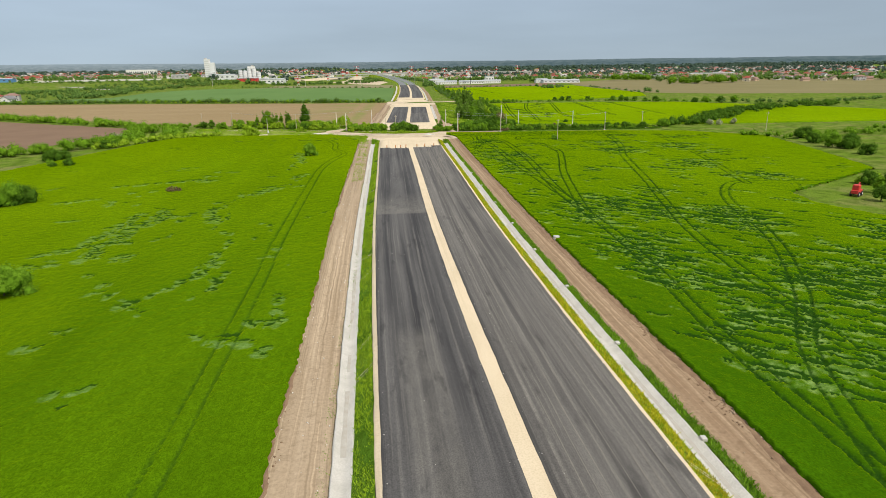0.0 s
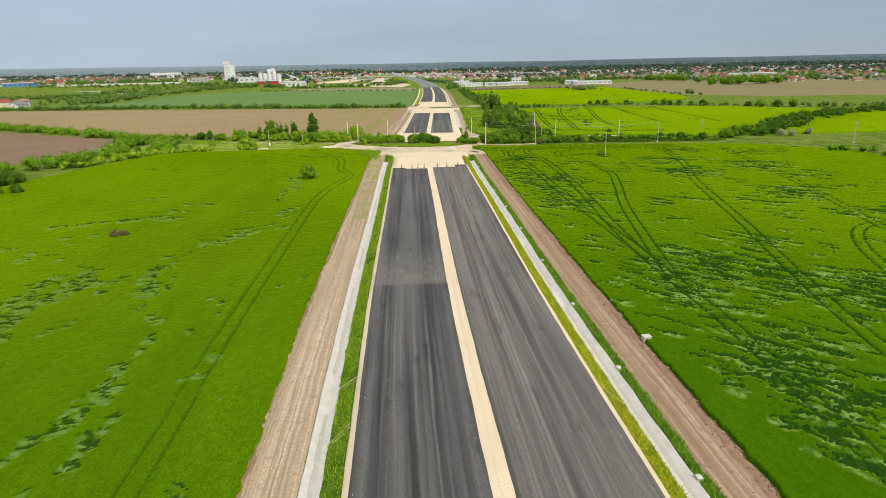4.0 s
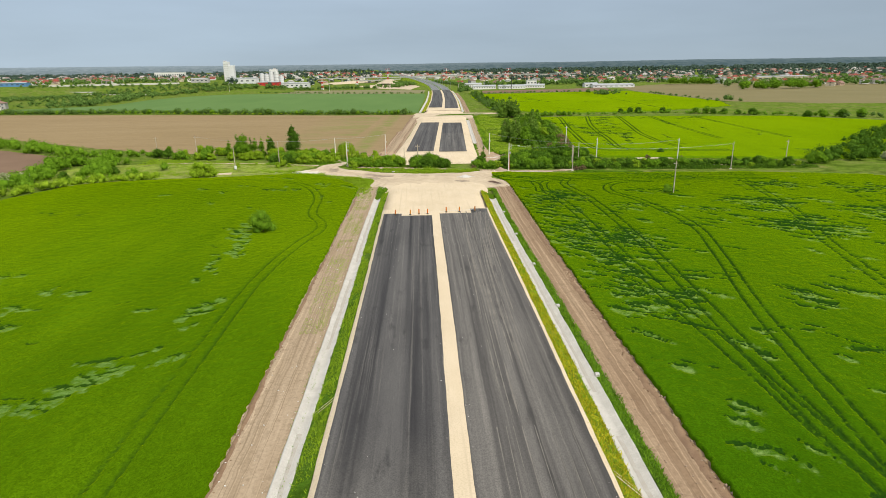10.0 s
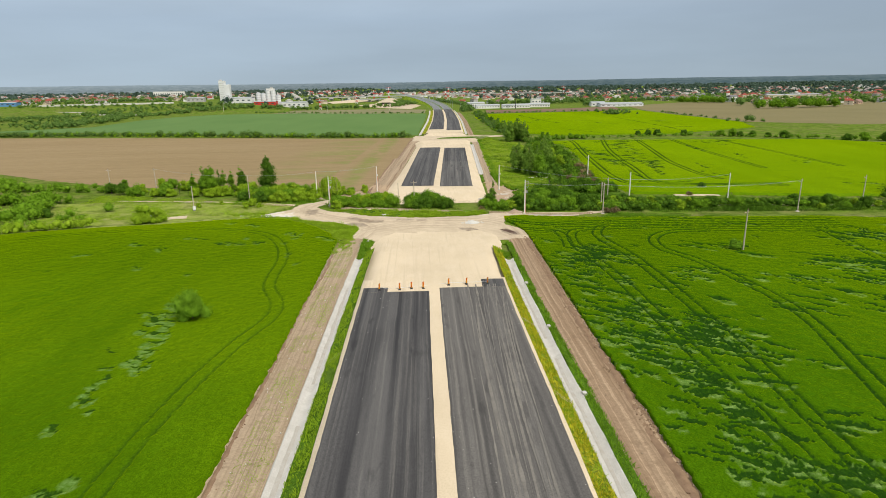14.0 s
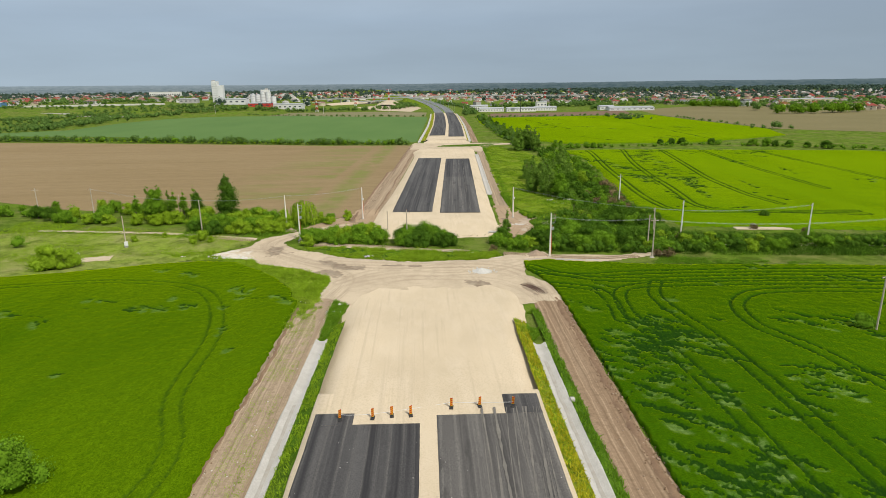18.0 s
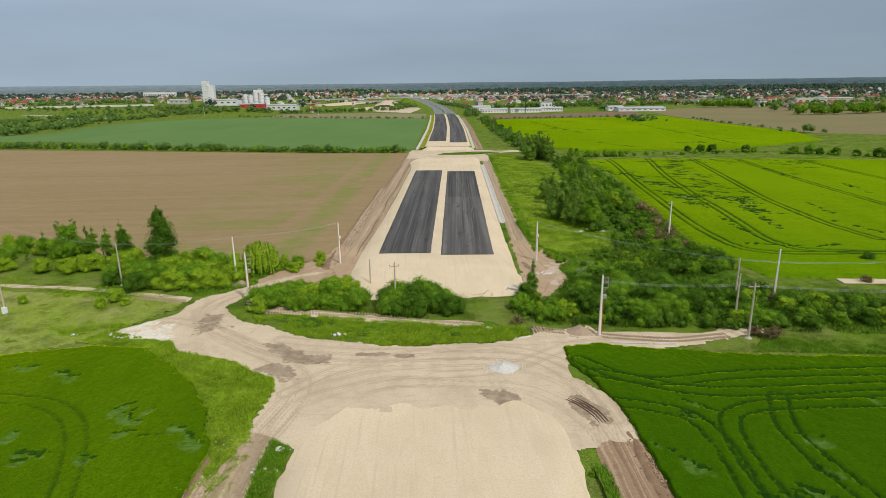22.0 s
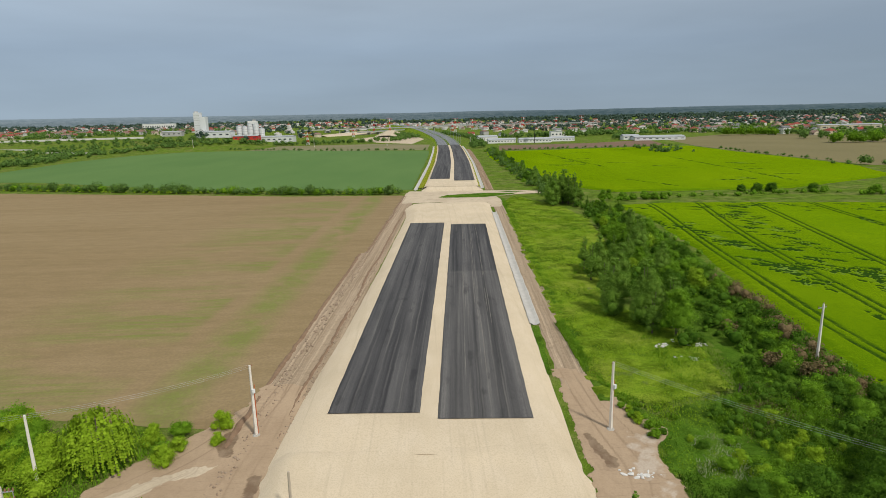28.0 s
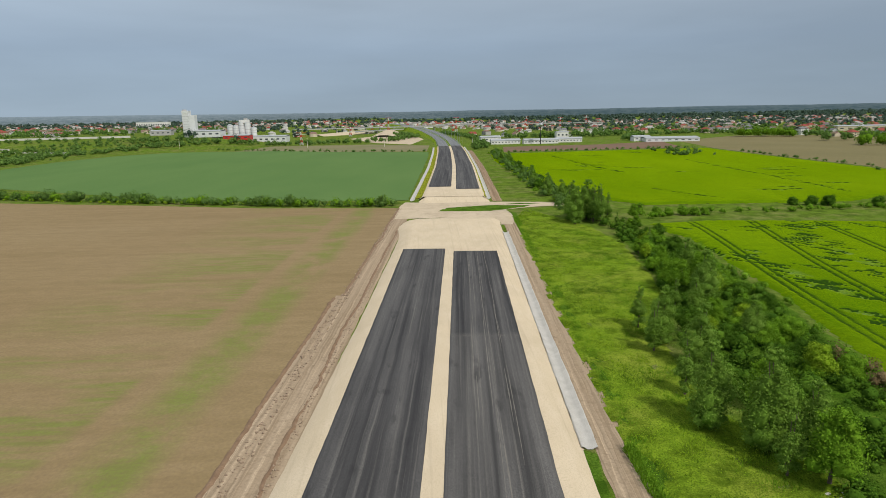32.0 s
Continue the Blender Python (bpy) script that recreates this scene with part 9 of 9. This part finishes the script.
# --- the grain store and factory
def grain_store():
    o = base("grain_store", -309, 1140, gh(-309, 1140), "tall white grain store tower", "tower")
    bm = bmesh.new()
    box(bm, -4.5, 0, 0, 8.5, 11, 35, bevel=0.15)
    t = part("tower", bm, M_WHITE, o)
    bm = bmesh.new()
    box(bm, 3.9, -1, 0, 8, 10, 29, bevel=0.15)
    part("annex", bm, M_WHITE, o)
    for i in range(9):
        bm = bmesh.new()
        box(bm, -4.5, -5.55, 3.5 + 3.4 * i, 8.0, 0.1, 0.35)
        part("joint", bm, M_WALLS[3], t, "grey joint line")
    bm = bmesh.new()
    box(bm, -6.5, 0, 35, 4, 5, 1.6, bevel=0.05)
    part("lift_room", bm, M_WALLS[3], o)


def silo(x, y, r, h, label):
    o = base("silo", x, y, gh(x, y), label, "silo", "silos of the grain store")
    bm = bmesh.new()
    rod(bm, (0, 0, 0), (0, 0, h), r, r, 24)
    b = part("body", bm, M_WHITE, o)
    for k in range(4):
        bm = bmesh.new()
        rod(bm, (0, 0, h * (k + 1) / 5), (0, 0, h * (k + 1) / 5 + 0.4), r + 0.08, r + 0.08, 24)
        part("ring", bm, M_WALLS[3], b)
    bm = bmesh.new()
    rod(bm, (0, 0, h), (0, 0, h + r * 0.45), r + 0.2, 0.4, 24)
    part("cap", bm, M_METAL_ROOF, o)


def shed(name, x, y, sx, sy, h, rise, wall, roof, label, rz=0.0, bays=6):
    o = base(name, x, y, gh(x, y), label, "industrial building", rz=rz)
    bm = bmesh.new()
    box(bm, 0, 0, 0, sx, sy, h)
    w = part("wall", bm, wall, o)
    bm = bmesh.new()
    gable_roof(bm, sx, sy, h, rise, 0.4, 0.3)
    part("roof", bm, roof, o)
    for i in range(bays):
        bm = bmesh.new()
        box(bm, -sx / 2 + sx * (i + 0.5) / bays, -sy / 2 - 0.03, h * 0.45, sx / bays * 0.45, 0.12, h * 0.22)
        part("window", bm, M_GLASS, w)
    return o


grain_store()
for i, (sx_, hh) in enumerate(((-260, 17), (-252, 17), (-244, 23), (-236, 23), (-228, 17))):
    silo(sx_, 1150, 4.0, hh, "pale concrete grain silo with ring joints")
o = base("silo_headhouse", -240, 1150, gh(-240, 1150) + 22.0, "pale headhouse on top of the silos", "headhouse")
bm = bmesh.new()
box(bm, 0, 0, 0, 13, 6, 4.5, bevel=0.1)
part("body", bm, M_WALLS[0], o)
bm = bmesh.new()
box(bm, 2, 0, 4.5, 4, 4, 2.0, bevel=0.1)
part("lift_room", bm, M_WALLS[3], o)
shed("factory_hall", -285, 1128, 44, 22, 8, 1.2, M_WHITE, M_METAL_ROOF, "white factory hall below the tower", 0, 5)
shed("factory_hall", -243, 1126, 34, 18, 6.0, 1.0, M_RED, M_METAL_ROOF, "red-fronted factory hall beside silos", 0, 4)
shed("factory_hall", -205, 1150, 46, 22, 8, 1.2, M_WHITE, M_METAL_ROOF, "long white factory hall with windows", 0, 6)
shed("warehouse", -400, 1260, 30, 18, 7, 1.0, M_WALLS[3], M_METAL_ROOF, "pale sheet-metal warehouse with windows", 8, 4)
shed("warehouse", -690, 1180, 50, 16, 6, 1.0, M_BLUE, M_METAL_ROOF, "long blue sheet-metal warehouse", 5, 6)
shed("apartment_block", -760, 2050, 90, 14, 16, 0.6, M_WALLS[0], M_METAL_ROOF, "long white apartment block with windows", 4, 14)
shed("low_barn", 100, 1008, 34, 10, 4.2, 1.6, M_WALLS[0], M_METAL_ROOF, "long low white farm building", 3, 9)
shed("low_barn", 140, 1002, 40, 10, 4.2, 1.6, M_WALLS[0], M_METAL_ROOF, "long low white farm building", 3, 10)
shed("low_barn", 178, 1022, 30, 10, 4.2, 1.6, M_WALLS[0], M_METAL_ROOF, "long low white farm building", -4, 8)
shed("low_barn", 88, 1062, 26, 12, 6, 1.6, M_WALLS[0], M_METAL_ROOF, "white gabled farm building", 10, 5)
shed("greenhouse", 290, 1000, 60, 26, 3.6, 1.6, M_WHITE, M_METAL_ROOF, "long pale glass greenhouse", -4, 8)
shed("warehouse", 262, 1016, 20, 14, 5, 1.4, M_WALLS[0], M_METAL_ROOF, "small white storage barn", 0, 3)
shed("warehouse", 655, 1180, 90, 26, 7, 1.0, M_WALLS[1], M_METAL_ROOF, "long cream warehouse in the town", -5, 8)
shed("office_block", 192, 1120, 16, 12, 9, 0.5, M_WALLS[0], M_METAL_ROOF, "white flat-roofed office block", 0, 3)
shed("office_block", 500, 1086, 14, 11, 8, 2.0, M_WALLS[0], M_ROOFS[3], "white block with a slate grey roof", 20, 3)


def long_wall(x0, y0, x1, y1, h, label):
    d = math.hypot(x1 - x0, y1 - y0)
    o = base("boundary_wall", x0, y0, min(gh(x0, y0), gh(x1, y1)), label, "wall", rz=math.degrees(math.atan2(y1 - y0, x1 - x0)))
    n = max(2, int(d / 12))
    for i in range(n):
        bm = bmesh.new()
        box(bm, d * (i + 0.5) / n, 0, 0, d / n - 0.15, 0.25, h, bevel=0.03)
        part("panel", bm, M_RUBBLE, o)


long_wall(-600, 1120, -405, 1168, 2.6, "long white boundary wall before the houses")
long_wall(-600, 1040, -380, 975, 2.2, "long pale concrete wall")
long_wall(-620, 1070, -470, 1015, 2.2, "long pale concrete wall")


# --- interchange
def overpass(x0, y0, x1, y1, z, w, label):
    d = math.hypot(x1 - x0, y1 - y0)
    o = base("overpass", x0, y0, -1.0, label, "bridge", rz=math.degrees(math.atan2(y1 - y0, x1 - x0)))
    bm = bmesh.new()
    box(bm, d / 2, 0, z, d, w, 1.3, bevel=0.1)
    k = part("deck", bm, M_CONC, o)
    for s in (-1, 1):
        bm = bmesh.new()
        box(bm, d / 2, s * (w / 2 - 0.2), z + 1.3, d, 0.3, 0.9)
        part("parapet", bm, M_STEEL, k)
    n = max(2, int(d / 30))
    for i in range(1, n):
        bm = bmesh.new()
        box(bm, d * i / n, 0, -0.2, 1.6, w * 0.7, z + 0.2, bevel=0.1)
        part("pier", bm, M_CONC, o)


overpass(-330, 1560, 60, 1680, 7.5, 12, "pale concrete overpass of the interchange")
overpass(40, 1760, 420, 1700, 8.0, 12, "pale concrete overpass of the interchange")
overpass(-120, 1450, -40, 1600, 4.0, 10, "pale ramp of the interchange")


def embankment(x0, y0, x1, y1, z, label):
    bm = bmesh.new()
    dx, dy = x1 - x0, y1 - y0
    d = math.hypot(dx, dy)
    nx, ny = -dy / d, dx / d
    a = [(x0 + nx * k, y0 + ny * k, zz) for k, zz in ((-22, -1.05), (-7, z * 0.3), (7, z * 0.3), (22, -1.05))]
    b = [(x1 + nx * k, y1 + ny * k, zz) for k, zz in ((-24, -1.05), (-7, z), (7, z), (24, -1.05))]
    va, vb = [bm.verts.new(p) for p in a], [bm.verts.new(p) for p in b]
    for i in range(3):
        bm.faces.new((va[i], va[i + 1], vb[i + 1], vb[i]))
    bm.faces.new(vb)
    bmesh.ops.recalc_face_normals(bm, faces=bm.faces)
    me = bpy.data.meshes.new("embankment")
    bm.to_mesh(me)
    bm.free()
    structure(obj("embankment", me, M_SAND_PALE), label, "embankment")


embankment(-60, 1300, -60, 1480, 6, "bare pale embankment of the interchange")
embankment(-190, 1400, -110, 1520, 5, "bare pale embankment of the interchange")
structure(patch("bare_site", [(-10, 1040), (6, 1180), (-10, 1330), (-70, 1350), (-110, 1250), (-60, 1100)], -0.96, M_TRACK, 2.0, 31), "bare pale construction ground beside the road", "ground")


def pylon(x, y, h, label):
    """A lattice mast with cross-arms, banded red and white."""
    o = base("lattice_pylon", x, y, -1.0, label, "pylon", "power line pylons", 20)
    red = plain("pylon_red", (0.5, 0.09, 0.07), (0.44, 0.08, 0.06), 1.0, 0.6)
    bands = 5
    w = lambda t: 2.6 * (1 - t) ** 1.2 + 0.45
    for k in range(bands):
        bm = bmesh.new()
        t0, t1 = k / bands, (k + 1) / bands
        for i in range(4):
            a0, a1 = math.pi / 4 + i * math.pi / 2, math.pi / 4 + (i + 1) * math.pi / 2
            p = lambda a, t: (w(t) * math.cos(a), w(t) * math.sin(a), h * t)
            rod(bm, p(a0, t0), p(a0, t1), 0.2, 0.2, 4)
            rod(bm, p(a0, t0), p(a1, t1), 0.13, 0.13, 4)
            rod(bm, p(a1, t0), p(a0, t1), 0.13, 0.13, 4)
            rod(bm, p(a0, t1), p(a1, t1), 0.13, 0.13, 4)
        part("lattice", bm, M_RED if k % 2 else M_WHITE, o, "red lattice band" if k % 2 else "white lattice band")
    for t in (0.7, 0.84, 0.97):
        bm = bmesh.new()
        for s in (-1, 1):
            rod(bm, (0, 0, h * t + 0.8), (s * 6.5, 0, h * t), 0.18, 0.1, 4)
            rod(bm, (0, 0, h * t - 0.6), (s * 6.5, 0, h * t), 0.15, 0.1, 4)
        part("cross_arm", bm, M_RED if t != 0.84 else M_WHITE, o)


for x, y, h in ((-62, 1480, 30), (-100, 1560, 24), (-120, 1350, 16), (70, 1500, 28), (60, 1420, 20), (150, 1500, 22), (190, 1400, 20), (230, 1620, 26), (290, 1560, 24), (-240, 1160, 24), (-150, 1080, 16), (350, 1580, 26), (115, 1620, 24)):
    pylon(x, y, h, "red and white lattice power pylon")


def street_lamp(x, y, z, side):
    o = base("street_lamp", x, y, z, "slim grey lamp post beside the finished road", "lamp", "lamp posts along the finished road")
    bm = bmesh.new()
    rod(bm, (0, 0, -1.5), (0, 0, 10.5), 0.13, 0.07, 8)
    part("post", bm, M_STEEL, o)
    bm = bmesh.new()
    rod(bm, (0, 0, 10.4), (side * 1.9, 0, 10.9), 0.06, 0.05, 6)
    a = part("arm", bm, M_STEEL, o)
    bm = bmesh.new()
    box(bm, side * 2.2, 0, 10.8, 0.8, 0.3, 0.14, bevel=0.03)
    part("lamp_head", bm, M_WHITE, a)


for i in range(9):
    y = 970 + 48 * i
    street_lamp(float(cx(y)) + 14.0, y, float(cz(y)) - 0.2, -1)
for i in range(6):
    y = 990 + 70 * i
    street_lamp(float(cx(y)) - 14.0, y, float(cz(y)) - 0.2, 1)


def guard_rail(off, y0, y1):
    o = base("guard_rail", 0, 0, 0, "galvanised guard rail along the finished road", "guard rail")
    n = int((y1 - y0) / 40)
    for i in range(n):
        a, b = y0 + 40 * i, y0 + 40 * (i + 1)
        me = ribbon("rail", a, b, [(off, 0.45), (off, 0.85), (off + 0.08, 0.85), (off + 0.08, 0.45)], M_STEEL, 10.0, o)
        for k in range(5):
            y = a + 8 * k
            bm = bmesh.new()
            box(bm, float(cx(y)) + off, y, float(cz(y)) - 0.3, 0.12, 0.12, 1.1)
            part("post", bm, M_STEEL, o)


for off in (-12.7, -1.0, 1.0, 12.7):
    guard_rail(off, 966, 1446)


def flood_mast(x, y):
    o = base("flood_mast", x, y, -1.0, "dark mast topped by a pale ball", "mast")
    bm = bmesh.new()
    rod(bm, (0, 0, 0), (0, 0, 20), 0.5, 0.35, 10)
    part("post", bm, M_RUBBER, o)
    bm = bmesh.new()
    bmesh.ops.create_uvsphere(bm, u_segments=16, v_segments=10, radius=2.6, matrix=Matrix.Translation((0, 0, 21.6)) @ Matrix.Diagonal((1, 1, 0.8, 1)))
    for f in bm.faces:
        f.smooth = True
    part("ball", bm, M_STEEL, o)


flood_mast(137, 985)
for x, y, h in ((-275, 1010, 11), (-130, 1015, 11), (60, 985, 9), (-40, 1005, 10)):
    pole(x, y, h, "concrete", 20, "thin pale pole in the fields", "x")
